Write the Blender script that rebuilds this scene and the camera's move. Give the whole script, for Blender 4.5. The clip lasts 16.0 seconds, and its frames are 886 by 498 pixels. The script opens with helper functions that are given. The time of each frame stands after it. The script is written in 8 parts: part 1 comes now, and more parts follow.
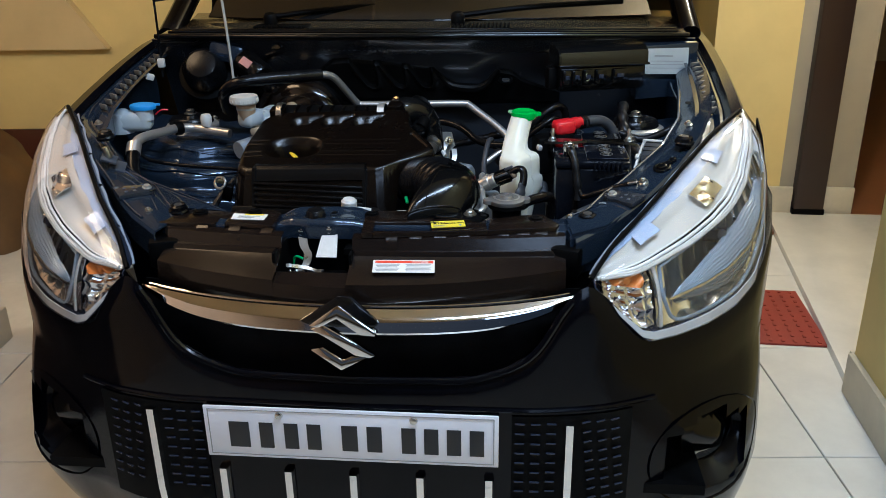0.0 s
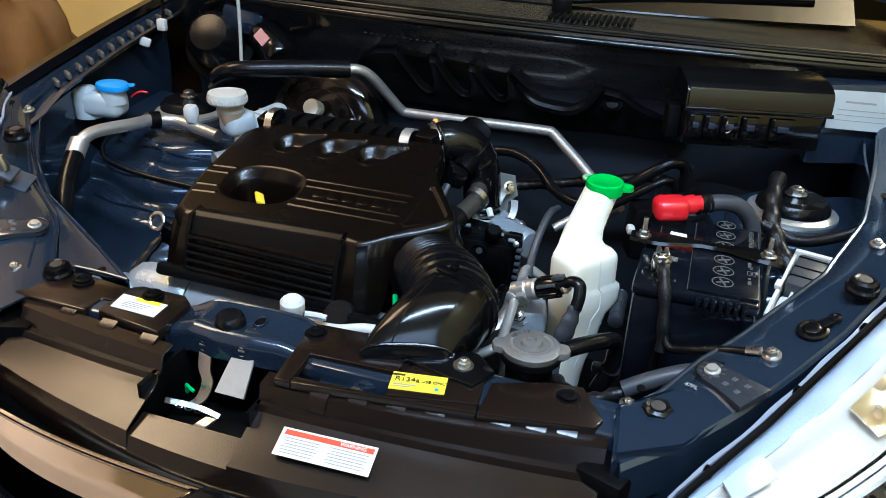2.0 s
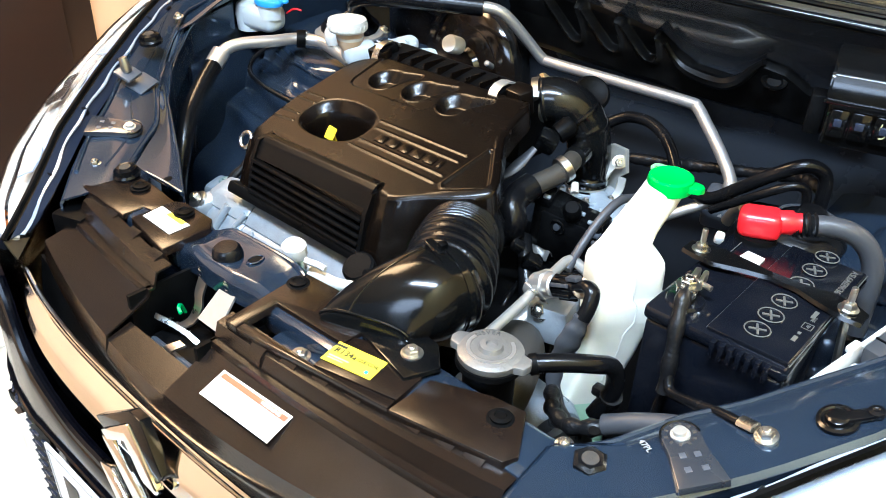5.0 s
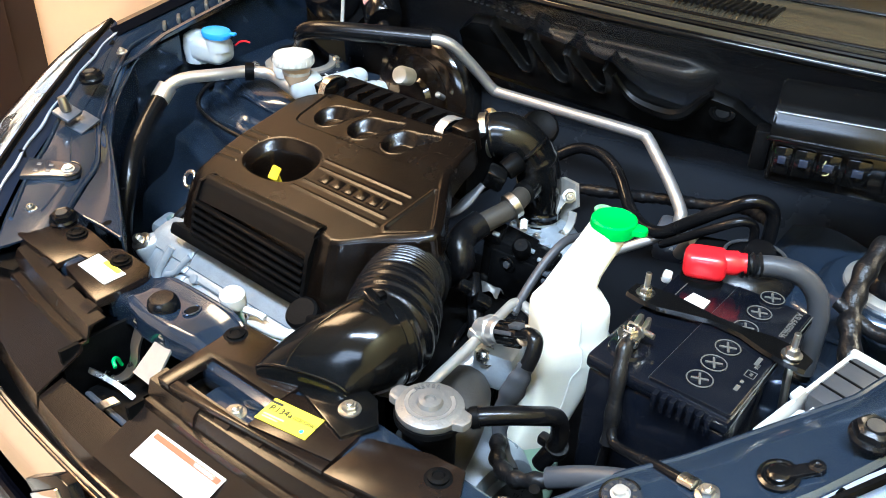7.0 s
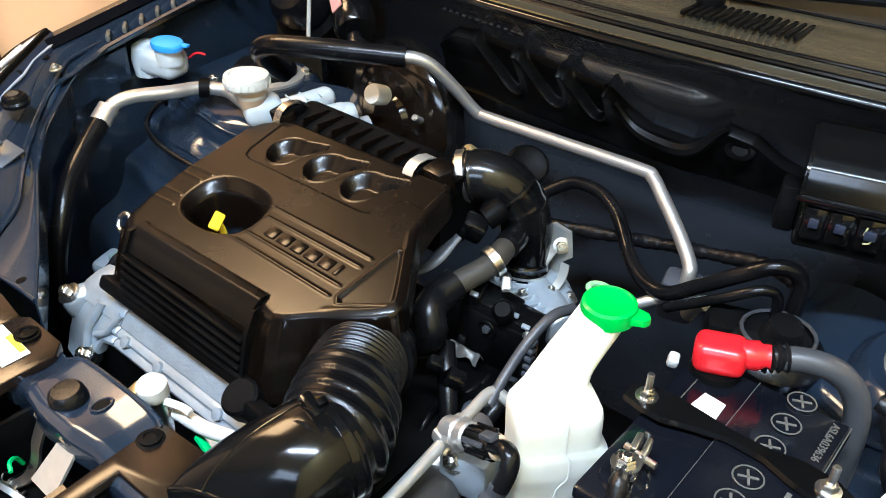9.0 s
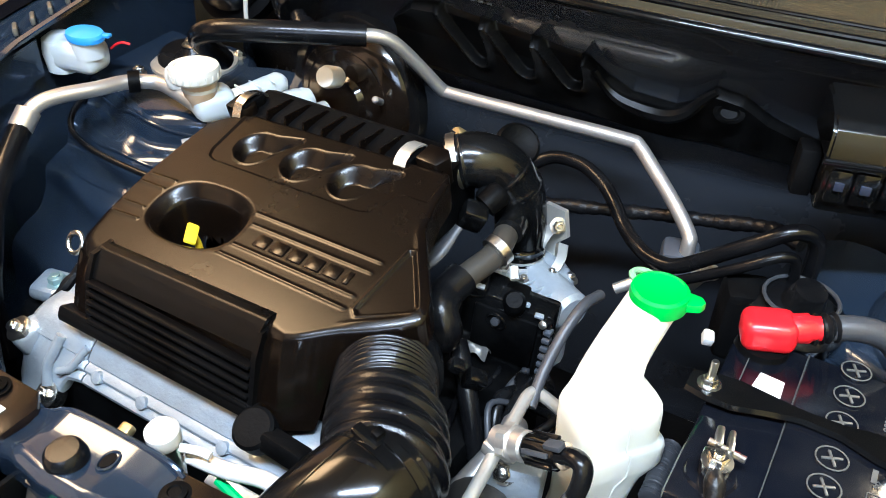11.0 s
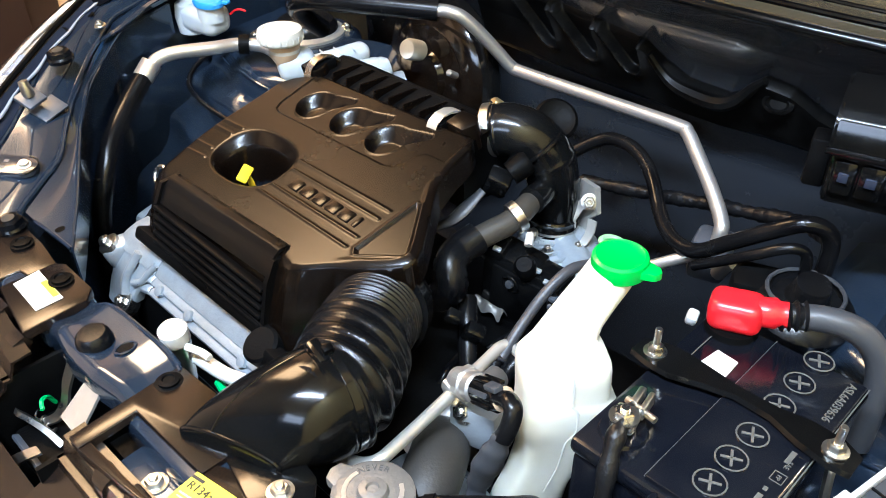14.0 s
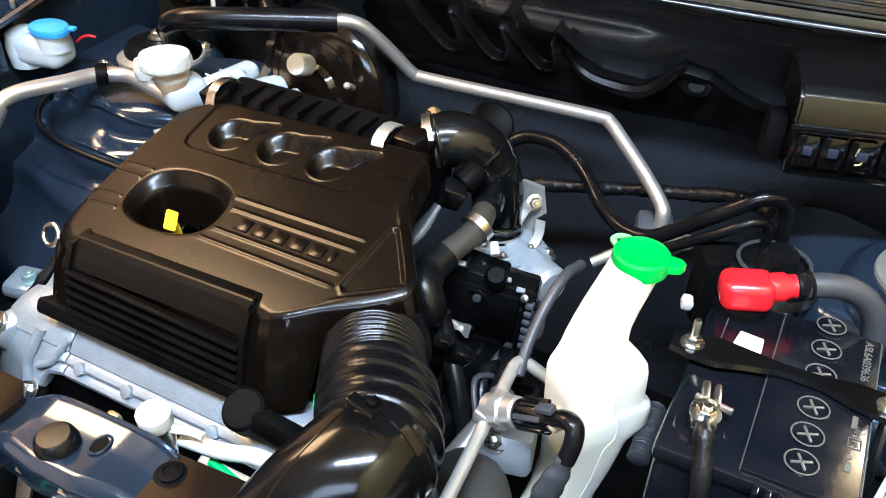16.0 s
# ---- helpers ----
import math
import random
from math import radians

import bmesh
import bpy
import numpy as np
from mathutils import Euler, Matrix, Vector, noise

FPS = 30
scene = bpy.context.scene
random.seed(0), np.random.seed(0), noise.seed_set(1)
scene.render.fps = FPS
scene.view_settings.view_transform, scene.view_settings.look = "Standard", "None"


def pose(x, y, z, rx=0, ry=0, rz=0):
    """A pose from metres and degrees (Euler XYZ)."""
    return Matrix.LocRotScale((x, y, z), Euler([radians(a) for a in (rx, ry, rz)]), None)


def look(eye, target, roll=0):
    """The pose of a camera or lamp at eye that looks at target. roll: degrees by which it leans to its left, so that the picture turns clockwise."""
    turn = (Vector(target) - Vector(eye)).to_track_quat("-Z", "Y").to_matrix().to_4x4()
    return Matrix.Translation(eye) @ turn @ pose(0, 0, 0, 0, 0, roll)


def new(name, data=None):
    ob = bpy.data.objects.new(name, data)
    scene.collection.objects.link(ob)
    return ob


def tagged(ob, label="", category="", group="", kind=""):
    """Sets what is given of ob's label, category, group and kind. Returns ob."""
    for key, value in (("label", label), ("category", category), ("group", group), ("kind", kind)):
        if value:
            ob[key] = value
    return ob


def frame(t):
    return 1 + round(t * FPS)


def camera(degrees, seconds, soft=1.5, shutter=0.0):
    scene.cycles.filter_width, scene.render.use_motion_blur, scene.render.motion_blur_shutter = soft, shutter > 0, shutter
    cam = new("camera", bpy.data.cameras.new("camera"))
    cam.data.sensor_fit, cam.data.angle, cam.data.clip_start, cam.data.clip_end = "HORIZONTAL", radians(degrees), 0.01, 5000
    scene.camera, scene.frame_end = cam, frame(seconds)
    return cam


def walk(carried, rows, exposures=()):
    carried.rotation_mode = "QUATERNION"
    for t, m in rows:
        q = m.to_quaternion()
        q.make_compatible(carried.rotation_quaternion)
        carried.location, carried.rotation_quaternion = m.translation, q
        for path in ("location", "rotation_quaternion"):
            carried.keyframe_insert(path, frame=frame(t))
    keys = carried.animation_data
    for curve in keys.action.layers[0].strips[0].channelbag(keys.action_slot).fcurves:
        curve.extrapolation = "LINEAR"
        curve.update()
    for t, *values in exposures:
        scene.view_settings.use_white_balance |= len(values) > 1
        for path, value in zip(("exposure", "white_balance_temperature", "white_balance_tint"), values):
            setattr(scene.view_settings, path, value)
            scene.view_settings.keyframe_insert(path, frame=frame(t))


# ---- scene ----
cam = camera(56.2, 16.0, 0.9)
PATH = [
    (0, (0.2683, -1.177, 1.334), (0.0851, 0.6732, 0.596), -0.9),
    (0.5, (0.3019, -1.0357, 1.337), (0.048, 0.7956, 0.575), -1.2),
    (1, (0.3917, -0.8468, 1.35), (-0.0187, 0.9477, 0.568), 0.9),
    (1.5, (0.3996, -0.7106, 1.339), (-0.0903, 1.0371, 0.501), 2.6),
    (2, (0.3727, -0.5182, 1.356), (-0.1584, 1.194, 0.469), 3.1),
    (2.5, (0.3469, -0.3869, 1.389), (-0.2282, 1.2866, 0.457), 2.7),
    (3, (0.3937, -0.2727, 1.382), (-0.396, 1.2658, 0.377), 3.7),
    (3.5, (0.4908, -0.1844, 1.368), (-0.5004, 1.181, 0.294), 4.2),
    (4, (0.5505, -0.1915, 1.356), (-0.5058, 1.1113, 0.267), 2.7),
    (4.2, (0.5727, -0.2168, 1.357), (-0.5006, 1.0846, 0.284), 2.9),
    (6.3, (0.6206, -0.2751, 1.386), (-0.5057, 0.9889, 0.321), 1.7),
    (6.5, (0.6161, -0.2694, 1.385), (-0.4928, 1.015, 0.327), 2.2),
    (7, (0.6131, -0.2075, 1.393), (-0.4602, 1.1181, 0.348), 2.2),
    (7.5, (0.5936, -0.1298, 1.383), (-0.4754, 1.1941, 0.332), 1.9),
    (8, (0.5759, -0.061, 1.38), (-0.5149, 1.235, 0.316), 1.9),
    (8.5, (0.5672, -0.0276, 1.381), (-0.5309, 1.2457, 0.297), 2.1),
    (9, (0.525, -0.0391, 1.395), (-0.5377, 1.2552, 0.302), 2.2),
    (9.2, (0.502, -0.04, 1.395), (-0.5393, 1.2631, 0.293), 2.2),
    (11.3, (0.3802, -0.06, 1.377), (-0.419, 1.3622, 0.22), 2.5),
    (11.5, (0.4028, -0.0542, 1.373), (-0.4031, 1.3636, 0.216), 2.3),
    (12, (0.48, -0.0408, 1.382), (-0.4722, 1.2646, 0.204), 0.9),
    (12.5, (0.5369, -0.0261, 1.384), (-0.5259, 1.1979, 0.212), -0.5),
    (13, (0.5619, -0.012, 1.373), (-0.5389, 1.1848, 0.208), -0.2),
    (13.5, (0.572, -0.0132, 1.373), (-0.5636, 1.1437, 0.201), 0.0),
    (14, (0.5665, -0.0076, 1.385), (-0.5844, 1.14, 0.219), -0.3),
    (14.5, (0.5322, -0.0044, 1.379), (-0.5845, 1.166, 0.203), 1.3),
    (15, (0.4634, -0.0341, 1.373), (-0.496, 1.2486, 0.176), 3.1),
    (15.5, (0.3965, -0.0748, 1.367), (-0.4203, 1.3039, 0.171), 2.5),
    (16, (0.3773, -0.0854, 1.369), (-0.3549, 1.3755, 0.216), 2.2),
]
EXPOSURES = [(0.0, -1.15, 5200, 12), (1.0, -1.22, 5150, 11), (1.5, -1.2, 5100, 10), (2.0, -0.48, 5080, 10), (2.5, -0.12, 5180, 10), (3.5, 0.60, 5450, 11), (7.0, 0.55, 5420, 11), (9.0, 0.32, 5620, 12), (11.5, 0.52, 5600, 13), (16.0, 0.52, 5600, 14)]
walk(cam, [(t, look(eye, target, roll)) for t, eye, target, roll in PATH], EXPOSURES)

# ---- world and light ----
ROOM_TURN = 4.7  # the room stands askew to the car by this many degrees
ROOM = pose(0, 0, 0, 0, 0, ROOM_TURN)
world = bpy.data.worlds.new("world")
scene.world = world
world.use_nodes = True
_wn = world.node_tree
_sky = _wn.nodes.new("ShaderNodeTexSky")
_sky.sky_type = "NISHITA"
_sky.sun_disc = False
_sky.sun_elevation, _sky.sun_rotation = radians(38), radians(200)
_wn.nodes["Background"].inputs[1].default_value = 0.012
_wn.links.new(_sky.outputs[0], _wn.nodes["Background"].inputs[0])


def area_lamp(name, m, sx, sy, power, colour):
    data = bpy.data.lights.new(name, "AREA")
    data.shape, data.size, data.size_y = "RECTANGLE", sx, sy
    data.energy, data.color = power, colour
    ob = new(name, data)
    ob.matrix_world = m
    return ob


# daylight that enters through the open front of the porch, and a warm lamp under its ceiling
area_lamp("daylight_opening", ROOM @ look((0.9, -2.6, 2.35), (0.3, 0.3, 0.8)), 1.4, 0.7, 30, (0.74, 0.87, 1.0))
area_lamp("porch_lamp", ROOM @ look((0.45, -0.45, 2.64), (0.35, -0.1, 0.0)), 1.2, 0.14, 88, (0.80, 0.92, 1.0))
def bulb(name, place, power, colour):
    data = bpy.data.lights.new(name, "POINT")
    data.energy, data.color, data.shadow_soft_size = power, colour, 0.06
    ob = new(name, data)
    ob.location = ROOM @ Vector(place)
    return ob


# unseen warm bulbs, added to brighten the walls and ceiling
bulb("stair_lamp", (-2.05, 1.15, 1.98), 80, (1.0, 0.80, 0.50))
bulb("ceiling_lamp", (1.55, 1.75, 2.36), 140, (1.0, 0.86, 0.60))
# unseen warm panel, added for a golden sheen on cover and shield
area_lamp("soffit_fill", ROOM @ look((-1.15, 0.4, 2.38), (-0.8, 0.4, 0.0)), 0.7, 0.6, 33, (1.0, 0.64, 0.30))


# ---- materials ----
def material(name, colour, rough=0.5, metal=0.0, coat=0.0, bump=0.0, bump_size=400.0, stain=0.0, stain_size=9.0, spec=0.5,
             stain_colour=None, rough_var=0.0, transmission=0.0, ior=1.45, sss=0.0, random=0.0):
    """A surface with grain (bump) and broad stains, both in object space."""
    m = bpy.data.materials.new(name)
    m.use_nodes = True
    nt = m.node_tree
    b = nt.nodes["Principled BSDF"]
    b.inputs["Base Color"].default_value = (*colour, 1)
    b.inputs["Roughness"].default_value = rough
    b.inputs["Metallic"].default_value = metal
    b.inputs["Coat Weight"].default_value = coat
    b.inputs["Coat Roughness"].default_value = 0.06
    b.inputs["Specular IOR Level"].default_value = spec
    b.inputs["Transmission Weight"].default_value = transmission
    b.inputs["IOR"].default_value = ior
    if sss:
        b.inputs["Subsurface Weight"].default_value = sss
        b.inputs["Subsurface Radius"].default_value = (0.03, 0.028, 0.02)
        b.inputs["Subsurface Scale"].default_value = 0.5
    tc = nt.nodes.new("ShaderNodeTexCoord")
    if stain or rough_var:
        n = nt.nodes.new("ShaderNodeTexNoise")
        n.inputs["Scale"].default_value, n.inputs["Detail"].default_value, n.inputs["Roughness"].default_value = stain_size, 7, 0.65
        nt.links.new(tc.outputs["Object"], n.inputs["Vector"])
        ramp = nt.nodes.new("ShaderNodeMapRange")
        ramp.inputs["From Min"].default_value, ramp.inputs["From Max"].default_value = 0.38, 0.72
        nt.links.new(n.outputs["Fac"], ramp.inputs["Value"])
        if stain:
            mix = nt.nodes.new("ShaderNodeMix")
            mix.data_type = "RGBA"
            mix.inputs["A"].default_value = (*colour, 1)
            dirty = stain_colour or tuple(c * 0.55 + 0.012 for c in colour)
            mix.inputs["B"].default_value = (*dirty, 1)
            scale = nt.nodes.new("ShaderNodeMath")
            scale.operation = "MULTIPLY"
            scale.inputs[1].default_value = stain
            nt.links.new(ramp.outputs[0], scale.inputs[0])
            nt.links.new(scale.outputs[0], mix.inputs["Factor"])
            nt.links.new(mix.outputs["Result"], b.inputs["Base Color"])
        if rough_var:
            r2 = nt.nodes.new("ShaderNodeMapRange")
            r2.inputs["To Min"].default_value, r2.inputs["To Max"].default_value = max(0.02, rough - rough_var), min(1, rough + rough_var)
            r2.inputs["From Min"].default_value, r2.inputs["From Max"].default_value = 0.3, 0.75
            nt.links.new(n.outputs["Fac"], r2.inputs["Value"])
            nt.links.new(r2.outputs[0], b.inputs["Roughness"])
    if bump:
        n2 = nt.nodes.new("ShaderNodeTexNoise")
        n2.inputs["Scale"].default_value, n2.inputs["Detail"].default_value = bump_size, 4
        nt.links.new(tc.outputs["Object"], n2.inputs["Vector"])
        bp = nt.nodes.new("ShaderNodeBump")
        bp.inputs["Strength"].default_value, bp.inputs["Distance"].default_value = bump, 0.002
        nt.links.new(n2.outputs["Fac"], bp.inputs["Height"])
        nt.links.new(bp.outputs[0], b.inputs["Normal"])
    return m


PAINT = material("black_pearl_paint", (0.0008, 0.0008, 0.002), 0.12, 0.0, 0.0, 0.02, 900, 0.3, 3, rough_var=0.04, spec=0.2)
BAY = material("bay_paint", (0.025, 0.040, 0.066), 0.19, 0.52, 0.55, 0.04, 34, 0.5, 8, rough_var=0.07)
UNDERSIDE = material("bonnet_underside_paint", (0.004, 0.006, 0.010), 0.35, 0, 0, 0.05, 60, 0.4, 5, spec=0.3)
FIREWALL = material("firewall_paint", (0.034, 0.038, 0.046), 0.25, 0.3, 0.7, 0.05, 30, 0.5, 6, rough_var=0.1)
COVER = material("grained_cover_plastic", (0.0034, 0.0020, 0.0012), 0.26, 0, 0, 0.02, 700, 0.35, 6, rough_var=0.05, spec=0.35, stain_colour=(0.0020, 0.0012, 0.0008))
GLOSS = material("smooth_black_plastic", (0.002, 0.002, 0.002), 0.16, 0, 0.1, 0.03, 90, 0.3, 9, rough_var=0.06, spec=0.42)
DUCT = material("moulded_duct_plastic", (0.002, 0.002, 0.002), 0.17, 0, 0.1, 0.02, 300, 0.3, 9, rough_var=0.04, spec=0.30)
# darker copy of the cover plastic: the front's shade put into colour
LOUVRE = material("shaded_cover_plastic", (0.0016, 0.0013, 0.0011), 0.30, 0, 0, 0.02, 700, 0.3, 6, rough_var=0.05, spec=0.16)
SHIELD = material("shield_plastic", (0.0092, 0.0056, 0.0038), 0.24, 0, 0, 0.03, 500, 0.3, 7, rough_var=0.06, spec=0.52, stain_colour=(0.0066, 0.0038, 0.0025))
RUBBER = material("hose_rubber", (0.0022, 0.0022, 0.0026), 0.24, 0, 0, 0.1, 500, 0.5, 12, rough_var=0.1, spec=0.26)
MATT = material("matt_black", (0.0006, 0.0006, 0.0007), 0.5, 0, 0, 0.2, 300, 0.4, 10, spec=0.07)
FELT = material("felt_insulator", (0.0009, 0.0008, 0.0007), 0.33, 0, 0, 0.05, 90, 0.5, 10, rough_var=0.06, spec=0.12)
TAPE = material("wiring_tape", (0.004, 0.004, 0.0045), 0.32, 0, 0, 0.5, 260, 0.4, 30, spec=0.32)
ALU = material("drawn_aluminium", (0.54, 0.52, 0.49), 0.38, 0.8, 0, 0.08, 300, 0.5, 25, stain_colour=(0.36, 0.34, 0.30), rough_var=0.1)
CAST = material("cast_aluminium", (0.36, 0.41, 0.46), 0.36, 0.4, 0, 0.35, 260, 0.6, 14, stain_colour=(0.20, 0.21, 0.21), rough_var=0.12)
STEEL = material("zinc_steel", (0.55, 0.54, 0.50), 0.32, 1.0, 0, 0.1, 300, 0.5, 30, stain_colour=(0.35, 0.33, 0.28), rough_var=0.1)
BRASS = material("yellow_zinc", (0.60, 0.46, 0.22), 0.4, 0.9, 0, 0.1, 300, 0.5, 30)
# pale colour paints highlights onto the gutter ribs
RIB = material("rib_highlight", (0.10, 0.092, 0.075), 0.35, 0, 0.3, 0.2, 200, 0.5, 14)
COWL = material("cowl_plastic", (0.050, 0.041, 0.025), 0.15, 0, 1.0, 0.06, 300, 0.5, 7, rough_var=0.07)
DUSTY = material("dusty_rubber", (0.030, 0.027, 0.023), 0.55, 0, 0, 0.2, 300, 0.6, 14)
FLUID = material("stained_reservoir", (0.48, 0.36, 0.24), 0.35, 0, 0, 0.05, 160, 0.5, 20, stain_colour=(0.25, 0.13, 0.06), sss=0.2)
PAINT_MARK = material("pale_marker_paint", (0.40, 0.37, 0.18), 0.5)
INK_PALE = material("pale_moulding_ink", (0.075, 0.075, 0.07), 0.4)
PLATE_ALU = material("type_plate_metal", (0.52, 0.55, 0.54), 0.4, 0.15, 0, 0.05, 100, 0.2, 20)
STAIR_CREAM = material("stair_flank_paint", (0.66, 0.52, 0.26), 0.7, 0, 0, 0.15, 50, 0.25, 3)
PALE_ROD = material("grey_rod_paint", (0.36, 0.36, 0.33), 0.4, 0, 0, 0.05, 200, 0.4, 14)
ZINC = material("bright_zinc", (0.62, 0.61, 0.56), 0.38, 0.75, 0, 0.1, 300, 0.4, 30)
LAMP_BAND = material("grey_lamp_band", (0.26, 0.30, 0.37), 0.25, 0.1, 0.4, 0.05, 60, 0.3, 12)
BLUED = material("passivated_bolt", (0.30, 0.42, 0.42), 0.35, 0.6)
CAP_GREY = material("worn_cap_metal", (0.19, 0.185, 0.175), 0.42, 0.5, 0, 0.4, 220, 0.6, 30, stain_colour=(0.15, 0.14, 0.12))
COOLANT = material("coolant_filled_plastic", (0.46, 0.66, 0.46), 0.36, 0, 0, 0.06, 160, 0.35, 9, sss=0.3)
LOOP_GREEN = material("pale_green_loop", (0.22, 0.45, 0.22), 0.35, 0, 0, 0.05, 150, 0.2, 12)
FLANGE = material("brown_lamp_flange", (0.050, 0.034, 0.018), 0.38, 0, 0, 0.1, 300, 0.4, 12)
WASHER = material("cloudy_washer_plastic", (0.46, 0.50, 0.52), 0.35, 0, 0, 0.06, 160, 0.4, 9, stain_colour=(0.34, 0.36, 0.34), sss=0.3)
IVORY = material("ivory_cap_plastic", (0.50, 0.49, 0.44), 0.45, 0, 0, 0.05, 200, 0.3, 12)
STEEL_BLUE = material("worn_stamping", (0.10, 0.11, 0.13), 0.4, 0.5)
CHROME = material("chrome_trim", (0.72, 0.71, 0.69), 0.07, 1.0, 0, 0, 100, 0.1, 20)
WHITE_TANK = material("milky_tank_plastic", (0.80, 0.78, 0.66), 0.36, 0, 0, 0.06, 160, 0.35, 7, stain_colour=(0.50, 0.45, 0.28), sss=0.35)
WHITE = material("white_plastic", (0.58, 0.575, 0.54), 0.4, 0, 0, 0.05, 200, 0.3, 12)
GREEN = material("green_cap_plastic", (0.012, 0.42, 0.045), 0.3, 0, 0.2, 0.05, 150, 0.15, 12)
GREEN_WIRE = material("green_clip", (0.01, 0.40, 0.10), 0.4)
BLUE = material("blue_cap_plastic", (0.04, 0.28, 0.72), 0.4, 0, 0, 0.05, 200, 0.2, 14)
RED = material("red_rubber_boot", (0.62, 0.012, 0.018), 0.28, 0, 0.3, 0.05, 200, 0.2, 14)
YELLOW = material("yellow_plastic", (0.85, 0.62, 0.02), 0.4)
AMBER = material("amber_lens", (0.42, 0.12, 0.02), 0.12, 0, 0.5)
PAPER = material("label_paper", (0.78, 0.77, 0.72), 0.45, 0, 0, 0.05, 100, 0.15, 20)
LABEL_YELLOW = material("label_yellow", (0.80, 0.66, 0.03), 0.4, 0, 0, 0.05, 100, 0.15, 20)
LABEL_RED = material("label_red", (0.70, 0.07, 0.03), 0.4)
INK = material("printing_ink", (0.02, 0.02, 0.02), 0.5)
GREY_INK = material("grey_ink", (0.30, 0.30, 0.29), 0.5)
PLATE_WHITE = material("plate_enamel", (0.82, 0.82, 0.86), 0.35, 0, 0, 0.03, 100, 0.2, 12)
REFLECTOR = material("lamp_reflector", (0.86, 0.86, 0.86), 0.12, 1.0, 0, 0.05, 60)
BEZEL = material("silver_lamp_bezel", (0.43, 0.40, 0.34), 0.24, 0.2, 0.4, 0.03, 100, 0.3, 10)
LENS_EDGE = material("pale_lens_edge", (0.52, 0.50, 0.45), 0.2, 0, 0.6, 0.03, 80, 0.3, 14, stain_colour=(0.34, 0.34, 0.34))
LAMP_DARK = material("dark_lamp_body", (0.028, 0.034, 0.055), 0.2, 0.3)
LAMP_EYE = material("grey_inner_lens", (0.20, 0.23, 0.25), 0.18, 0.3, 0.5, 0.1, 160)
GLASS = material("clear_lens", (0.97, 0.98, 1.0), 0.03, 0, 0, 0, transmission=1.0, ior=1.30)
WINDSCREEN = material("windscreen_glass", (0.008, 0.009, 0.010), 0.05, 0, 0.3)
HOSE_GREY = material("grey_heater_hose", (0.038, 0.032, 0.024), 0.5, 0, 0, 0.15, 300, 0.5, 14)
SLEEVE = material("grey_cable_sleeve", (0.040, 0.042, 0.047), 0.42, 0, 0, 0.12, 250, 0.4, 14)
BATTERY = material("battery_case", (0.0028, 0.0036, 0.0062), 0.18, 0, 0.1, 0.05, 200, 0.4, 12, rough_var=0.1, spec=0.4)
BRONZE_GLOW = material("booster_shell", (0.006, 0.0032, 0.0015), 0.14, 0.1, 0.2, 0.05, 60, 0.4, 8)
WALL_CREAM = material("cream_wall_paint", (0.80, 0.63, 0.25), 0.75, 0, 0, 0.15, 60, 0.25, 2.5)
WALL_GREY = material("beige_shade_paint", (0.42, 0.37, 0.27), 0.45, 0, 0, 0.05, 60, 0.3, 3)
WALL_PEACH = material("peach_wall_paint", (0.78, 0.50, 0.30), 0.75, 0, 0, 0.15, 60, 0.25, 2.5)
SOFFIT = material("brown_soffit_paint", (0.46, 0.33, 0.17), 0.7, 0, 0, 0.15, 50, 0.25, 3)
CEILING = material("ceiling_paint", (0.72, 0.60, 0.40), 0.8, 0, 0, 0.1, 50, 0.2, 2)
WOOD = material("dark_stained_wood", (0.035, 0.018, 0.012), 0.35, 0, 0, 0.1, 90, 0.5, 6)
SKIRT = material("stone_skirting", (0.62, 0.56, 0.42), 0.4, 0, 0, 0.05, 60, 0.4, 8)
TILE = material("pale_floor_tile", (0.76, 0.74, 0.66), 0.22, 0, 0, 0.03, 40, 0.35, 4)
GROUT = material("floor_grout", (0.28, 0.25, 0.20), 0.8, 0, 0, 0.1, 90, 0.3, 9)
MAT_RED = material("red_rubber_mat", (0.30, 0.045, 0.025), 0.7, 0, 0, 0.3, 200, 0.4, 12)
BROWN_FLOOR = material("brown_room_floor", (0.22, 0.085, 0.03), 0.3, 0, 0, 0.05, 60, 0.4, 5)


# ---- mesh helpers ----
def finish(bm, name, mat, sharp=38):
    bmesh.ops.remove_doubles(bm, verts=bm.verts, dist=1e-6)
    bmesh.ops.recalc_face_normals(bm, faces=bm.faces)
    lim = radians(sharp)
    for f in bm.faces:
        f.smooth = True
    for e in bm.edges:
        if len(e.link_faces) != 2 or e.calc_face_angle(0) > lim:
            e.smooth = False
    me = bpy.data.meshes.new(name)
    bm.to_mesh(me)
    bm.free()
    me.materials.append(mat)
    return me


SHIFT = [0.0, 0.0, 0.0]  # moves the parts of a whole unit together


def part(name, bm, mat, parent=None, label="", sharp=38):
    """One mesh object; under a thing, a part of it."""
    if any(SHIFT):
        bmesh.ops.translate(bm, vec=Vector(SHIFT), verts=bm.verts)
    ob = new(name, finish(bm, name, mat, sharp))
    ob.parent = parent
    if parent is not None:
        ob.matrix_parent_inverse = Matrix.Translation(-world_place(parent))
    if label:
        ob["label"] = label
    return ob


def world_place(ob):
    return Vector(ob.location) if ob.type == "EMPTY" else Vector()


def thing(name, base, label, category, group="", kind=""):
    ob = new(name)
    ob.location = base
    ob.empty_display_size = 0.05
    return tagged(ob, label, category, group, kind)


def single(name, bm, mat, label, category, group="", kind="", sharp=38):
    return tagged(part(name, bm, mat, None, "", sharp), label, category, group, kind)


def B():
    return bmesh.new()


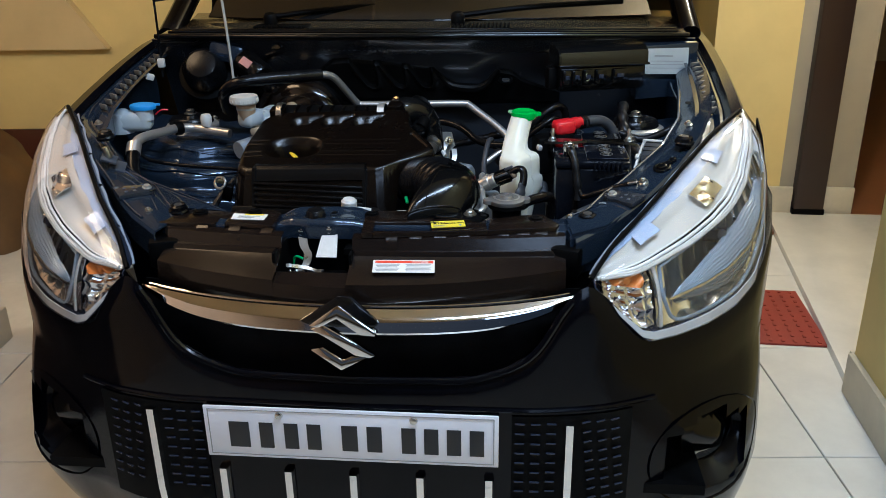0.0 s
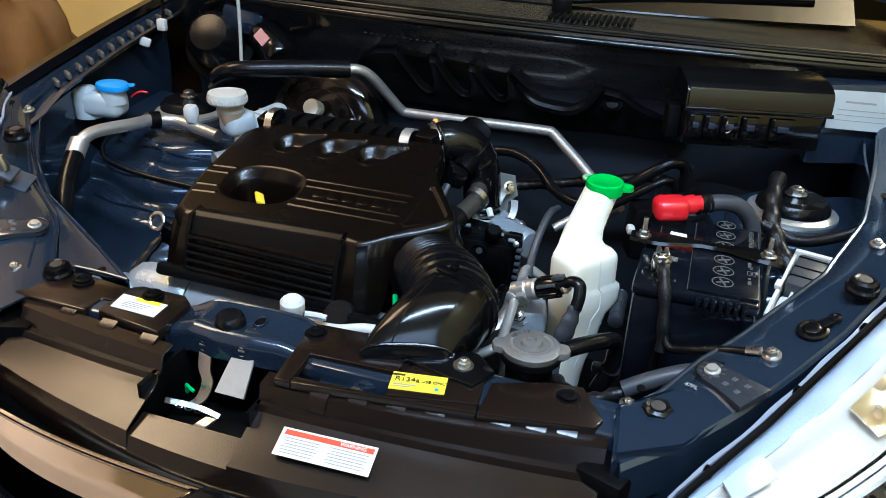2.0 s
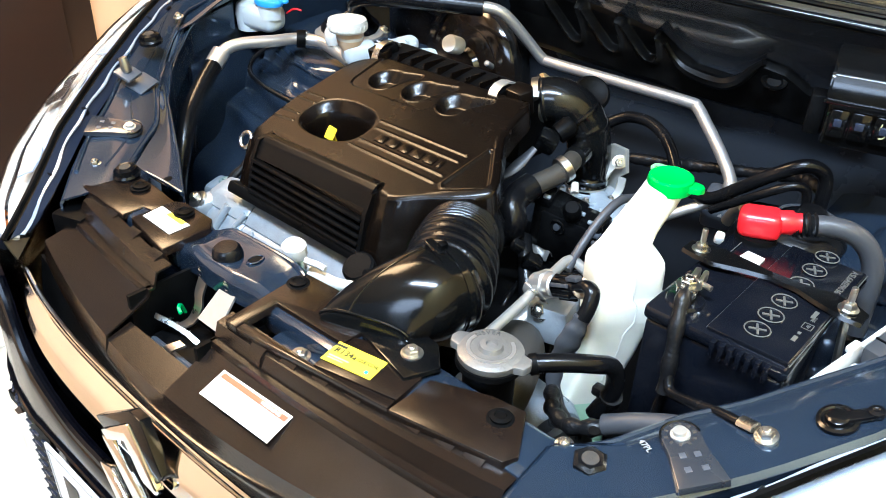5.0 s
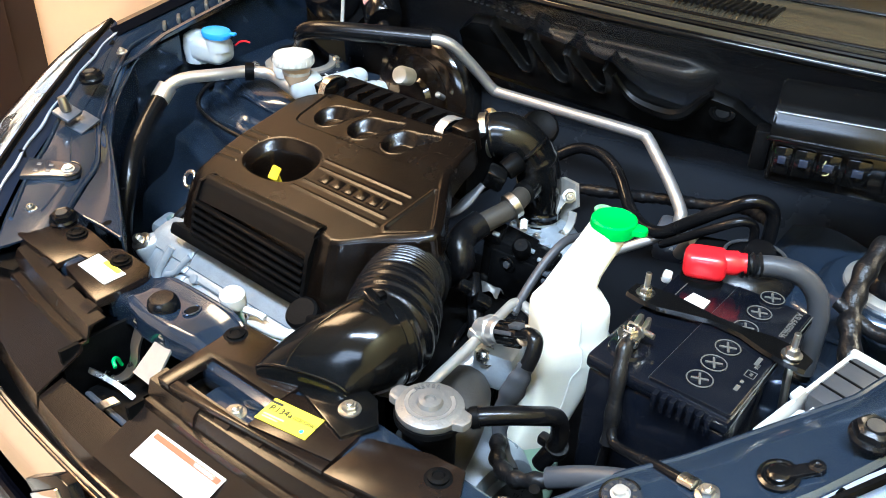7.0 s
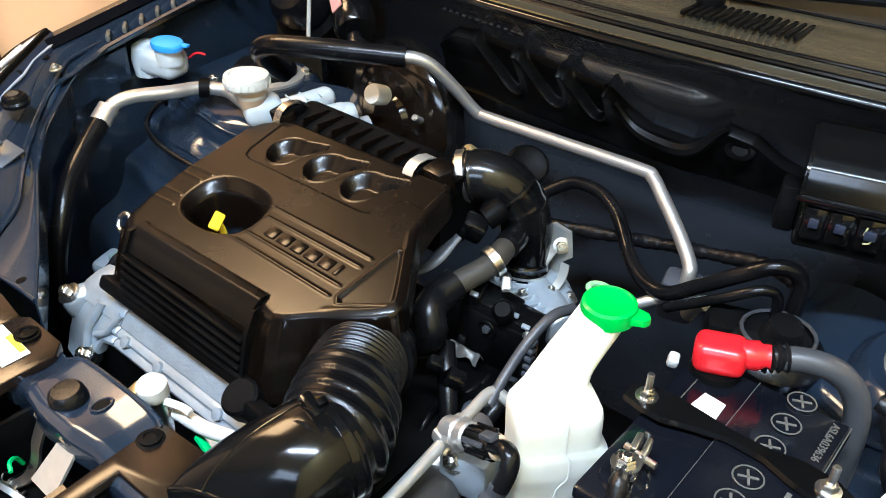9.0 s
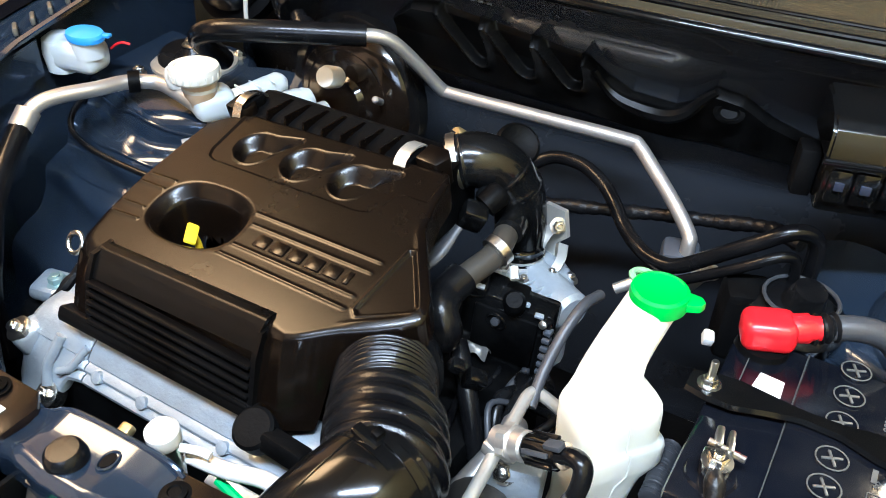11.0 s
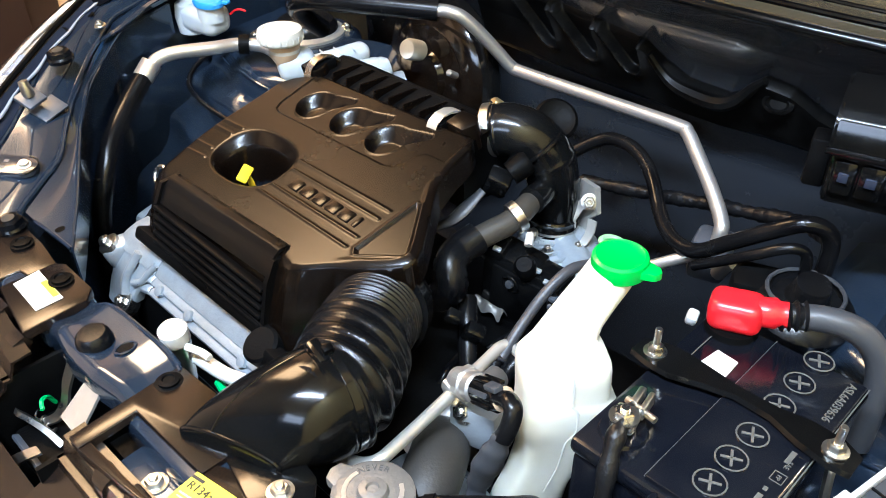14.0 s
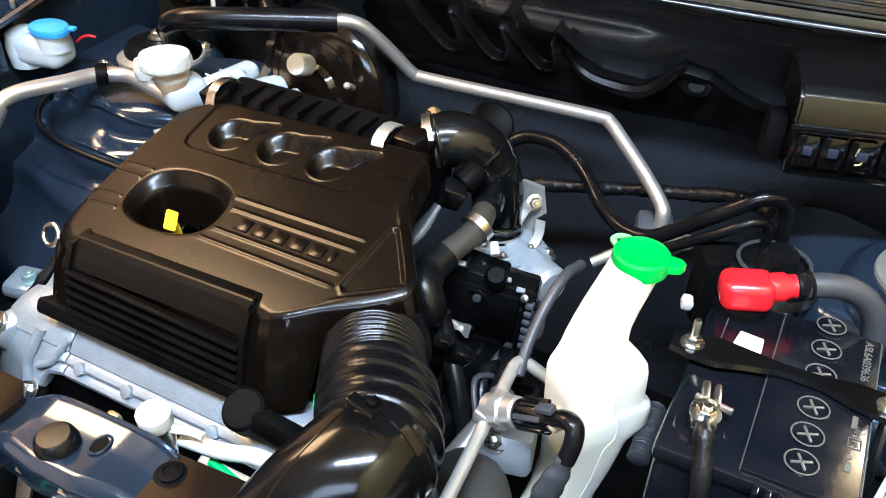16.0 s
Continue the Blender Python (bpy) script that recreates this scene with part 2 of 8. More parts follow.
def merge(bm, src, m=None):
    if m is not None:
        bmesh.ops.transform(src, matrix=m, verts=src.verts)
    tmp = bpy.data.meshes.new("tmp")
    src.to_mesh(tmp)
    src.free()
    bm.from_mesh(tmp)
    bpy.data.meshes.remove(tmp)
    return bm


def box(bm, c, s, bev=0.0, rot=None, seg=2):
    t = B()
    bmesh.ops.create_cube(t, size=1.0, matrix=Matrix.Diagonal((*s, 1)))
    if bev:
        bmesh.ops.bevel(t, geom=t.edges[:], offset=min(bev, min(s) * 0.45), segments=seg, affect="EDGES", profile=0.5)
    return merge(bm, t, Matrix.Translation(c) @ (rot or Matrix()))


def rot(rx=0, ry=0, rz=0):
    return Euler([radians(a) for a in (rx, ry, rz)]).to_matrix().to_4x4()


def frame_to(d, up=(0, 0, 1)):
    """A turn that takes z onto d."""
    d = Vector(d).normalized()
    return d.to_track_quat("Z", "Y").to_matrix().to_4x4()


def lathe(bm, prof, c=(0, 0, 0), axis=(0, 0, 1), seg=24, sx=1.0, sy=1.0):
    t = B()
    rings = []
    for r, z in prof:
        if r < 1e-6:
            rings.append([t.verts.new((0, 0, z))])
        else:
            rings.append([t.verts.new((r * sx * math.cos(2 * math.pi * k / seg), r * sy * math.sin(2 * math.pi * k / seg), z)) for k in range(seg)])
    for a, b in zip(rings, rings[1:]):
        for k in range(seg):
            q = [a[k % len(a)], a[(k + 1) % len(a)], b[(k + 1) % len(b)], b[k % len(b)]]
            q = list(dict.fromkeys(q))
            if len(q) > 2:
                t.faces.new(q)
    for ring in (rings[0], rings[-1]):
        if len(ring) > 2:
            t.faces.new(ring)
    return merge(bm, t, Matrix.Translation(c) @ frame_to(axis))


def smooth_line(pts, sub=6):
    """A Catmull-Rom line through the points."""
    p = [Vector(q) for q in pts]
    if len(p) < 3 or sub < 2:
        return p
    p = [2 * p[0] - p[1]] + p + [2 * p[-1] - p[-2]]
    out = []
    for i in range(1, len(p) - 2):
        a, b, c, d = p[i - 1:i + 3]
        for k in range(sub):
            u = k / sub
            out.append(0.5 * ((2 * b) + (c - a) * u + (2 * a - 5 * b + 4 * c - d) * u * u + (3 * b - a - 3 * c + d) * u ** 3))
    out.append(p[-2])
    return out


def tube(bm, pts, r, seg=12, sub=6, flat=1.0):
    """A round bar along a smooth line; r: a radius, or a function of 0..1 along it."""
    line = smooth_line(pts, sub)
    n = len(line)
    rad = r if callable(r) else (lambda u: r)
    t0 = (line[1] - line[0]).normalized()
    side = t0.orthogonal().normalized()
    if abs(t0.z) < 0.9:
        side = t0.cross(Vector((0, 0, 1))).normalized()
    rings = []
    for i, p in enumerate(line):
        d = (line[min(i + 1, n - 1)] - line[max(i - 1, 0)]).normalized()
        side = (side - d * side.dot(d)).normalized()
        up = d.cross(side)
        q = rad(i / (n - 1))
        rings.append([bm.verts.new(p + q * (math.cos(2 * math.pi * k / seg) * side + flat * math.sin(2 * math.pi * k / seg) * up)) for k in range(seg)])
    for a, b in zip(rings, rings[1:]):
        for k in range(seg):
            bm.faces.new((a[k], a[(k + 1) % seg], b[(k + 1) % seg], b[k]))
    bm.faces.new(rings[0][::-1])
    bm.faces.new(rings[-1])
    return bm


def prism(bm, pts, z0, z1, bev=0.0, m=None, seg=2):
    """A flat shape in x and y, pulled up from z0 to z1; bev rounds its upper edges."""
    t = B()
    lo = [t.verts.new((x, y, z0)) for x, y in pts]
    f = t.faces.new(lo)
    r = bmesh.ops.extrude_face_region(t, geom=[f])
    top = [v for v in r["geom"] if isinstance(v, bmesh.types.BMVert)]
    for v in top:
        v.co.z = z1
    if bev:
        bmesh.ops.bevel(t, geom=[e for e in t.edges if any(v in top for v in e.verts)], offset=bev, segments=seg, affect="EDGES", profile=0.5)
    return merge(bm, t, m)


def sheet(bm, f, nu, nv, thick=0.0):
    """A surface f(u, v) for u and v in 0..1."""
    t = B()
    g = [[t.verts.new(f(i / nu, j / nv)) for j in range(nv + 1)] for i in range(nu + 1)]
    for i in range(nu):
        for j in range(nv):
            t.faces.new((g[i][j], g[i + 1][j], g[i + 1][j + 1], g[i][j + 1]))
    bmesh.ops.remove_doubles(t, verts=t.verts, dist=1e-5)
    if thick:
        bmesh.ops.recalc_face_normals(t, faces=t.faces)
        bmesh.ops.solidify(t, geom=t.faces[:], thickness=thick)
    return merge(bm, t)


def rings(bm, loops, cap0=True, cap1=True):
    """Skins closed loops of the same number of points one after the other."""
    rr = [[bm.verts.new(p) for p in loop] for loop in loops]
    n = len(rr[0])
    for a, b in zip(rr, rr[1:]):
        for k in range(n):
            bm.faces.new((a[k], a[(k + 1) % n], b[(k + 1) % n], b[k]))
    if cap0:
        bm.faces.new(rr[0][::-1])
    if cap1:
        bm.faces.new(rr[-1])
    return bm


def hexbolt(bm, c, r=0.007, h=0.006, axis=(0, 0, 1), washer=True):
    if washer:
        lathe(bm, [(r * 1.45, 0), (r * 1.45, 0.0015), (r * 1.0, 0.002)], c, axis, 16)
    lathe(bm, [(r, 0.001), (r, h), (r * 0.85, h + 0.0012)], c, axis, 6)
    lathe(bm, [(r * 0.5, h), (r * 0.5, h + 0.003), (r * 0.4, h + 0.0036)], c, axis, 10)
    return bm


def letters(name, text, size, m, mat, parent, depth=0.0004):
    cu = bpy.data.curves.new(name, "FONT")
    cu.body, cu.size, cu.extrude = text, size, depth
    cu.align_x, cu.align_y = "CENTER", "CENTER"
    tmp = new("tmp_text", cu)
    bpy.context.view_layer.update()
    me = bpy.data.meshes.new_from_object(tmp)
    bpy.data.objects.remove(tmp)
    bpy.data.curves.remove(cu)
    bm = B()
    bm.from_mesh(me)
    bpy.data.meshes.remove(me)
    bmesh.ops.transform(bm, matrix=m, verts=bm.verts)
    return part(name, bm, mat, parent)


def lerp(a, b, u):
    return tuple(p + (q - p) * u for p, q in zip(a, b))


def along(pts, u):
    """The place at the share u of a broken line's length."""
    p = [Vector(q) for q in pts]
    d = [(b - a).length for a, b in zip(p, p[1:])]
    s = u * sum(d)
    for a, b, l in zip(p, p[1:], d):
        if s <= l or b is p[-1]:
            return a + (b - a) * min(1.0, s / max(l, 1e-9))
        s -= l
    return p[-1]

# ---- the porch: floor, walls, ceiling ----
def room_part(name, bm, mat, label, kind="structure", category=""):
    bmesh.ops.transform(bm, matrix=ROOM, verts=bm.verts)
    return single(name, bm, mat, label, category or name.split("_")[0], kind=kind)


floor = room_part("floor", box(B(), (0.6, 1.6, -0.06), (8.4, 11.0, 0.1)), GROUT, "grey grout bed under the pale floor tiles", category="floor")
room_part("wall_west", box(B(), (-1.46, 1.10, 1.3), (0.12, 0.54, 2.8)), WALL_PEACH, "peach painted plaster wall beside the car", category="wall")
room_part("wall_southwest", box(B(), (-1.46, -2.0, 1.3), (0.12, 3.3, 2.8)), WALL_PEACH, "peach painted plaster wall beside the wooden door", category="wall")
room_part("wall_lintel", box(B(), (-1.46, 0.24, 2.45), (0.12, 1.18, 0.5)), WALL_PEACH, "peach plaster above the wooden door", category="wall")
room_part("wall_behind_door", box(B(), (-3.1, 0.3, 1.3), (0.12, 6.6, 2.8)), WALL_CREAM, "plain cream wall of the stair space", category="wall")
room_part("wall_north", box(B(), (-0.9, 3.32, 1.3), (4.3, 0.12, 2.8)), WALL_CREAM, "cream yellow painted wall under the stair", category="wall")
EAST = ROOM @ Matrix.Translation((1.35, 1.0, 0)) @ Euler((0, 0, radians(-7))).to_matrix().to_4x4() @ Matrix.Translation((-1.35, -1.0, 0))


def east_part(name, bm, mat, label, category):
    bmesh.ops.transform(bm, matrix=EAST, verts=bm.verts)
    return single(name, bm, mat, label, category, kind="structure")


east_part("wall_east", box(B(), (1.32, 2.98, 1.3), (0.36, 0.80, 2.8)), WALL_CREAM, "cream painted wall pier in warm light", "wall")
# darker than the cream wall: the return's shade is put into colour
east_part("wall_east_return", box(B(), (1.5335, 2.98, 1.3), (0.063, 0.78, 2.8)), WALL_GREY, "beige wall strip beside the doorpost, its shade in the colour", "wall")
east_part("wall_east_reveal", box(B(), (1.767, 2.66, 1.3), (0.134, 0.14, 2.8)), WALL_GREY, "beige painted door reveal", "wall")
room_part("wall_far", box(B(), (2.6, 7.0, 1.3), (4.4, 0.12, 2.8)), WALL_GREY, "dim far wall of the next room", category="wall")
room_part("wall_north_east", box(B(), (0.5, 5.7, 1.3), (0.12, 2.5, 2.8)), WALL_CREAM, "cream wall closing the next room", category="wall")
east_part("wall_south_east", box(B(), (1.797, -0.174, 1.3), (0.9, 2.3, 2.8)), WALL_CREAM, "cream painted wall pier", "wall")
room_part("wall_outer_east", box(B(), (4.75, 1.6, 1.3), (0.12, 11.0, 2.8)), WALL_CREAM, "plain outer wall", category="wall")
room_part("ceiling", box(B(), (0.6, 2.0, 2.76), (8.4, 10.2, 0.1)), CEILING, "warm white plaster ceiling", category="ceiling")
bm = B()
rings(bm, [[(-3.04, 3.2, 0.73), (-1.64, 3.2, 0.73), (-2.9, 3.2, 2.55), (-3.04, 3.2, 2.55)], [(-3.04, 3.26, 0.73), (-1.64, 3.26, 0.73), (-2.9, 3.26, 2.55), (-3.04, 3.26, 2.55)]])
room_part("stair_flank", bm, STAIR_CREAM, "cream brown painted flank of a stair", category="stair")
bm = B()
rings(bm, [[(-3.04, -3.3, 2.3), (-3.04, 3.2, 2.3), (-3.04, 3.2, 2.70), (-3.04, -3.3, 2.70)], [(-0.35, -3.3, 2.62), (-0.35, 3.2, 2.62), (-0.35, 3.2, 2.70), (-0.35, -3.3, 2.70)]])
room_part("stair_soffit", bm, SOFFIT, "brown painted sloping underside of a stair", category="stair")
room_part("baseboard_north", box(B(), (-1.9, 3.25, 0.15), (2.3, 0.03, 0.30), 0.004), material("dark_red_skirting", (0.07, 0.018, 0.012), 0.4, 0, 0, 0.05, 60, 0.4, 8), "dark red painted skirting", category="skirting")
room_part("baseboard_west", box(B(), (-1.39, 1.10, 0.06), (0.024, 0.54, 0.12), 0.004), SKIRT, "pale stone skirting", category="skirting")
east_part("baseboard_pier", box(B(), (1.337, -0.174, 0.065), (0.02, 2.3, 0.13), 0.004), SKIRT, "pale stone skirting on the pier", "skirting")
east_part("baseboard_pier_end", box(B(), (1.797, 0.986, 0.065), (0.92, 0.02, 0.13), 0.004), SKIRT, "pale stone skirting on the pier end", "skirting")
east_part("baseboard_east", box(B(), (1.35, 2.57, 0.075), (0.42, 0.02, 0.15), 0.004), SKIRT, "beige skirting on the wall pier", "skirting")
east_part("baseboard_reveal", box(B(), (1.768, 2.58, 0.075), (0.136, 0.02, 0.15), 0.004), SKIRT, "beige skirting beside the doorpost", "skirting")
east_part("step_edge", prism(B(), [(1.347, 0.998), (2.40, 0.998), (2.40, 2.565), (1.45, 2.558)], -0.01, 0.028, 0.004), TILE, "low raised pale stone step", "step")

door = thing("door_1", ROOM @ Vector((-1.40, 0.24, 0)), "closed dark stained wooden door in the peach wall", "door", kind="structure")
bm = box(B(), (-1.40, 0.24, 1.1), (0.06, 1.18, 2.2), 0.004)
bmesh.ops.transform(bm, matrix=ROOM, verts=bm.verts)
part("door_leaf", bm, WOOD, door)
for y in (-0.05, 0.53):
    for z in (0.55, 1.5):
        bm = box(B(), (-1.366, y, z), (0.02, 0.44, 0.7 if z < 1 else 0.9), 0.008)
        bmesh.ops.transform(bm, matrix=ROOM, verts=bm.verts)
        part("door_panel", bm, WOOD, door)
post = thing("doorpost", EAST @ Vector((1.632, 2.59, 0)), "dark wooden doorpost beside the beige reveal", "doorpost", kind="structure")
bm = box(B(), (1.632, 2.60, 1.37), (0.132, 0.13, 2.68), 0.004)
bmesh.ops.transform(bm, matrix=EAST, verts=bm.verts)
part("post", bm, WOOD, post)
bm = box(B(), (1.632, 2.60, 0.038), (0.142, 0.14, 0.03), 0.003)
bmesh.ops.transform(bm, matrix=EAST, verts=bm.verts)
part("post_foot", bm, MATT, post)
room_part("floor_inner", box(B(), (3.1, 4.6, 0.005), (3.2, 4.6, 0.02)), BROWN_FLOOR, "glossy brown floor of the next room", category="floor")

mat_red = thing("floor_mat", EAST @ Vector((1.10, 1.47, 0)), "red studded rubber mat on the pale tiles", "mat")
bm = box(B(), (1.092, 1.47, 0.004), (0.56, 0.438, 0.008), 0.002)
bmesh.ops.transform(bm, matrix=EAST, verts=bm.verts)
part("mat_sheet", bm, MAT_RED, mat_red)
bm = B()
for i in range(14):
    for j in range(11):
        box(bm, (0.838 + 0.039 * i, 1.27 + 0.04 * j, 0.009), (0.010, 0.016, 0.004))
bmesh.ops.transform(bm, matrix=EAST, verts=bm.verts)
tagged(part("studs", bm, MAT_RED, mat_red), kind="stuff")

heap = thing("cloth_heap", ROOM @ Vector((-2.0, 2.3, 0)), "heap of brown cloth covered things under the stair", "heap")
random.seed(5)
bm = B()


def heap_point(u, v):
    a = 2 * math.pi * u
    r = 0.34 * math.cos(v * math.pi / 2) ** 0.5
    k = noise.noise(Vector((2.2 * math.cos(a), 2.2 * math.sin(a), 2.5 * v)))
    r *= 1 + 0.35 * k
    return (-2.1 + r * math.cos(a), 2.3 + r * math.sin(a), 0.74 * v ** 0.8 * (1 + 0.12 * k))


sheet(bm, heap_point, 40, 24)
bmesh.ops.transform(bm, matrix=ROOM, verts=bm.verts)
part("cloth", bm, material("brown_cloth", (0.20, 0.11, 0.035), 0.7, 0, 0, 0.8, 25, 0.6, 6), heap, "", 70)

# ---- the car: outer body ----
car = thing("car", (0, 1.7, 0), "black compact hatchback parked with its bonnet open", "car")
PLAN_X = [0, 0.30, 0.36, 0.42, 0.48, 0.54, 0.60, 0.65, 0.70, 0.735, 0.755, 0.765]
PLAN_Y = [-0.010, -0.006, 0.002, 0.016, 0.042, 0.075, 0.12, 0.168, 0.23, 0.31, 0.40, 0.56]


def front_y(x):
    return float(np.interp(abs(x), PLAN_X, PLAN_Y))


def bumper_y(x, z):
    y = front_y(x)
    y += 0.10 * max(0.0, z - 0.60) * max(0.0, 1 - abs(x) / 0.7)
    y += 0.35 * max(0.0, 0.36 - z)
    y -= 0.07 * min(1.0, max(0.0, (abs(x) - 0.52) / 0.16)) * math.sin(math.pi * min(1.0, max(0.0, (0.60 - z) / 0.5)))
    return y


TOP_X = [0, 0.2, 0.29, 0.325, 0.345, 0.365, 0.387, 0.43, 0.475, 0.53, 0.584, 0.643, 0.69, 0.725, 0.74, 0.765]
TOP_Z = [0.631, 0.636, 0.673, 0.722, 0.778, 0.812, 0.80, 0.75, 0.697, 0.690, 0.692, 0.70, 0.716, 0.755, 0.82, 0.86]


def bumper_top(x):
    return float(np.mean([np.interp(abs(abs(x) + d), TOP_X, TOP_Z) for d in (-0.03, -0.02, -0.01, 0.0, 0.01, 0.02, 0.03)]))


XS = sorted({s * v for s in (-1, 1) for v in (0, 0.07, 0.14, 0.2, 0.25, 0.29, 0.31, 0.325, 0.335, 0.345, 0.355, 0.365, 0.376, 0.387, 0.41, 0.43, 0.45,
                                              0.475, 0.5, 0.53, 0.56, 0.584, 0.61, 0.643, 0.67, 0.69, 0.71, 0.725, 0.735, 0.745, 0.755, 0.761, 0.765)})


def bumper_point(u, v):
    i = min(int(u * (len(XS) - 1)), len(XS) - 2)
    x = XS[i] + (XS[i + 1] - XS[i]) * (u * (len(XS) - 1) - i)
    zt = bumper_top(x)
    z = 0.20 + (zt - 0.20) * v
    edge = max(0.0, (v - 0.94) / 0.06)
    return (x, bumper_y(x, z) + 0.012 * edge ** 2, z)


bm = sheet(B(), bumper_point, len(XS) - 1, 40)
holes = [f for f in bm.faces if ((abs(f.calc_center_median().x) - 0.612) / 0.088) ** 2 + ((f.calc_center_median().z - 0.445) / 0.074) ** 2 < 1]
bmesh.ops.delete(bm, geom=holes, context="FACES")
part("bumper", bm, PAINT, car)
# rounded lip round the upper grille opening
bm = B()
tube(bm, [(x, bumper_y(x, bumper_top(x)) + 0.004, bumper_top(x) - 0.002) for x in np.linspace(-0.352, 0.352, 45)], 0.006, 8, 2)
part("grille_lip", bm, PAINT, car)
# dark panel behind the grille opening
part("grille_panel", sheet(B(), lambda u, v: (-0.37 + 0.74 * u, 0.012 + front_y(-0.37 + 0.74 * u) + 0.03 + 0.03 * v, 0.60 + 0.17 * v), 24, 8, 0.004), MATT, car)


# ---- chrome bar and emblem ----
def chrome_edge(x):
    """The upper rear edge of the bar."""
    a = abs(x) / 0.363
    return 0.021 + 0.008 * a ** 2 + 0.020 * a ** 4, 0.749 + 0.022 * a ** 2


def chrome_point(u, v):
    x = -0.363 + 0.726 * u
    y, z = chrome_edge(x)
    size = 1 - 0.92 * (abs(x) / 0.363) ** 5
    prof = [(0.004, -0.006), (0.0, 0.0), (-0.004, 0.001), (-0.019, -0.010), (-0.021, -0.012), (-0.028, -0.030), (-0.026, -0.034), (-0.016, -0.036)]
    t = v * (len(prof) - 1)
    i = min(int(t), len(prof) - 2)
    dy, dz = lerp(prof[i], prof[i + 1], t - i)
    return (x, y + dy * size, z + dz * size)


part("chrome_line", tube(B(), [(x, chrome_edge(x)[0] + 0.003, chrome_edge(x)[1] + 0.002) for x in np.linspace(-0.35, 0.35, 31)], 0.0025, 8, 2), CHROME, car)
part("chrome_bar", sheet(B(), chrome_point, 60, 28, 0.003), CHROME, car, "polished chrome bar above the grille")
emblem = part("emblem_base", prism(B(), [(-0.075, 0.018), (-0.01, 0.070), (0.012, 0.070), (0.060, 0.020), (0.055, 0.008), (-0.05, 0.006)], 0, 0.012, 0.002,
              Matrix.Translation((-0.010, -0.004, 0.724)) @ rot(76) @ Matrix.Diagonal((0.94, 0.78, 1, 1))), GLOSS, car)
bm = B()
EM = Matrix.Translation((-0.010, -0.013, 0.716)) @ rot(76) @ Matrix.Diagonal((0.93, 0.84, 1, 1))
for pts in ([(-0.060, 0.020), (-0.008, 0.062), (0.058, 0.012), (0.058, 0.002), (0.030, 0.004), (-0.010, 0.034), (-0.024, 0.026), (-0.040, 0.014)],
            [(-0.058, 0.014), (-0.034, 0.024), (0.060, -0.034), (0.048, -0.040), (0.022, -0.036), (-0.03, -0.002)],
            [(-0.058, -0.026), (-0.034, -0.020), (0.0, -0.044), (0.016, -0.036), (0.046, -0.038), (-0.002, -0.066)]):
    prism(bm, pts, 0, 0.009, 0.0035, EM, 2)
part("emblem", bm, CHROME, car, "raised angular chrome emblem")

# ---- number plate ----
PZ = 0.529
plate = thing("number_plate", (-0.009, -0.018, PZ), "white enamelled number plate screwed to the bumper", "number plate")
part("plate_sheet", box(B(), (-0.009, -0.016, PZ), (0.5, 0.004, 0.100), 0.0015), PLATE_WHITE, plate)
bm = B()
for x, z, w, h in ((0, 0.044, 0.484, 0.0015), (0, -0.044, 0.484, 0.0015), (-0.242, 0, 0.0015, 0.089), (0.242, 0, 0.0015, 0.089)):
    box(bm, (-0.009 + x, -0.0185, PZ + z), (w, 0.001, h))
part("plate_border", bm, GREY_INK, plate)
for x, w in ((-0.185, 0.044), (-0.138, 0.03), (-0.095, 0.03), (-0.056, 0.03), (0.005, 0.034), (0.047, 0.032), (0.105, 0.03), (0.143, 0.03), (0.181, 0.03), (0.219, 0.03)):
    part("plate_bar", box(B(), (-0.014 + x, -0.0188, PZ - 0.004), (w * 0.8, 0.0012, 0.050), 0.0004), INK, plate)
for x in (-0.128, 0.1):
    part("screw", lathe(B(), [(0.007, 0), (0.006, 0.003), (0.002, 0.0045)], (x, -0.0185, PZ + 0.036), (0, -1, 0), 14), STEEL, plate)

# ---- lower intake, chrome strips, fog lamps ----
for sgn in (-1, 1):
    def mesh_panel(u, v, sgn=sgn):
        x = sgn * (0.262 + 0.20 * u)
        z = 0.36 + 0.215 * v
        return (x, bumper_y(x, z) - 0.003, z)
    side = part("side_intake", sheet(B(), mesh_panel, 10, 6, 0.002), MATT, car, "black perforated intake panel")
    for i in range(9):
        for j, x0 in enumerate((0.275, 0.301, 0.327, 0.384, 0.408, 0.432)):
            x = sgn * (x0 + (0.002 * i if j > 2 else 0))
            z = 0.562 - 0.019 * i
            part("intake_slot", box(B(), (x, bumper_y(x, z) - 0.0055, z), (0.016, 0.003, 0.0025), 0.0006, rot(0, 0, 0 if j < 3 else sgn * 28)), LAMP_DARK, side)
    x = sgn * 0.357
    bm = B()
    rings(bm, [[(x - 0.009, bumper_y(x, z) - 0.004, z), (x + 0.009, bumper_y(x, z) - 0.004, z), (x + 0.006, bumper_y(x, z) - 0.013, z), (x - 0.006, bumper_y(x, z) - 0.013, z)]
               for z in (0.34, 0.40, 0.46, 0.52, 0.562)])
    part("chrome_strip", bm, CHROME, car)
for x in (-0.237, -0.121, -0.007, 0.108, 0.225):
    bm = B()
    rings(bm, [[(x - 0.009, bumper_y(x, z) - 0.002, z), (x + 0.009, bumper_y(x, z) - 0.002, z), (x + 0.006, bumper_y(x, z) - 0.012, z), (x - 0.006, bumper_y(x, z) - 0.012, z)]
               for z in (0.31, 0.38, 0.452)])
    part("chrome_strip", bm, CHROME, car)
bm = B()
tube(bm, [(x, bumper_y(x, 0.585) - 0.001, 0.584 + 0.004 * abs(x)) for x in np.linspace(-0.50, 0.50, 41)], 0.004, 6, 2)
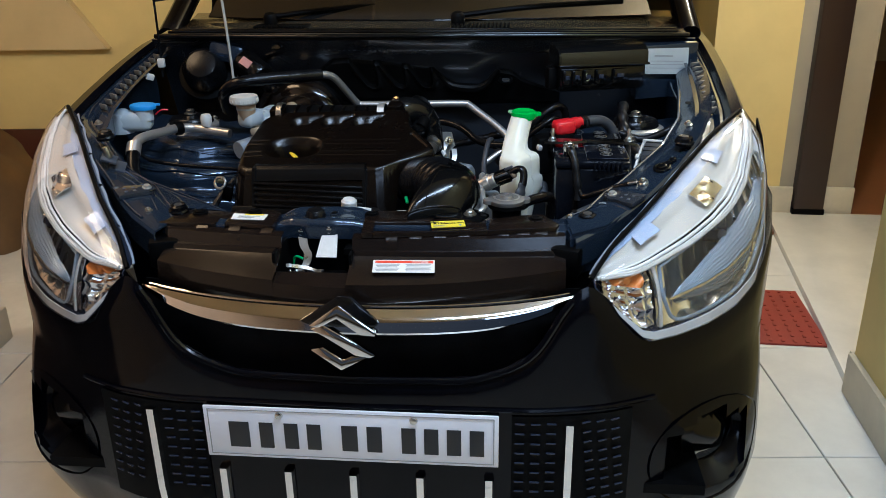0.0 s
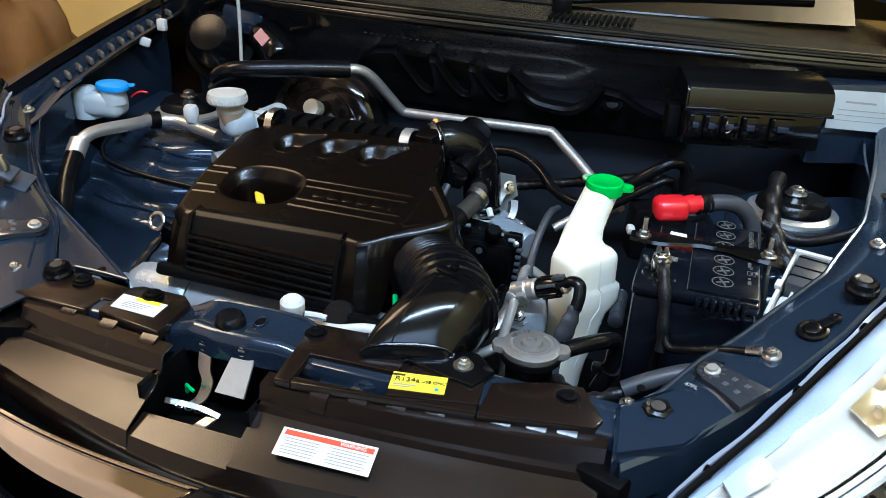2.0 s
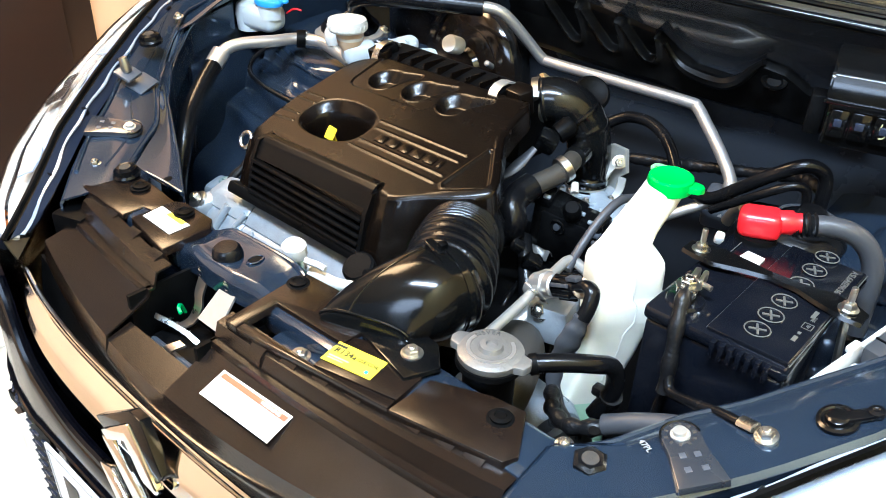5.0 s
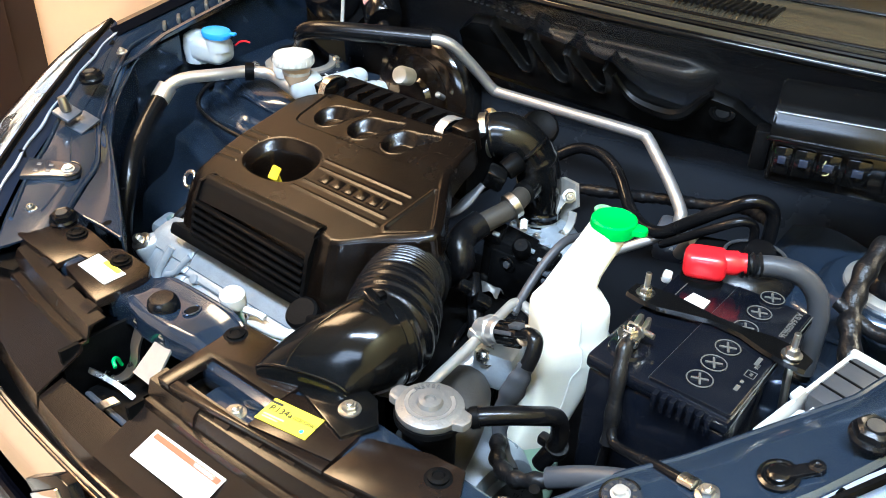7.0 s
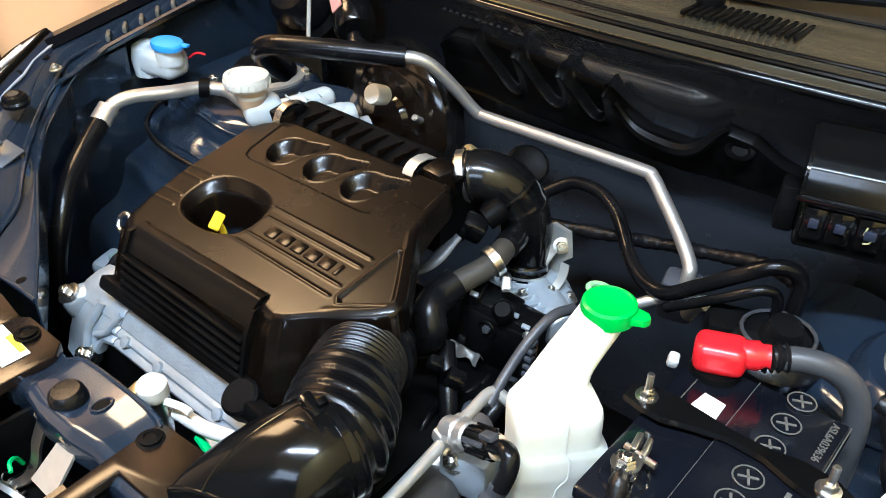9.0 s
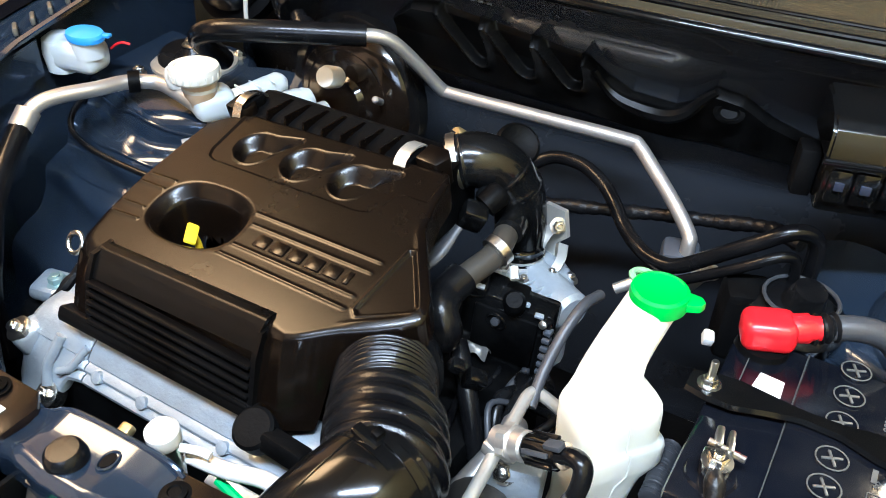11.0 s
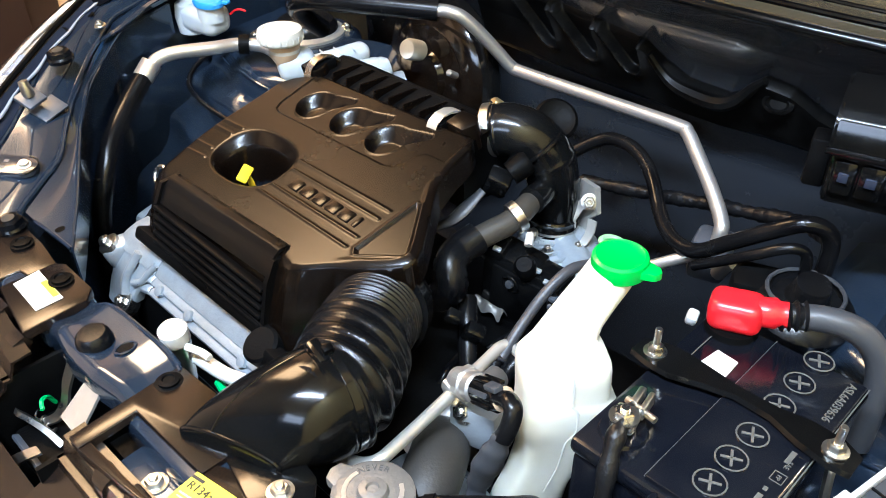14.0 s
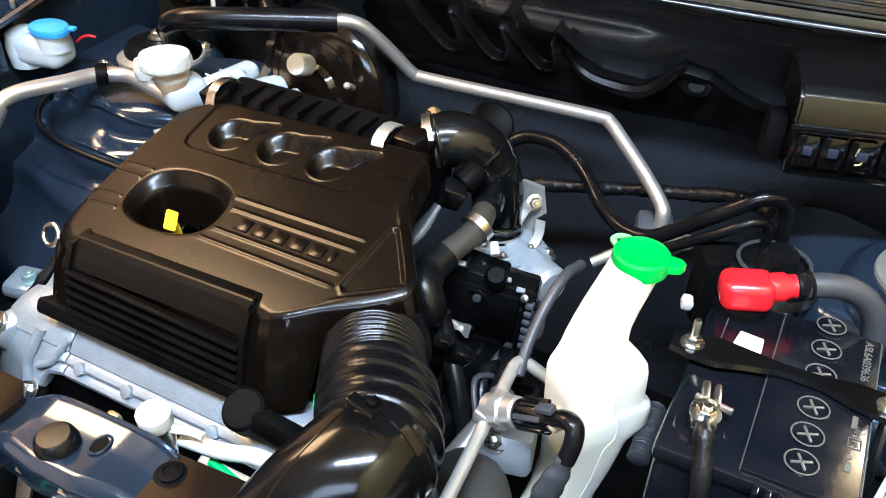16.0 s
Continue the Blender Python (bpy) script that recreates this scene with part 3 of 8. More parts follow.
part("bumper_crease", bm, PAINT, car)
for sgn in (-1, 1):
    def fog_rim(u, v, sgn=sgn):
        a = 2 * math.pi * u
        x = 0.612 + (0.112 - 0.05 * v) * math.cos(a)
        z = 0.445 + (0.100 - 0.045 * v) * math.sin(a)
        return (sgn * x, bumper_y(x, z) - 0.003 + 0.07 * v, z)
    fog = part("fog_lamp", sheet(B(), fog_rim, 36, 6), PAINT, car, "black fog lamp recess")
    lathe_bm = lathe(B(), [(0.0, 0.045), (0.03, 0.040), (0.06, 0.012), (0.078, 0.0)], (sgn * 0.612, bumper_y(0.615, 0.445) + 0.085, 0.445), (sgn * 0.75, -0.66, 0), 24, 0.8, 0.8)
    part("fog_glass", lathe_bm, GLOSS, fog)


# ---- headlamps ----
LAMP_U = [(0.382, 0.042, 0.802), (0.418, 0.100, 0.836), (0.485, 0.182, 0.878), (0.553, 0.284, 0.916), (0.626, 0.398, 0.952), (0.700, 0.506, 0.974)]
LAMP_L = [(0.390, 0.030, 0.792), (0.43, 0.030, 0.745), (0.478, 0.034, 0.697), (0.53, 0.070, 0.692), (0.584, 0.108, 0.695), (0.643, 0.166, 0.702), (0.69, 0.228, 0.720),
          (0.722, 0.300, 0.762), (0.738, 0.390, 0.850), (0.732, 0.455, 0.925), (0.708, 0.502, 0.970)]


def lamp_point(u, v, depth=0.0):
    a, b = along(LAMP_U, u), along(LAMP_L, u)
    p = a + (b - a) * v
    q = a + (b - a) * 0.95
    q.z = a.z * 0.88 + b.z * 0.12 + 0.006
    p = a * (1 - v) ** 2 + q * (2 * v * (1 - v)) + b * v * v
    inward = Vector((-0.35, 0.85, -0.38)).normalized()
    return p + inward * depth


def build_lamp(sgn):
    def at(u, v, d=0.0):
        p = lamp_point(u, v, d)
        return (sgn * p.x, p.y, p.z)
    lamp = part("headlamp", sheet(B(), lambda u, v: at(u, v, 0.075 * math.sin(math.pi * v) ** 0.4 * math.sin(math.pi * min(1, u * 1.0)) ** 0.35 + 0.006), 30, 14, 0.002), LAMP_DARK, car,
                "clear headlamp with a silver reflector")
    lens = part("lens", sheet(B(), at, 30, 16, 0.002), GLASS, lamp, "clear plastic lens")
    lens.visible_shadow = False
    part("bezel", sheet(B(), lambda u, v: at(0.01 + 0.97 * u, 0.13 + 0.26 * v, 0.014 + 0.003 * math.sin(8 * u) + 0.008 * math.sin(math.pi * v) ** 2), 30, 8, 0.002), BEZEL, lamp, "silver bezel band")
    part("bezel_back", sheet(B(), lambda u, v: at(0.02 + 0.94 * u, 0.01 + 0.125 * v, 0.020 - 0.006 * v + 0.002 * math.sin(40 * u)), 40, 4, 0.002), LAMP_BAND, lamp)
    for u0, v0, du, dv in ((0.20, 0.10, 0.075, 0.13), (0.62, 0.07, 0.07, 0.12)):
        part("bezel_pad", sheet(B(), lambda u, v: at(u0 + du * u, v0 + dv * v, 0.006 + 0.003 * math.sin(3 * u)), 5, 5, 0.002), LAMP_BAND, lamp)
    part("bezel_clip", sheet(B(), lambda u, v: at(0.44 + 0.10 * u, 0.17 + 0.15 * v, 0.006 + 0.005 * math.sin(6 * u) * math.sin(5 * v)), 8, 8, 0.002), REFLECTOR, lamp)
    for v0, r in ((0.395, 0.0030), (0.425, 0.0022), (0.36, 0.0016)):
        part("light_guide", tube(B(), [at(u, v0 + 0.02 * math.sin(5 * u), 0.010) for u in np.linspace(0.02, 0.97, 24)], r, 8, 2), LENS_EDGE, lamp)
    # pale lens rim round the lower and outer side; refracted wall painted in
    part("lens_edge", sheet(B(), lambda u, v: at(0.02 + 0.96 * u, 0.945 + 0.05 * v, 0.004), 30, 3, 0.0015), LENS_EDGE, lamp)
    part("outer_band", sheet(B(), lambda u, v: at(0.80 + 0.18 * u, 0.43 + 0.50 * v, 0.012 + 0.01 * math.sin(math.pi * v)), 12, 12, 0.0015), LENS_EDGE, lamp)

    def flange(u, v):
        p = lamp_point(u, 0.0)
        w = 0.026 if sgn < 0 else 0.012
        k = v * min(1, 4 * (1 - u))
        return (sgn * (p.x - 0.4 * w * k), p.y + 0.25 * w * k, p.z - 0.003 - 0.95 * w * k)
    rim = part("flange", sheet(B(), flange, 24, 3, 0.003), FLANGE if sgn < 0 else SHIELD, lamp, "brown black mounting flange")
    for u in (0.2, 0.42, 0.62, 0.82):
        c = Vector(flange(u, 0.5))
        part("flange_eye", lathe(B(), [(0.007, 0), (0.0075, 0.004), (0.004, 0.005), (0.003, 0.002), (0.0, 0.002)], c, (-sgn * 0.9, -0.2, 0.3), 14), MATT, rim)

    def bowl(u, v):
        uu, vv = 0.20 + 0.60 * u, 0.45 + 0.48 * v
        d = 0.024 + 0.045 * math.sin(math.pi * u) ** 0.6 * math.sin(math.pi * v) ** 0.6
        return at(uu, vv, d + 0.0065 * abs(math.sin(u * 36)) * math.sin(math.pi * v) ** 0.5)
    part("reflector", sheet(B(), bowl, 180, 16), REFLECTOR, lamp, "fluted chrome reflector")
    part("chamber_frame", tube(B(), [at(u, v, 0.012) for u, v in ((0.22, 0.50), (0.40, 0.465), (0.60, 0.455), (0.74, 0.47), (0.79, 0.55), (0.795, 0.68), (0.77, 0.80), (0.66, 0.90), (0.46, 0.925), (0.26, 0.92), (0.215, 0.75), (0.22, 0.50))], 0.0035, 8, 5), LAMP_EYE, lamp)

    def turn(u, v):
        uu, vv = 0.04 + 0.155 * u, 0.46 + 0.46 * v
        return at(uu, vv, 0.016 + 0.022 * math.sin(math.pi * u) * math.sin(math.pi * v) + 0.007 * abs(math.sin(11 * u)) + 0.006 * abs(math.sin(13 * v)))
    part("indicator", sheet(B(), turn, 40, 40), REFLECTOR, lamp, "faceted indicator reflector", 20)
    part("indicator_wall", tube(B(), [at(0.205, v, 0.014) for v in np.linspace(0.47, 0.93, 9)], 0.004, 8, 2, 0.5), BEZEL, lamp)
    part("indicator_tint", sheet(B(), lambda u, v: at(0.07 + 0.10 * u, 0.47 + 0.13 * v, 0.017 + 0.006 * math.sin(9 * u + 4 * v)), 14, 8, 0.001), AMBER, lamp, "amber tinted indicator facets")

    def eye(u, v):
        w = math.sin(math.pi * u) ** 0.7
        return at(0.255 + 0.50 * u, 0.775 + 0.15 * (v - 0.5) * 2 * w - 0.035 * w, 0.013 + 0.014 * (1 - math.sin(math.pi * v)) + 0.0016 * abs(math.sin(v * 40)))
    part("eye_lens", sheet(B(), eye, 40, 60, 0.002), LAMP_EYE, lamp, "grey fluted lower lens")
    c = Vector(at(0.12, 0.53, 0.024))
    part("amber_bulb", lathe(B(), [(0.0, 0.012), (0.006, 0.009), (0.008, 0.0), (0.007, -0.014)], c, (sgn * 0.4, -0.8, 0.3), 14), AMBER, lamp)
    c = Vector(at(0.45, 0.58, 0.045))
    part("bulb_shield", lathe(B(), [(0.0, 0.018), (0.010, 0.016), (0.013, 0.0), (0.012, -0.025)], c, (sgn * 0.4, -0.8, 0.3), 16), LAMP_DARK, lamp)
    bm = B()
    tube(bm, [at(u, 0.765, 0.010) for u in np.linspace(0.225, 0.77, 14)], 0.0024, 6, 2)
    part("divider", bm, CHROME, lamp)
    bm = B()
    tube(bm, [at(u, 0.44 + 0.02 * math.sin(3 * u), 0.008) for u in np.linspace(0.03, 0.92, 16)], 0.004, 6, 2)
    part("brow", bm, BEZEL, lamp)
    bm = B()
    tube(bm, [at(u, 0.0, -0.001) for u in np.linspace(0, 1, 20)], 0.004, 6, 2)
    part("seal", bm, MATT, lamp)


build_lamp(1)
build_lamp(-1)


# ---- fenders, cowl, windscreen, cabin, wheels, bonnet ----
def fender_line(y):
    """The upper edge: x of the inner and outer side and the height."""
    z = float(np.interp(y, [0.48, 0.6, 0.75, 0.95, 1.15, 1.4], [0.965, 0.985, 1.012, 1.045, 1.06, 1.07]))
    xo = float(np.interp(y, [0.48, 0.6, 0.8, 1.1, 1.5], [0.715, 0.728, 0.738, 0.742, 0.745]))
    return xo, z


for sgn in (-1, 1):
    def fender(u, v, sgn=sgn):
        y = 0.49 + 0.95 * u
        xo, z = fender_line(y)
        prof = [(-0.045, -0.012), (-0.035, 0.0), (-0.012, -0.004), (0.0, -0.022), (0.012, -0.12), (0.016, -0.3), (0.010, -0.5), (0.0, -0.70)]
        t = v * (len(prof) - 1)
        i = min(int(t), len(prof) - 2)
        dx, dz = lerp(prof[i], prof[i + 1], t - i)
        return (sgn * (xo + dx), y, z + dz)
    part("fender", sheet(B(), fender, 24, 28, 0.003), PAINT, car)

    def lower(u, v, sgn=sgn):
        y = 0.36 + 0.16 * u
        zt = float(np.interp(y, [0.36, 0.40, 0.46, 0.52], [0.80, 0.86, 0.925, 0.955]))
        x = float(np.interp(y, [0.36, 0.42, 0.52], [0.742, 0.750, 0.752]))
        z = 0.50 + (zt - 0.50) * v
        return (sgn * (x - 0.012 * v), y, z)
    part("fender_front", sheet(B(), lower, 6, 12, 0.003), PAINT, car)

    def gutter(u, v, sgn=sgn):
        y = 0.40 + 0.62 * u
        xo, z = fender_line(max(y, 0.48))
        z -= float(np.interp(y, [0.40, 0.55], [0.03, 0.0]))
        wide = float(np.interp(y, [0.40, 0.5, 0.7, 1.0], [0.055, 0.06, 0.05, 0.045]))
        dz = (-0.016, -0.034, -0.036, -0.022)[min(3, int(v * 3.999))]
        return (sgn * (xo - 0.043 - wide * v), y, z + dz)
    gut = part("fender_gutter", sheet(B(), gutter, 20, 6, 0.002), BAY, car, "ribbed drain channel beside the bonnet")
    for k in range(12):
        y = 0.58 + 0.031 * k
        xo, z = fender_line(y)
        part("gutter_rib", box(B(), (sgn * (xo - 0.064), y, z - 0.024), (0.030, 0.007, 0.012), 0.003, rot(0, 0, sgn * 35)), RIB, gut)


def cowl_edge(x):
    """The forward edge of the cowl under the windscreen."""
    a = abs(x) / 0.66
    return 0.800 + 0.10 * a ** 2, 1.078 - 0.012 * a ** 2


def cowl(u, v):
    x = -0.66 + 1.32 * u
    y, z = cowl_edge(x)
    steps = [(0, -0.004), (0.004, 0.004), (0.016, 0.005), (0.020, -0.012), (0.034, -0.012), (0.038, 0.006), (0.075, 0.009), (0.080, -0.002), (0.12, -0.004), (0.22, 0.012), (0.30, 0.03)]
    t = v * (len(steps) - 1)
    i = min(int(t), len(steps) - 2)
    dy, dz = lerp(steps[i], steps[i + 1], t - i)
    return (x, y + dy, z + dz)


cowl_panel = part("cowl", sheet(B(), cowl, 40, 40, 0.003), COWL, car, "black plastic cowl under the windscreen")
bm = B()
tube(bm, [(x, cowl_edge(x)[0] - 0.004, cowl_edge(x)[1] + 0.004) for x in np.linspace(-0.66, 0.66, 41)], 0.006, 10, 2)
part("cowl_seal", bm, GLOSS, cowl_panel)
for dy, dz, r in ((0.040, 0.009, 0.0035), (0.078, 0.010, 0.0025)):
    part("cowl_ridge", tube(B(), [(x, cowl_edge(x)[0] + dy, cowl_edge(x)[1] + dz) for x in np.linspace(-0.64, 0.64, 41)], r, 8, 2), GLOSS, cowl_panel)
for x0 in (-0.36, 0.16):
    bm = B()
    for k in range(15):
        x = x0 - 0.07 + 0.01 * k
        y, z = cowl_edge(x)
        box(bm, (x, y + 0.17, z + 0.008), (0.005, 0.06, 0.006), 0.001)
    part("vent_slat", bm, MATT, cowl_panel)


def screen(u, v):
    x = (-0.60 + 1.2 * u) * (1 - 0.10 * v)
    return (x, 1.02 + 0.10 * (abs(2 * u - 1)) ** 2 + 0.62 * v, 1.095 + 0.36 * v)


part("windscreen", sheet(B(), screen, 20, 10, 0.004), WINDSCREEN, car, "dark windscreen glass")
for sgn in (-1, 1):
    bm = B()
    tube(bm, [(sgn * 0.69, 1.05, 1.05), (sgn * 0.66, 1.35, 1.24), (sgn * 0.60, 1.74, 1.45)], 0.03, 10, 5)
    part("pillar", bm, PAINT, car)
    bm = B()
    x = 0.10 if sgn > 0 else -0.40
    y, z = cowl_edge(x)
    tube(bm, [(x, y + 0.20, z + 0.028), (x + 0.18, y + 0.235, z + 0.045), (x + 0.42, y + 0.27, z + 0.055)], 0.007, 8, 4)
    lathe(bm, [(0.018, 0), (0.018, 0.02), (0.012, 0.028)], (x, y + 0.20, z + 0.01), (0, -0.2, 1), 14)
    part("wiper", bm, MATT, car)


def cabin(u, v):
    a = math.pi * u
    y = 1.45 + 1.95 * v
    w = 0.745
    h = 1.46 if v < 0.6 else 1.46 - 0.25 * ((v - 0.6) / 0.4) ** 2
    return (w * math.copysign(abs(math.cos(a)) ** 0.35, math.cos(a)), y, 0.25 + (h - 0.25) * math.sin(a) ** 0.5)


part("cabin", sheet(B(), cabin, 24, 12, 0.004), PAINT, car)
for x in (-0.66, 0.66):
    for y in (0.66, 2.95):
        wheel = part("wheel", lathe(B(), [(0.14, -0.075), (0.24, -0.08), (0.268, -0.06), (0.268, 0.06), (0.24, 0.08), (0.14, 0.075)], (x, y, 0.268), (1, 0, 0), 32), RUBBER, car, "black rubber tyre")
        part("wheel_rim", lathe(B(), [(0.14, -0.07), (0.145, 0.06), (0.05, 0.05), (0.0, 0.052)], (x, y, 0.268), (1 if x > 0 else -1, 0, 0), 24), BEZEL, wheel)


# ---- raised bonnet ----
def bonnet(u, v):
    x = (-0.70 + 1.40 * u) * (1 - 0.06 * v)
    d = 0.86 * v
    return (x, 0.98 - d * math.cos(radians(60)) + 0.03 * (2 * u - 1) ** 2, 1.20 + d * math.sin(radians(60)) - 0.05 * (2 * u - 1) ** 2)


part("bonnet", sheet(B(), bonnet, 20, 14, 0.012), UNDERSIDE, car, "raised bonnet seen from its dark underside")

# ---- engine bay: sheet metal ----
bay = thing("engine_bay", (0, 0.5, 0.3), "dark blue painted sheet metal of the open engine bay", "engine bay")
part("undertray", box(B(), (0, 0.5, 0.40), (1.2, 0.9, 0.02)), MATT, bay)


def firewall(u, v):
    x = -0.68 + 1.36 * u
    ye, ze = cowl_edge(x)
    z = 0.40 + (ze - 0.004 - 0.40) * v
    y = float(np.interp(z, [0.40, 0.85, 0.93, 0.97, 1.04, 1.08], [0.95, 0.93, 0.90, 0.885, 0.845, 0.806]))
    return (x, y + 0.09 * (abs(x) / 0.66) ** 2, z)


part("firewall", sheet(B(), firewall, 60, 60, 0.004), FIREWALL, bay)


def wall_y(x, z):
    return float(np.interp(z, [0.40, 0.85, 0.93, 0.97, 1.04, 1.08], [0.95, 0.93, 0.90, 0.885, 0.845, 0.806])) + 0.09 * (abs(x) / 0.66) ** 2


POCKETS = ((-0.100, 0.944), (-0.030, 0.946), (0.036, 0.947))


def felt(u, v):
    x = -0.24 + 0.60 * u
    top = float(np.interp(x, [-0.24, -0.20, -0.16, -0.05, 0.05, 0.075, 0.105, 0.16, 0.18, 0.205, 0.24, 0.27, 0.30, 0.36], [0.99, 1.02, 1.025, 1.015, 1.0, 0.975, 0.958, 0.954, 0.966, 0.996, 0.989, 0.966, 0.954, 0.934]))
    z = 0.900 + (top - 0.900) * v
    out = 0.024
    for cx, low in POCKETS:
        dx = x - cx + 0.34 * (z - low)
        zb = low + 0.034 * (abs(dx) / 0.024) ** 2.6
        slope = 3.683 * (abs(dx) / 0.024) ** 1.6
        d = (z - zb) / math.sqrt(1 + slope * slope)
        inside = min(1.0, max(0.0, d / 0.008))
        inside = inside * inside * (3 - 2 * inside)
        out += 0.005 * math.exp(-(d / 0.004) ** 2) - 0.014 * inside
    out *= min(1.0, max(0.0, (1 - v) / 0.10)) ** 0.6 * min(1.0, v / 0.15) ** 0.5
    return (x, wall_y(x, z) - out, z)


part("insulator", sheet(B(), felt, 260, 90), FELT, bay, "black moulded insulator on the firewall", 60)
bm = B()
tube(bm, [(0.062, wall_y(0.06, 0.985) - 0.022, 0.985), (0.080, wall_y(0.08, 0.962) - 0.026, 0.962), (0.105, wall_y(0.1, 0.950) - 0.030, 0.950), (0.150, wall_y(0.15, 0.947) - 0.032, 0.946), (0.178, wall_y(0.18, 0.955) - 0.032, 0.957),
          (0.198, wall_y(0.2, 0.98) - 0.026, 0.982), (0.210, wall_y(0.21, 0.99) - 0.022, 0.994)], lambda u: 0.005 + 0.005 * math.sin(math.pi * u) ** 2, 8, 5)
part("insulator_fold", bm, FELT, bay)
part("insulator_plug", lathe(B(), [(0.015, 0), (0.015, 0.006), (0.011, 0.009), (0.008, 0.005), (0.0, 0.005)], (0.226, wall_y(0.226, 0.968) - 0.022, 0.966), (0.1, -0.9, 0.4), 20, 1.2, 0.8), FELT, bay)

for sgn in (-1, 1):
    def apron(u, v, sgn=sgn):
        y = 0.20 + 0.72 * u
        xt = float(np.interp(y, [0.2, 0.3, 0.4, 0.6, 0.92], [0.40, 0.47, 0.535, 0.61, 0.63]))
        if sgn < 0:
            xt = float(np.interp(y, [0.2, 0.3, 0.36, 0.44, 0.5, 0.7, 0.92], [0.40, 0.44, 0.53, 0.61, 0.66, 0.685, 0.69]))
        zt = float(np.interp(y, [0.2, 0.3, 0.4, 0.6, 0.92], [0.835, 0.865, 0.90, 0.935, 0.985]))
        z = 0.42 + (zt - 0.42) * v
        bulge = 0.06 * math.exp(-((y - 0.729) / 0.12) ** 2) * (1 - v) + 0.008 * math.sin(14 * y + 9 * v)
        return (sgn * (xt - bulge + 0.02 * (1 - v)), y, z)
    part("apron", sheet(B(), apron, 30, 20, 0.003), BAY, bay)
    # pressed rail along the top of the apron
    rail_in = [(0.335, 0.185, 0.842), (0.381, 0.228, 0.852), (0.419, 0.289, 0.866), (0.454, 0.332, 0.876), (0.488, 0.384, 0.890), (0.545, 0.460, 0.914), (0.595, 0.59, 0.938), (0.618, 0.72, 0.962), (0.635, 0.90, 0.995)]
    rail_out = [(0.362, 0.112, 0.840), (0.420, 0.160, 0.852), (0.463, 0.205, 0.866), (0.508, 0.262, 0.882), (0.562, 0.332, 0.910), (0.610, 0.412, 0.943), (0.655, 0.55, 0.965), (0.682, 0.70, 0.990), (0.70, 0.90, 1.02)]
    if sgn < 0:
        rail_in = [(0.335, 0.185, 0.842), (0.373, 0.226, 0.853), (0.435, 0.301, 0.865), (0.525, 0.362, 0.884), (0.60, 0.44, 0.922), (0.655, 0.503, 0.94), (0.672, 0.60, 0.955), (0.682, 0.72, 0.97), (0.69, 0.90, 1.0)]
        rail_out = [(0.362, 0.112, 0.840), (0.420, 0.160, 0.852), (0.463, 0.205, 0.866), (0.508, 0.262, 0.882), (0.575, 0.332, 0.910), (0.640, 0.405, 0.943), (0.690, 0.50, 0.96), (0.70, 0.70, 0.985), (0.71, 0.90, 1.02)]
        STEP_OUT = [(-0.371, 0.226, 0.846), (-0.433, 0.301, 0.858), (-0.523, 0.362, 0.877), (-0.598, 0.44, 0.915), (-0.653, 0.503, 0.933), (-0.670, 0.60, 0.948)]
        STEP_IN = [(-0.275, 0.235, 0.835), (-0.357, 0.283, 0.845), (-0.500, 0.360, 0.863), (-0.560, 0.41, 0.892), (-0.635, 0.500, 0.922), (-0.655, 0.60, 0.937)]

        def step(u, v):
            a, b = along(STEP_OUT, u), along(STEP_IN, u)
            g = a + (b - a) * min(1.0, v / 0.8)
            return (g.x, g.y, g.z - (0.05 * (v - 0.8) / 0.2 if v > 0.8 else 0) - 0.004 * math.sin(math.pi * min(1, v / 0.8)))
        part("rail_step", sheet(B(), step, 30, 10, 0.002), BAY, bay)
        part("rail_lip", tube(B(), [along(STEP_IN, k / 24) + Vector((0, 0, 0.001)) for k in range(25)], 0.003, 8, 2), BAY, bay)
        part("rail_lip", tube(B(), [(-0.275, 0.235, 0.838), (-0.31, 0.232, 0.842), (-0.345, 0.226, 0.846)], 0.0025, 8, 4), BAY, bay)
        part("rail_hole", lathe(B(), [(0.006, 0), (0.006, 0.001), (0.0, 0.001)], (-0.320, 0.243, 0.8385), (0, -0.1, 1), 14), MATT, bay)

    def rail(u, v, sgn=sgn):
        a, b = along(rail_in, u), along(rail_out, u)
        prof = [(-0.02, -0.05), (0.0, -0.004), (0.06, 0.0), (0.5, 0.003), (0.94, 0.0), (1.0, -0.005), (1.02, -0.05)]
        t = v * (len(prof) - 1)
        i = min(int(t), len(prof) - 2)
        s, dz = lerp(prof[i], prof[i + 1], t - i)
        p = a + (b - a) * s
        return (sgn * p.x, p.y, p.z + dz)
    rl = part("apron_rail", sheet(B(), rail, 36, 12, 0.003), BAY, bay)
    for s, r, amp in ((0.02, 0.0035, 0.06), (0.42, 0.0022, 0.10), (0.90, 0.003, 0.03)) if sgn < 0 else ((0.02, 0.0035, 0.02),):
        pts = []
        for k in range(33):
            u = 0.06 + 0.86 * k / 32
            a, b = along(rail_in, u), along(rail_out, u)
            g = a + (b - a) * (s + amp * math.sin(23 * u + 4 * s) * (1 if s > 0.1 else 0.5))
            pts.append((sgn * g.x, g.y, g.z + (0.001 if s > 0.1 else -0.002)))
        part("rail_lip", tube(B(), pts, r, 8, 2), BAY, rl)
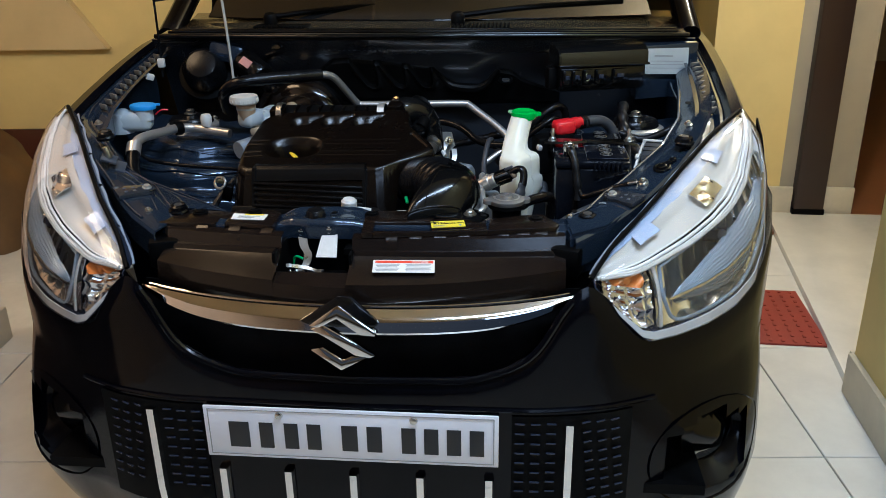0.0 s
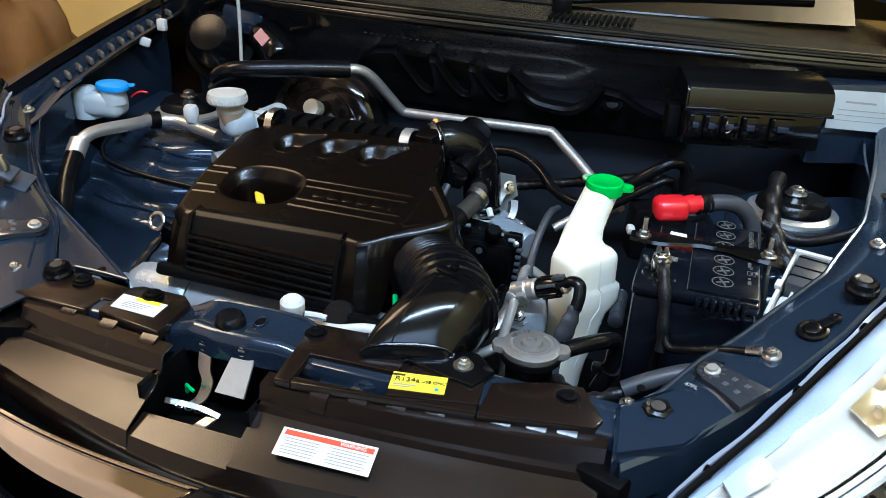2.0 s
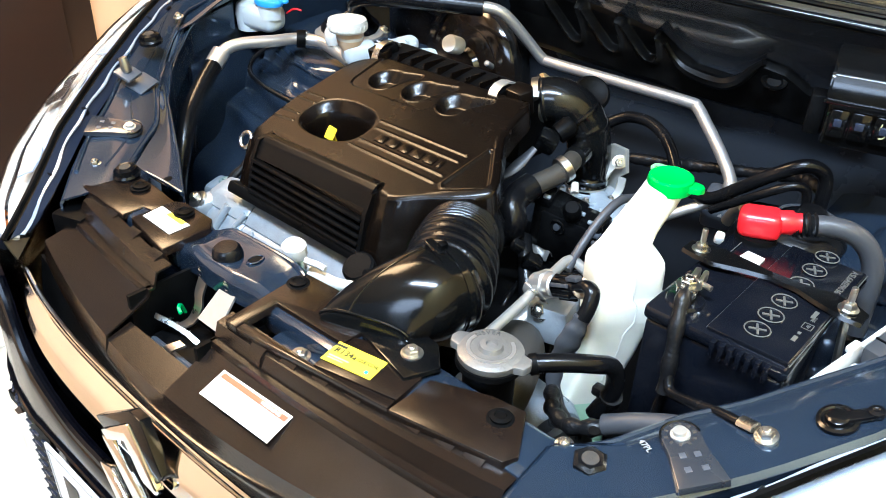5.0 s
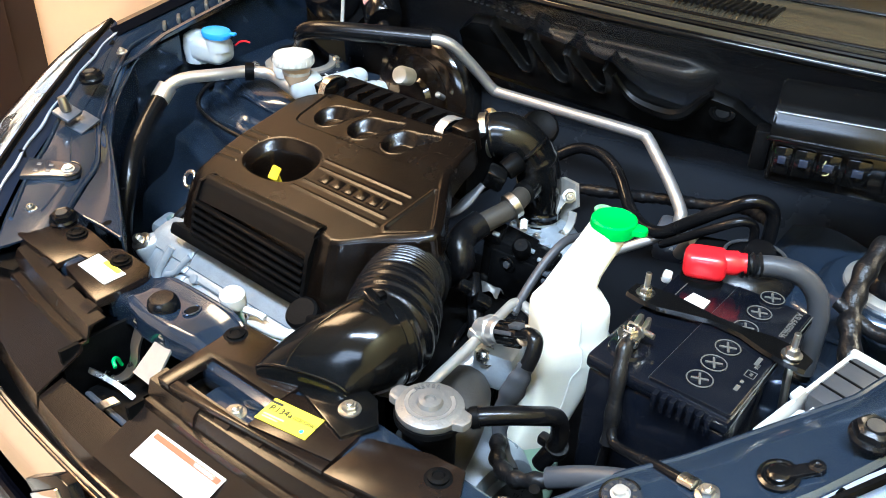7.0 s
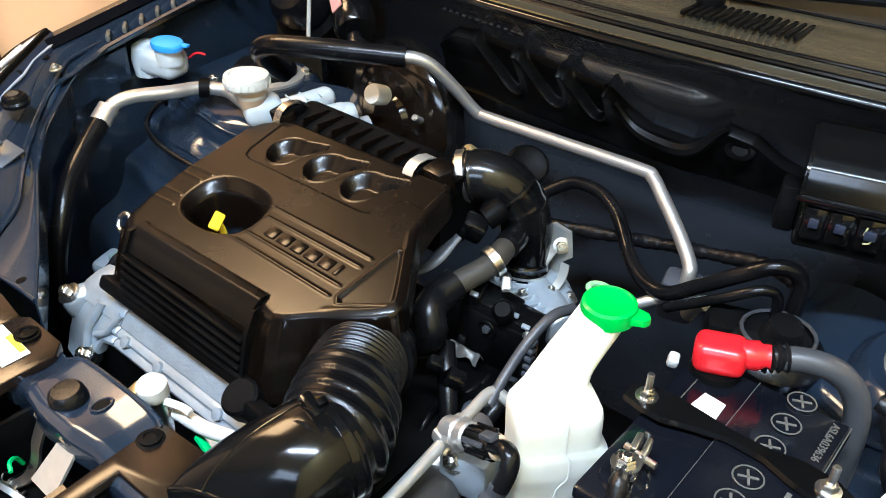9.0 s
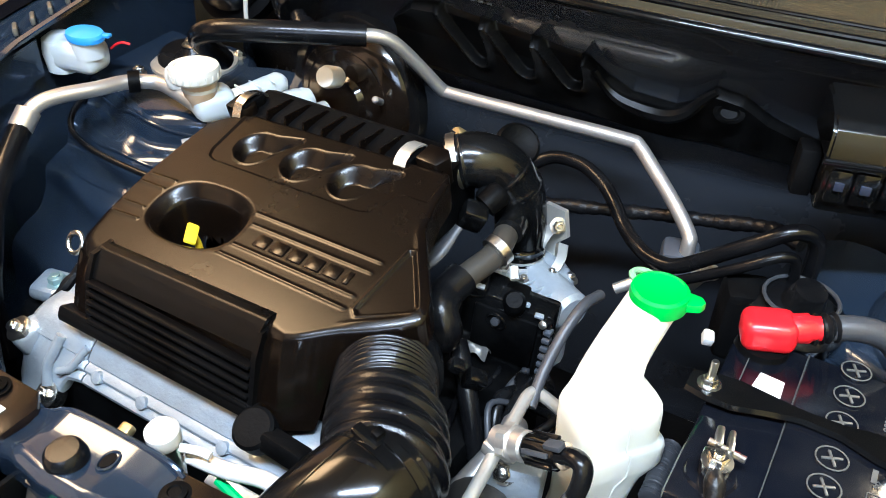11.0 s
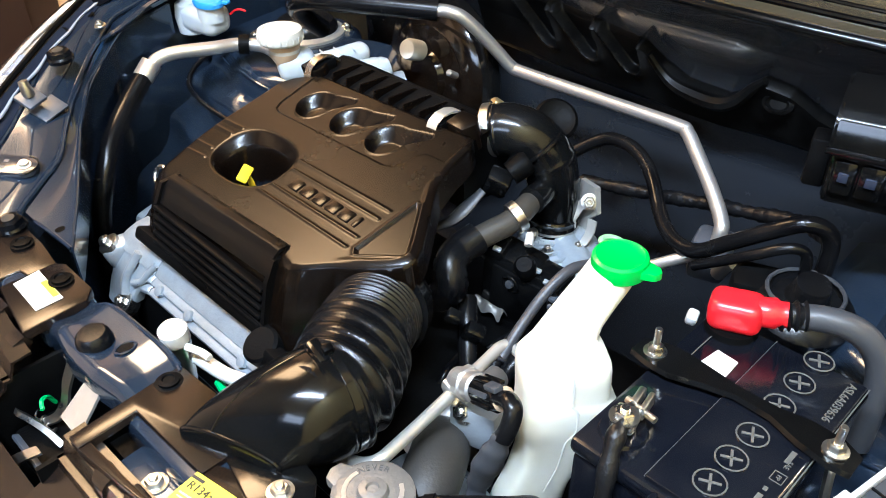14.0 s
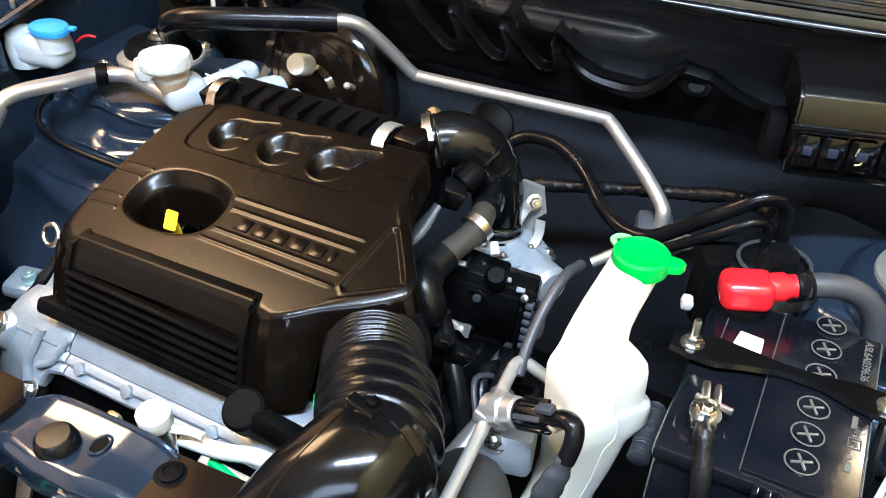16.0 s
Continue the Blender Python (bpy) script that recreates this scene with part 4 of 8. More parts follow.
    for u, s in ((0.30, 0.25), (0.52, 0.6), (0.68, 0.3)) if sgn < 0 else ((0.68, 0.3),):
        a, b = along(rail_in, u), along(rail_out, u)
        g = a + (b - a) * s
        part("rail_hole", lathe(B(), [(0.007, 0), (0.007, 0.0012), (0.005, 0.0014), (0.0, 0.0010)], (sgn * g.x, g.y, g.z + 0.0035), (0, -0.2, 1), 14), MATT, rl)
    for c in ((0.574, 0.388, 0.936) if sgn > 0 else (0.562, 0.382, 0.938), (0.385, 0.199, 0.845) if sgn > 0 else (0.350, 0.202, 0.848)):
        c = (sgn * c[0], c[1], c[2])
        bm = lathe(B(), [(0.0175, -0.003), (0.0185, 0.002), (0.0165, 0.005)], c, (0, -0.1, 1), 24)
        lathe(bm, [(0.0165, 0.004), (0.0155, 0.011), (0.012, 0.0135), (0.009, 0.0125), (0.0, 0.0125)], c, (0, -0.1, 1), 6)
        part("rubber_stop", bm, RUBBER, rl, "black hexagonal rubber stop")
        part("stop_core", lathe(B(), [(0.0075, 0.011), (0.0075, 0.0135), (0.0, 0.014)], c, (0, -0.1, 1), 16), DUSTY, rl)
    # strut tower
    c = (0.526, 0.729, 0.0) if sgn > 0 else (-0.545, 0.780, -0.012)
    part("strut_tower", lathe(B(), [(0.105, 0.60), (0.10, 0.80), (0.097, 0.85), (0.090, 0.874), (0.080, 0.882), (0.0, 0.882)], c, (0, 0, 1), 32), BAY, bay)
    top = part("strut_mount", lathe(B(), [(0.066, 0.880), (0.065, 0.886), (0.058, 0.889), (0.052, 0.890)], c, (0, 0, 1), 28), ZINC, bay, "zinc strut mount plate")
    part("strut_rubber", lathe(B(), [(0.054, 0.886), (0.053, 0.897), (0.046, 0.905), (0.040, 0.903), (0.020, 0.902), (0.017, 0.906), (0.012, 0.912), (0.0, 0.913)], c, (0, 0, 1), 24), RUBBER, top)
    part("strut_nut", hexbolt(B(), (c[0], c[1], c[2] + 0.911), 0.011, 0.009), STEEL, top)
    for k in range(2):
        a = radians(60 + 180 * k)
        part("strut_bolt", hexbolt(B(), (c[0] + 0.076 * math.cos(a), c[1] + 0.076 * math.sin(a) - 0.01, c[2] + 0.882), 0.008, 0.009), STEEL, top)
    # creased wheel arch in front of the strut tower

    ARCH = smooth_line([Vector((0, y, z)) for y, z in ((0.82, 0.880), (0.74, 0.874), (0.685, 0.868), (0.655, 0.858), (0.645, 0.838), (0.638, 0.822), (0.612, 0.814), (0.598, 0.800), (0.592, 0.778), (0.570, 0.768), (0.548, 0.756), (0.540, 0.728), (0.520, 0.700), (0.485, 0.684), (0.462, 0.655), (0.45, 0.55))], 7)

    def arch(u, v, sgn=sgn, profile=ARCH):
        w = u ** 0.9
        t = v * (len(profile) - 1)
        i = min(int(t), len(profile) - 2)
        p = profile[i].lerp(profile[i + 1], t - i)
        dent = 0.010 * math.exp(-((u - 0.35) / 0.10) ** 2) * math.exp(-((v - 0.30) / 0.10) ** 2) - 0.008 * math.exp(-((u - 0.70) / 0.14) ** 2) * math.exp(-((v - 0.55) / 0.10) ** 2)
        return (sgn * (0.64 - 0.28 * w), p.y + 0.035 * w + 0.010 * math.sin(8 * u + 1.0) - 0.02 * math.sin(math.pi * u), p.z - 0.035 * w ** 3 + 0.006 * math.sin(7 * u + 2) + dent)
    wheel_arch = part("wheel_arch", sheet(B(), arch, 40, 104, 0.003), BAY, bay, "creased dark blue inner wheel arch", 50)
    for v0, r in ((0.245, 0.0028), (0.43, 0.0024), (0.60, 0.0028)):
        part("arch_bead", tube(B(), [Vector(arch(k / 24, v0 + 0.02 * math.sin(0.45 * k))) + Vector((0, -0.001, 0.002)) for k in range(2, 23)], r, 8, 3), BAY, wheel_arch)
# earth cable bolt, plug and chalk marks on the rail
part("rail_plug", lathe(B(), [(0.0165, 0), (0.0165, 0.0025), (0.0135, 0.0035), (0.0115, 0.0015), (0.0100, 0.0015), (0.0092, 0.005), (0.0065, 0.0065), (0.0, 0.0065)], (0.528, 0.334, 0.9020), (-0.22, -0.2, 1), 28), GLOSS, bay, "black rubber grommet")
letters("chalk_mark", "47PL", 0.0078, Matrix.Translation((0.4135, 0.2360, 0.8641)) @ Vector((0, 0, 1)).rotation_difference(Vector((-0.188, -0.0986, 1))).to_matrix().to_4x4() @ rot(0, 0, -28), GREY_INK, bay)
bm = B()
box(bm, (0.5410, 0.3440, 0.9095), (0.026, 0.013, 0.005), 0.002, rot(-6, -14, 42))
lathe(bm, [(0.0065, 0.0), (0.0065, 0.005), (0.003, 0.006), (0.0, 0.004)], (0.5500, 0.3515, 0.9110), (-0.2, -0.2, 1), 16)
part("plug_tab", bm, RUBBER, bay)
# braces beside the headlamps
RAIL_TILT = Vector((0, 0, 1)).rotation_difference(Vector((-0.188, -0.0986, 1))).to_matrix().to_4x4()
for sgn in (-1, 1):
    tilt = RAIL_TILT if sgn > 0 else Vector((0, 0, 1)).rotation_difference(Vector((0.188, -0.0986, 1))).to_matrix().to_4x4()
    BM = Matrix.Translation((sgn * 0.4325, 0.2585, 0.8712)) @ tilt @ rot(0, 0, sgn * 47)
    tongue = [(0.0165 * math.cos(a), 0.0165 * math.sin(a)) for a in np.linspace(0, math.pi, 15)] + [(-0.0165, -0.02), (-0.021, -0.058), (0.021, -0.058), (0.0165, -0.02)]
    br = part("lamp_brace", prism(B(), tongue, -0.004, 0.0030, 0.001, BM), FIREWALL, bay, "dark blue headlamp brace")
    part("brace_rim", tube(B(), [BM @ Vector((1.0 * a, b, 0.0030)) for a, b in tongue[:15]], 0.0011, 6, 2), GLOSS, br)
    for k in range(10 if sgn > 0 else 0):
        part("brace_notch", box(B(), (0, 0, 0), (0.0034, 0.0026, 0.0008), 0.0003, BM @ rot(0, 0, 36 * k) @ Matrix.Translation((0.0122, 0, 0.0031))), DUSTY, br)
    for dx, dy in ((-0.006, -0.024), (0.006, -0.025), (-0.007, -0.040), (0.007, -0.041)):
        part("brace_stamp", box(B(), (0, 0, 0), (0.0055, 0.006, 0.0006), 0.0002, BM @ Matrix.Translation((dx, dy, 0.0032))), STEEL_BLUE, br)
    bm = lathe(B(), [(0.0085, 0.0), (0.0085, 0.0012), (0.0062, 0.0016), (0.0058, 0.0050), (0.0, 0.0054)], (0, 0, 0.003), (0, 0, 1), 20)
    bmesh.ops.transform(bm, matrix=BM, verts=bm.verts)
    part("brace_bolt", bm, ZINC, br)

# ---- radiator support and sight shield ----
support = thing("radiator_support", (0, 0.19, 0.8), "dark blue upper radiator support panel with latch", "radiator support")
for x, w in ((-0.265, 0.21), (0.185, 0.37)):
    part("cross_panel", box(B(), (x, 0.181, 0.826), (w, 0.062, 0.035), 0.008), BAY, support)


def latch_panel(u, v):
    x = -0.215 + 0.227 * u
    rear = float(np.interp(x, [-0.215, -0.15, -0.10, -0.03, 0.0, 0.012], [0.200, 0.210, 0.216, 0.218, 0.214, 0.204]))
    z = float(np.interp(x, [-0.215, -0.158, -0.130, -0.05, -0.02, 0.012], [0.828, 0.842, 0.853, 0.853, 0.850, 0.842]))
    front = float(np.interp(x, [-0.215, -0.14, -0.10, -0.055, -0.02, 0.012], [0.160, 0.155, 0.150, 0.151, 0.158, 0.160]))
    if v < 0.12:
        return (x, rear + 0.003 - 0.006 * v / 0.12, z - 0.008 * (1 - v / 0.12) ** 2 + 0.0012)
    if v < 0.6:
        t = (v - 0.12) / 0.48
        return (x, rear - 0.003 + (front + 0.012 - rear + 0.003) * t, z + 0.0012 * (1 - t) - 0.0028 * math.sin(math.pi * t))
    t = min(1.0, (v - 0.6) / 0.25) * math.pi / 2
    drop = max(0.0, (v - 0.85) / 0.15)
    return (x, front + 0.012 - 0.012 * math.sin(t), z - 0.012 * (1 - math.cos(t)) - 0.022 * drop)


part("latch_panel", sheet(B(), latch_panel, 48, 44, 0.002), BAY, support, "", 60)
part("hole_rim", tube(B(), [(-0.060 + 0.0068 * math.cos(k * math.pi / 9), 0.192 + 0.0105 * math.sin(k * math.pi / 9), 0.8525) for k in range(19)], 0.0012, 6, 1), BAY, support)
for pts in ([(-0.150, 0.206, 0.844), (-0.13, 0.212, 0.852), (-0.10, 0.215, 0.853), (-0.03, 0.217, 0.853), (-0.006, 0.217, 0.848)], [(-0.02, 0.217, 0.851), (-0.010, 0.2165, 0.8485), (0.0, 0.214, 0.847)]):
    part("panel_lip", tube(B(), pts, 0.0028, 8, 5), BAY, support)
part("bump_stop", lathe(B(), [(0.017, -0.012), (0.018, 0.0), (0.016, 0.008), (0.013, 0.011), (0.0, 0.0115)], (-0.090, 0.176, 0.853), (0, -0.08, 1), 24), RUBBER, support, "round black rubber bump stop")
part("panel_hole", lathe(B(), [(0.010, 0), (0.010, 0.0008), (0.0, 0.0009)], (-0.060, 0.192, 0.8523), (0, 0, 1), 18, 0.5, 0.8), MATT, support)

def latch_part(name, bm, mat, parent, label=""):
    bmesh.ops.transform(bm, matrix=Matrix.Translation((-0.012, 0.014, 0.002)), verts=bm.verts)
    return part(name, bm, mat, parent, label)


latch = thing("bonnet_latch", (-0.06, 0.14, 0.80), "zinc plated bonnet latch with a bright steel strap", "latch")


def strap(pts, w0, w1, t=0.003):
    """A flat bent strip through the places, its width along x."""
    line = smooth_line(pts, 6)
    n = len(line) - 1
    bm = B()
    loops = []
    for i, p in enumerate(line):
        w = 0.5 * (w0 + (w1 - w0) * i / n)
        d = (line[min(i + 1, n)] - line[max(i - 1, 0)]).normalized()
        up = Vector((1, 0, 0)).cross(d).normalized() * t
        loops.append([p + Vector((-w, 0, 0)), p + Vector((w, 0, 0)), p + Vector((w, 0, 0)) + up, p + Vector((-w, 0, 0)) + up])
    return rings(bm, loops)


latch_part("latch_arm", strap([(-0.100, 0.152, 0.834), (-0.099, 0.142, 0.824), (-0.094, 0.128, 0.806), (-0.086, 0.120, 0.795), (-0.088, 0.110, 0.780), (-0.098, 0.098, 0.772)], 0.017, 0.012), STEEL, latch)
latch_part("latch_strap", strap([(-0.050, 0.152, 0.838), (-0.049, 0.142, 0.829), (-0.050, 0.128, 0.814), (-0.051, 0.108, 0.794)], 0.020, 0.036), ZINC, latch, "bright worn steel strap")
for c in ((-0.050, 0.145, 0.834), (-0.100, 0.146, 0.829)):
    latch_part("latch_bolt", hexbolt(B(), c, 0.0075, 0.006, (0, -0.7, 0.7)), STEEL, latch)
latch_part("latch_hook", strap([(-0.112, 0.080, 0.786), (-0.098, 0.086, 0.782), (-0.080, 0.092, 0.776), (-0.064, 0.096, 0.768)], 0.006, 0.010, 0.006), STEEL, latch)
latch_part("latch_tongue", strap([(-0.055, 0.078, 0.784), (-0.062, 0.066, 0.780), (-0.074, 0.058, 0.768), (-0.082, 0.056, 0.750)], 0.012, 0.016), STEEL, latch)
latch_part("latch_spring", tube(B(), [(-0.118 + 0.003 * k, 0.100 + 0.004 * math.cos(k * 1.6), 0.770 + 0.004 * math.sin(k * 1.6)) for k in range(14)], 0.0011, 6, 4), STEEL, latch)
latch_part("release_cable", tube(B(), [(-0.112, 0.118, 0.775), (-0.108, 0.112, 0.790), (-0.100, 0.104, 0.796), (-0.090, 0.10, 0.794)], 0.0022, 6, 5), GREEN_WIRE, latch, "green release cable")
latch_part("latch_case", box(B(), (-0.068, 0.100, 0.742), (0.10, 0.055, 0.045), 0.006), MATT, latch)
latch_part("latch_base", box(B(), (-0.068, 0.075, 0.762), (0.085, 0.012, 0.004), 0.001, rot(-30)), STEEL_BLUE, latch)
# added matt black lining stands in for the shade behind the latch
part("cavity_shade_back", box(B(), (-0.076, 0.1735, 0.765), (0.128, 0.006, 0.11)), MATT, support)
part("cavity_shade_floor", box(B(), (-0.076, 0.120, 0.712), (0.128, 0.11, 0.006)), MATT, support)
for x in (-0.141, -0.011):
    part("cavity_shade_side", box(B(), (x, 0.125, 0.765), (0.005, 0.10, 0.11)), MATT, support)


def shield_edge(x):
    """The forward edge of the sight shield."""
    return 0.028 + 0.040 * (abs(x) / 0.33) ** 2, 0.757 + 0.016 * (abs(x) / 0.33) ** 2


def shield_strip(x0, x1, n, name, label):
    def f(u, v):
        x = x0 + (x1 - x0) * u
        yf, zf = shield_edge(x)
        back = max(0, yf - 0.028)
        pts = [(yf + 0.004, zf - 0.024), (yf, zf), (yf + 0.005, zf + 0.028), (0.084 + 0.3 * back, 0.807), (0.092 + 0.5 * back, 0.812), (0.094 + 0.5 * back, 0.820),
               (0.100 + 0.6 * back, 0.820), (0.105 + 0.7 * back, 0.838), (0.125 + 0.7 * back, 0.840)]
        t = v * (len(pts) - 1)
        i = min(int(t), len(pts) - 2)
        return (x, *lerp(pts[i], pts[i + 1], t - i))
    return sheet(B(), f, n, 24, 0.0025)


shield = thing("sight_shield", (0, 0.1, 0.8), "brown black plastic sight shield above the grille", "sight shield")
part("shield_right", shield_strip(-0.012, 0.345, 24, "r", ""), SHIELD, shield)
part("shield_left", shield_strip(-0.345, -0.135, 16, "l", ""), SHIELD, shield)


def shield_mid(u, v):
    x = -0.136 + 0.125 * u
    yf, zf = shield_edge(x)
    pts = [(yf + 0.004, zf - 0.024), (yf, zf), (yf + 0.006, zf + 0.022), (0.070, 0.790)]
    t = v * 3
    i = min(int(t), 2)
    return (x, *lerp(pts[i], pts[i + 1], t - i))


part("shield_centre", sheet(B(), shield_mid, 8, 12, 0.0025), SHIELD, shield)
TOPZ = 0.846
part("cover_left", prism(B(), [(-0.375, 0.165), (-0.365, 0.146), (-0.264, 0.145), (-0.264, 0.174), (-0.248, 0.176), (-0.248, 0.208), (-0.30, 0.214), (-0.365, 0.214)], TOPZ - 0.008, TOPZ, 0.002), SHIELD, shield)
part("cover_left", prism(B(), [(-0.246, 0.146), (-0.156, 0.133), (-0.159, 0.201), (-0.175, 0.214), (-0.235, 0.214), (-0.246, 0.205)], TOPZ - 0.008, TOPZ + 0.003, 0.002), SHIELD, shield)
# plate with a cut-out in front of the intake
bm = B()
for pts in ([(-0.006, 0.218), (-0.002, 0.165), (0.004, 0.105), (0.022, 0.105), (0.018, 0.160), (0.118, 0.163), (0.118, 0.190), (0.085, 0.224)],
            [(0.023, 0.105), (0.215, 0.128), (0.213, 0.141), (0.122, 0.121), (0.022, 0.116)],
            [(0.121, 0.122), (0.213, 0.142), (0.209, 0.180), (0.190, 0.206), (0.119, 0.178)],
            [(0.216, 0.128), (0.330, 0.150), (0.336, 0.165), (0.308, 0.213), (0.272, 0.208), (0.216, 0.184)]):
    prism(bm, pts, TOPZ - 0.006, TOPZ + 0.003, 0.0015)
part("cover_right", bm, SHIELD, shield)
for x in (-0.345, -0.285, -0.225, -0.165, 0.055, 0.095, 0.135, 0.175, 0.240, 0.275, 0.305):
    y = 0.108 + 0.14 * max(0, abs(x) - 0.03)
    bm = rings(B(), [[(x - 0.010, y + 0.006, 0.844), (x + 0.010, y + 0.006, 0.844), (x + 0.010, y + 0.012, 0.834), (x - 0.010, y + 0.012, 0.834)],
                     [(x - 0.010, y - 0.006, 0.840), (x + 0.010, y - 0.006, 0.840), (x + 0.010, y + 0.002, 0.826), (x - 0.010, y + 0.002, 0.826)],
                     [(x - 0.009, y - 0.010, 0.834), (x + 0.009, y - 0.010, 0.834), (x + 0.008, y - 0.003, 0.818), (x - 0.008, y - 0.003, 0.818)],
                     [(x - 0.008, y - 0.012, 0.820), (x + 0.008, y - 0.012, 0.820), (x + 0.007, y - 0.005, 0.814), (x - 0.007, y - 0.005, 0.814)]])
    part("shield_tooth", bm, SHIELD, shield)
for c in ((-0.308, 0.196, TOPZ), (-0.207, 0.196, TOPZ + 0.003), (0.006, 0.199, TOPZ), (0.296, 0.190, TOPZ)):
    bm = lathe(B(), [(0.013, 0), (0.013, 0.003), (0.010, 0.0035), (0.010, 0.006), (0.006, 0.007), (0.005, 0.0055), (0.0, 0.0055)], c, (0, 0, 1), 18)
    part("push_clip", bm, MATT, shield, "round black push clip")
for x in (-0.355, 0.352):
    s = 1 if x > 0 else -1
    bm = box(B(), (x, 0.135, 0.80), (0.05, 0.06, 0.05), 0.006, rot(0, 0, -20 * s))
    box(bm, (x + 0.02 * s, 0.165, 0.83), (0.05, 0.03, 0.012), 0.004)
    part("end_bracket", bm, MATT, shield)
# steel bar seen in the cut-out
part("cutout_bar", box(B(), (0.085, 0.142, 0.822), (0.10, 0.03, 0.006), 0.002, rot(0, 0, 4)), BAY, support)
part("cutout_bolt", hexbolt(B(), (0.080, 0.138, 0.825), 0.008, 0.006), STEEL, support)
# black slab put in as the shade below the cut-out
part("cutout_shade_slab", box(B(), (0.085, 0.168, 0.80), (0.24, 0.06, 0.01)), MATT, support)
part("intake_bolt", hexbolt(B(), (0.181, 0.196, 0.853), 0.0078, 0.006), STEEL, support)


def label_on(name, corners, mat, label, thick=0.0008):
    """A thin sticker from its four corners, given in order."""
    bm = B()
    c = [Vector(p) for p in corners]
    n = (c[1] - c[0]).cross(c[3] - c[0]).normalized()
    if n.z < 0 and abs(n.z) > 0.2:
        n = -n
    rings(bm, [c, [p + n * thick for p in c]])
    ob = single(name, bm, mat, label, "label")
    x = (c[1] - c[0]).normalized()
    y = n.cross(x).normalized()
    mid = (c[0] + c[1] + c[2] + c[3]) / 4 + n * thick
    m = Matrix(((x.x, y.x, n.x, mid.x), (x.y, y.y, n.y, mid.y), (x.z, y.z, n.z, mid.z), (0, 0, 0, 1)))
    return ob, m


def bars(name, m, rows, mat, parent):
    """Plain bars (x, y, width, height) on a label."""
    bm = B()
    for x, y, w, h in rows:
        box(bm, (0, 0, 0), (w, h, 0.0004), 0, m @ Matrix.Translation((x, y, 0.0002)))
    return part(name, bm, mat, parent)


lab, m = label_on("warning_label", [(0.030, 0.050, 0.8005), (0.132, 0.054, 0.8005), (0.129, 0.088, 0.8085), (0.027, 0.083, 0.8085)], PAPER, "white warning sticker with a red band on the sight shield")
bars("red_band", m, [(0, 0.0115, 0.096, 0.0062)], LABEL_RED, lab)
letters("warning_word", "WARNING", 0.0058, m @ Matrix.Translation((0.026, 0.0113, 0.0005)), PAPER, lab)
rows = []
for k in range(6):
    rows += [(-0.027, 0.005 - 0.0036 * k, 0.040 - 0.003 * (k % 3), 0.0011), (0.024, 0.005 - 0.0036 * k, 0.042 - 0.004 * (k % 2), 0.0011)]
bars("small_print", m, rows, GREY_INK, lab)
lab, m = label_on("refrigerant_label", [(0.120, 0.132, TOPZ + 0.0035), (0.177, 0.143, TOPZ + 0.0035), (0.172, 0.172, TOPZ + 0.0035), (0.115, 0.162, TOPZ + 0.0035)], LABEL_YELLOW, "yellow refrigerant sticker beside the air intake")
bars("header_bar", m, [(-0.022, 0.0105, 0.013, 0.003)], INK, lab)
letters("refrigerant_code", "R134a", 0.0105, m @ Matrix.Translation((-0.012, 0.003, 0.0003)), INK, lab)
letters("refrigerant_note", "USE ONLY", 0.0062, m @ Matrix.Translation((0.017, 0.002, 0.0003)), INK, lab)
bars("small_print", m, [(-0.014, -0.006, 0.024, 0.0016), (-0.016, -0.0095, 0.018, 0.0012)], GREY_INK, lab)
part("blue_dot", lathe(B(), [(0.0022, 0), (0.0022, 0.0004)], m @ Vector((0.020, -0.0085, 0)), m.to_3x3() @ Vector((0, 0, 1)), 12), BLUE, lab)
lab, m = label_on("small_label", [(-0.238, 0.158, TOPZ + 0.0035), (-0.178, 0.156, TOPZ + 0.0035), (-0.179, 0.185, TOPZ + 0.0035), (-0.242, 0.187, TOPZ + 0.0035)], PAPER, "white and yellow sticker on the sight shield cover")
bars("yellow_band", m, [(0.006, 0.0105, 0.034, 0.007)], LABEL_YELLOW, lab)
bars("small_print", m, [(0, 0.002, 0.038, 0.0012), (-0.002, -0.0015, 0.034, 0.0012), (-0.004, -0.005, 0.03, 0.0012), (-0.006, -0.0085, 0.026, 0.0012)], GREY_INK, lab)

bm = rings(B(), [[(0.352, 0.118, z), (0.416, 0.150, z + 0.006), (0.448, 0.196, z + 0.014), (0.400, 0.236, z + 0.012), (0.345, 0.196, z + 0.002)] for z in (0.770, 0.842, 0.8462)])
bmesh.ops.bevel(bm, geom=[e for e in bm.edges if abs(e.verts[0].co.z - e.verts[1].co.z) < 0.02], offset=0.004, segments=2, affect="EDGES")
part("rail_end", bm, BAY, bay)

# ---- engine ----
engine = thing("engine", (-0.13, 0.45, 0.45), "petrol engine under a grained black plastic cover", "engine")


def cover_top(x, y):
    return 0.892 + 0.28 * (y - 0.37) + 0.03 * (x + 0.1)


COVER_Y0, COVER_Y1 = 0.350, 0.588
LEFT_Y, LEFT_X = [0.350, 0.358, 0.372, 0.40, 0.46, 0.55, 0.566, 0.579, 0.588], [-0.272, -0.288, -0.296, -0.300, -0.298, -0.291, -0.280, -0.262, -0.244]
RIGHT_Y = [0.350, 0.356, 0.363, 0.370, 0.376, 0.382, 0.392, 0.405, 0.414, 0.421, 0.429, 0.445, 0.513, 0.546, 0.575, 0.588]
RIGHT_X = [-0.012, 0.002, 0.012, 0.021, 0.030, 0.041, 0.060, 0.080, 0.090, 0.0945, 0.0935, 0.086, 0.037, 0.029, 0.026, 0.018]


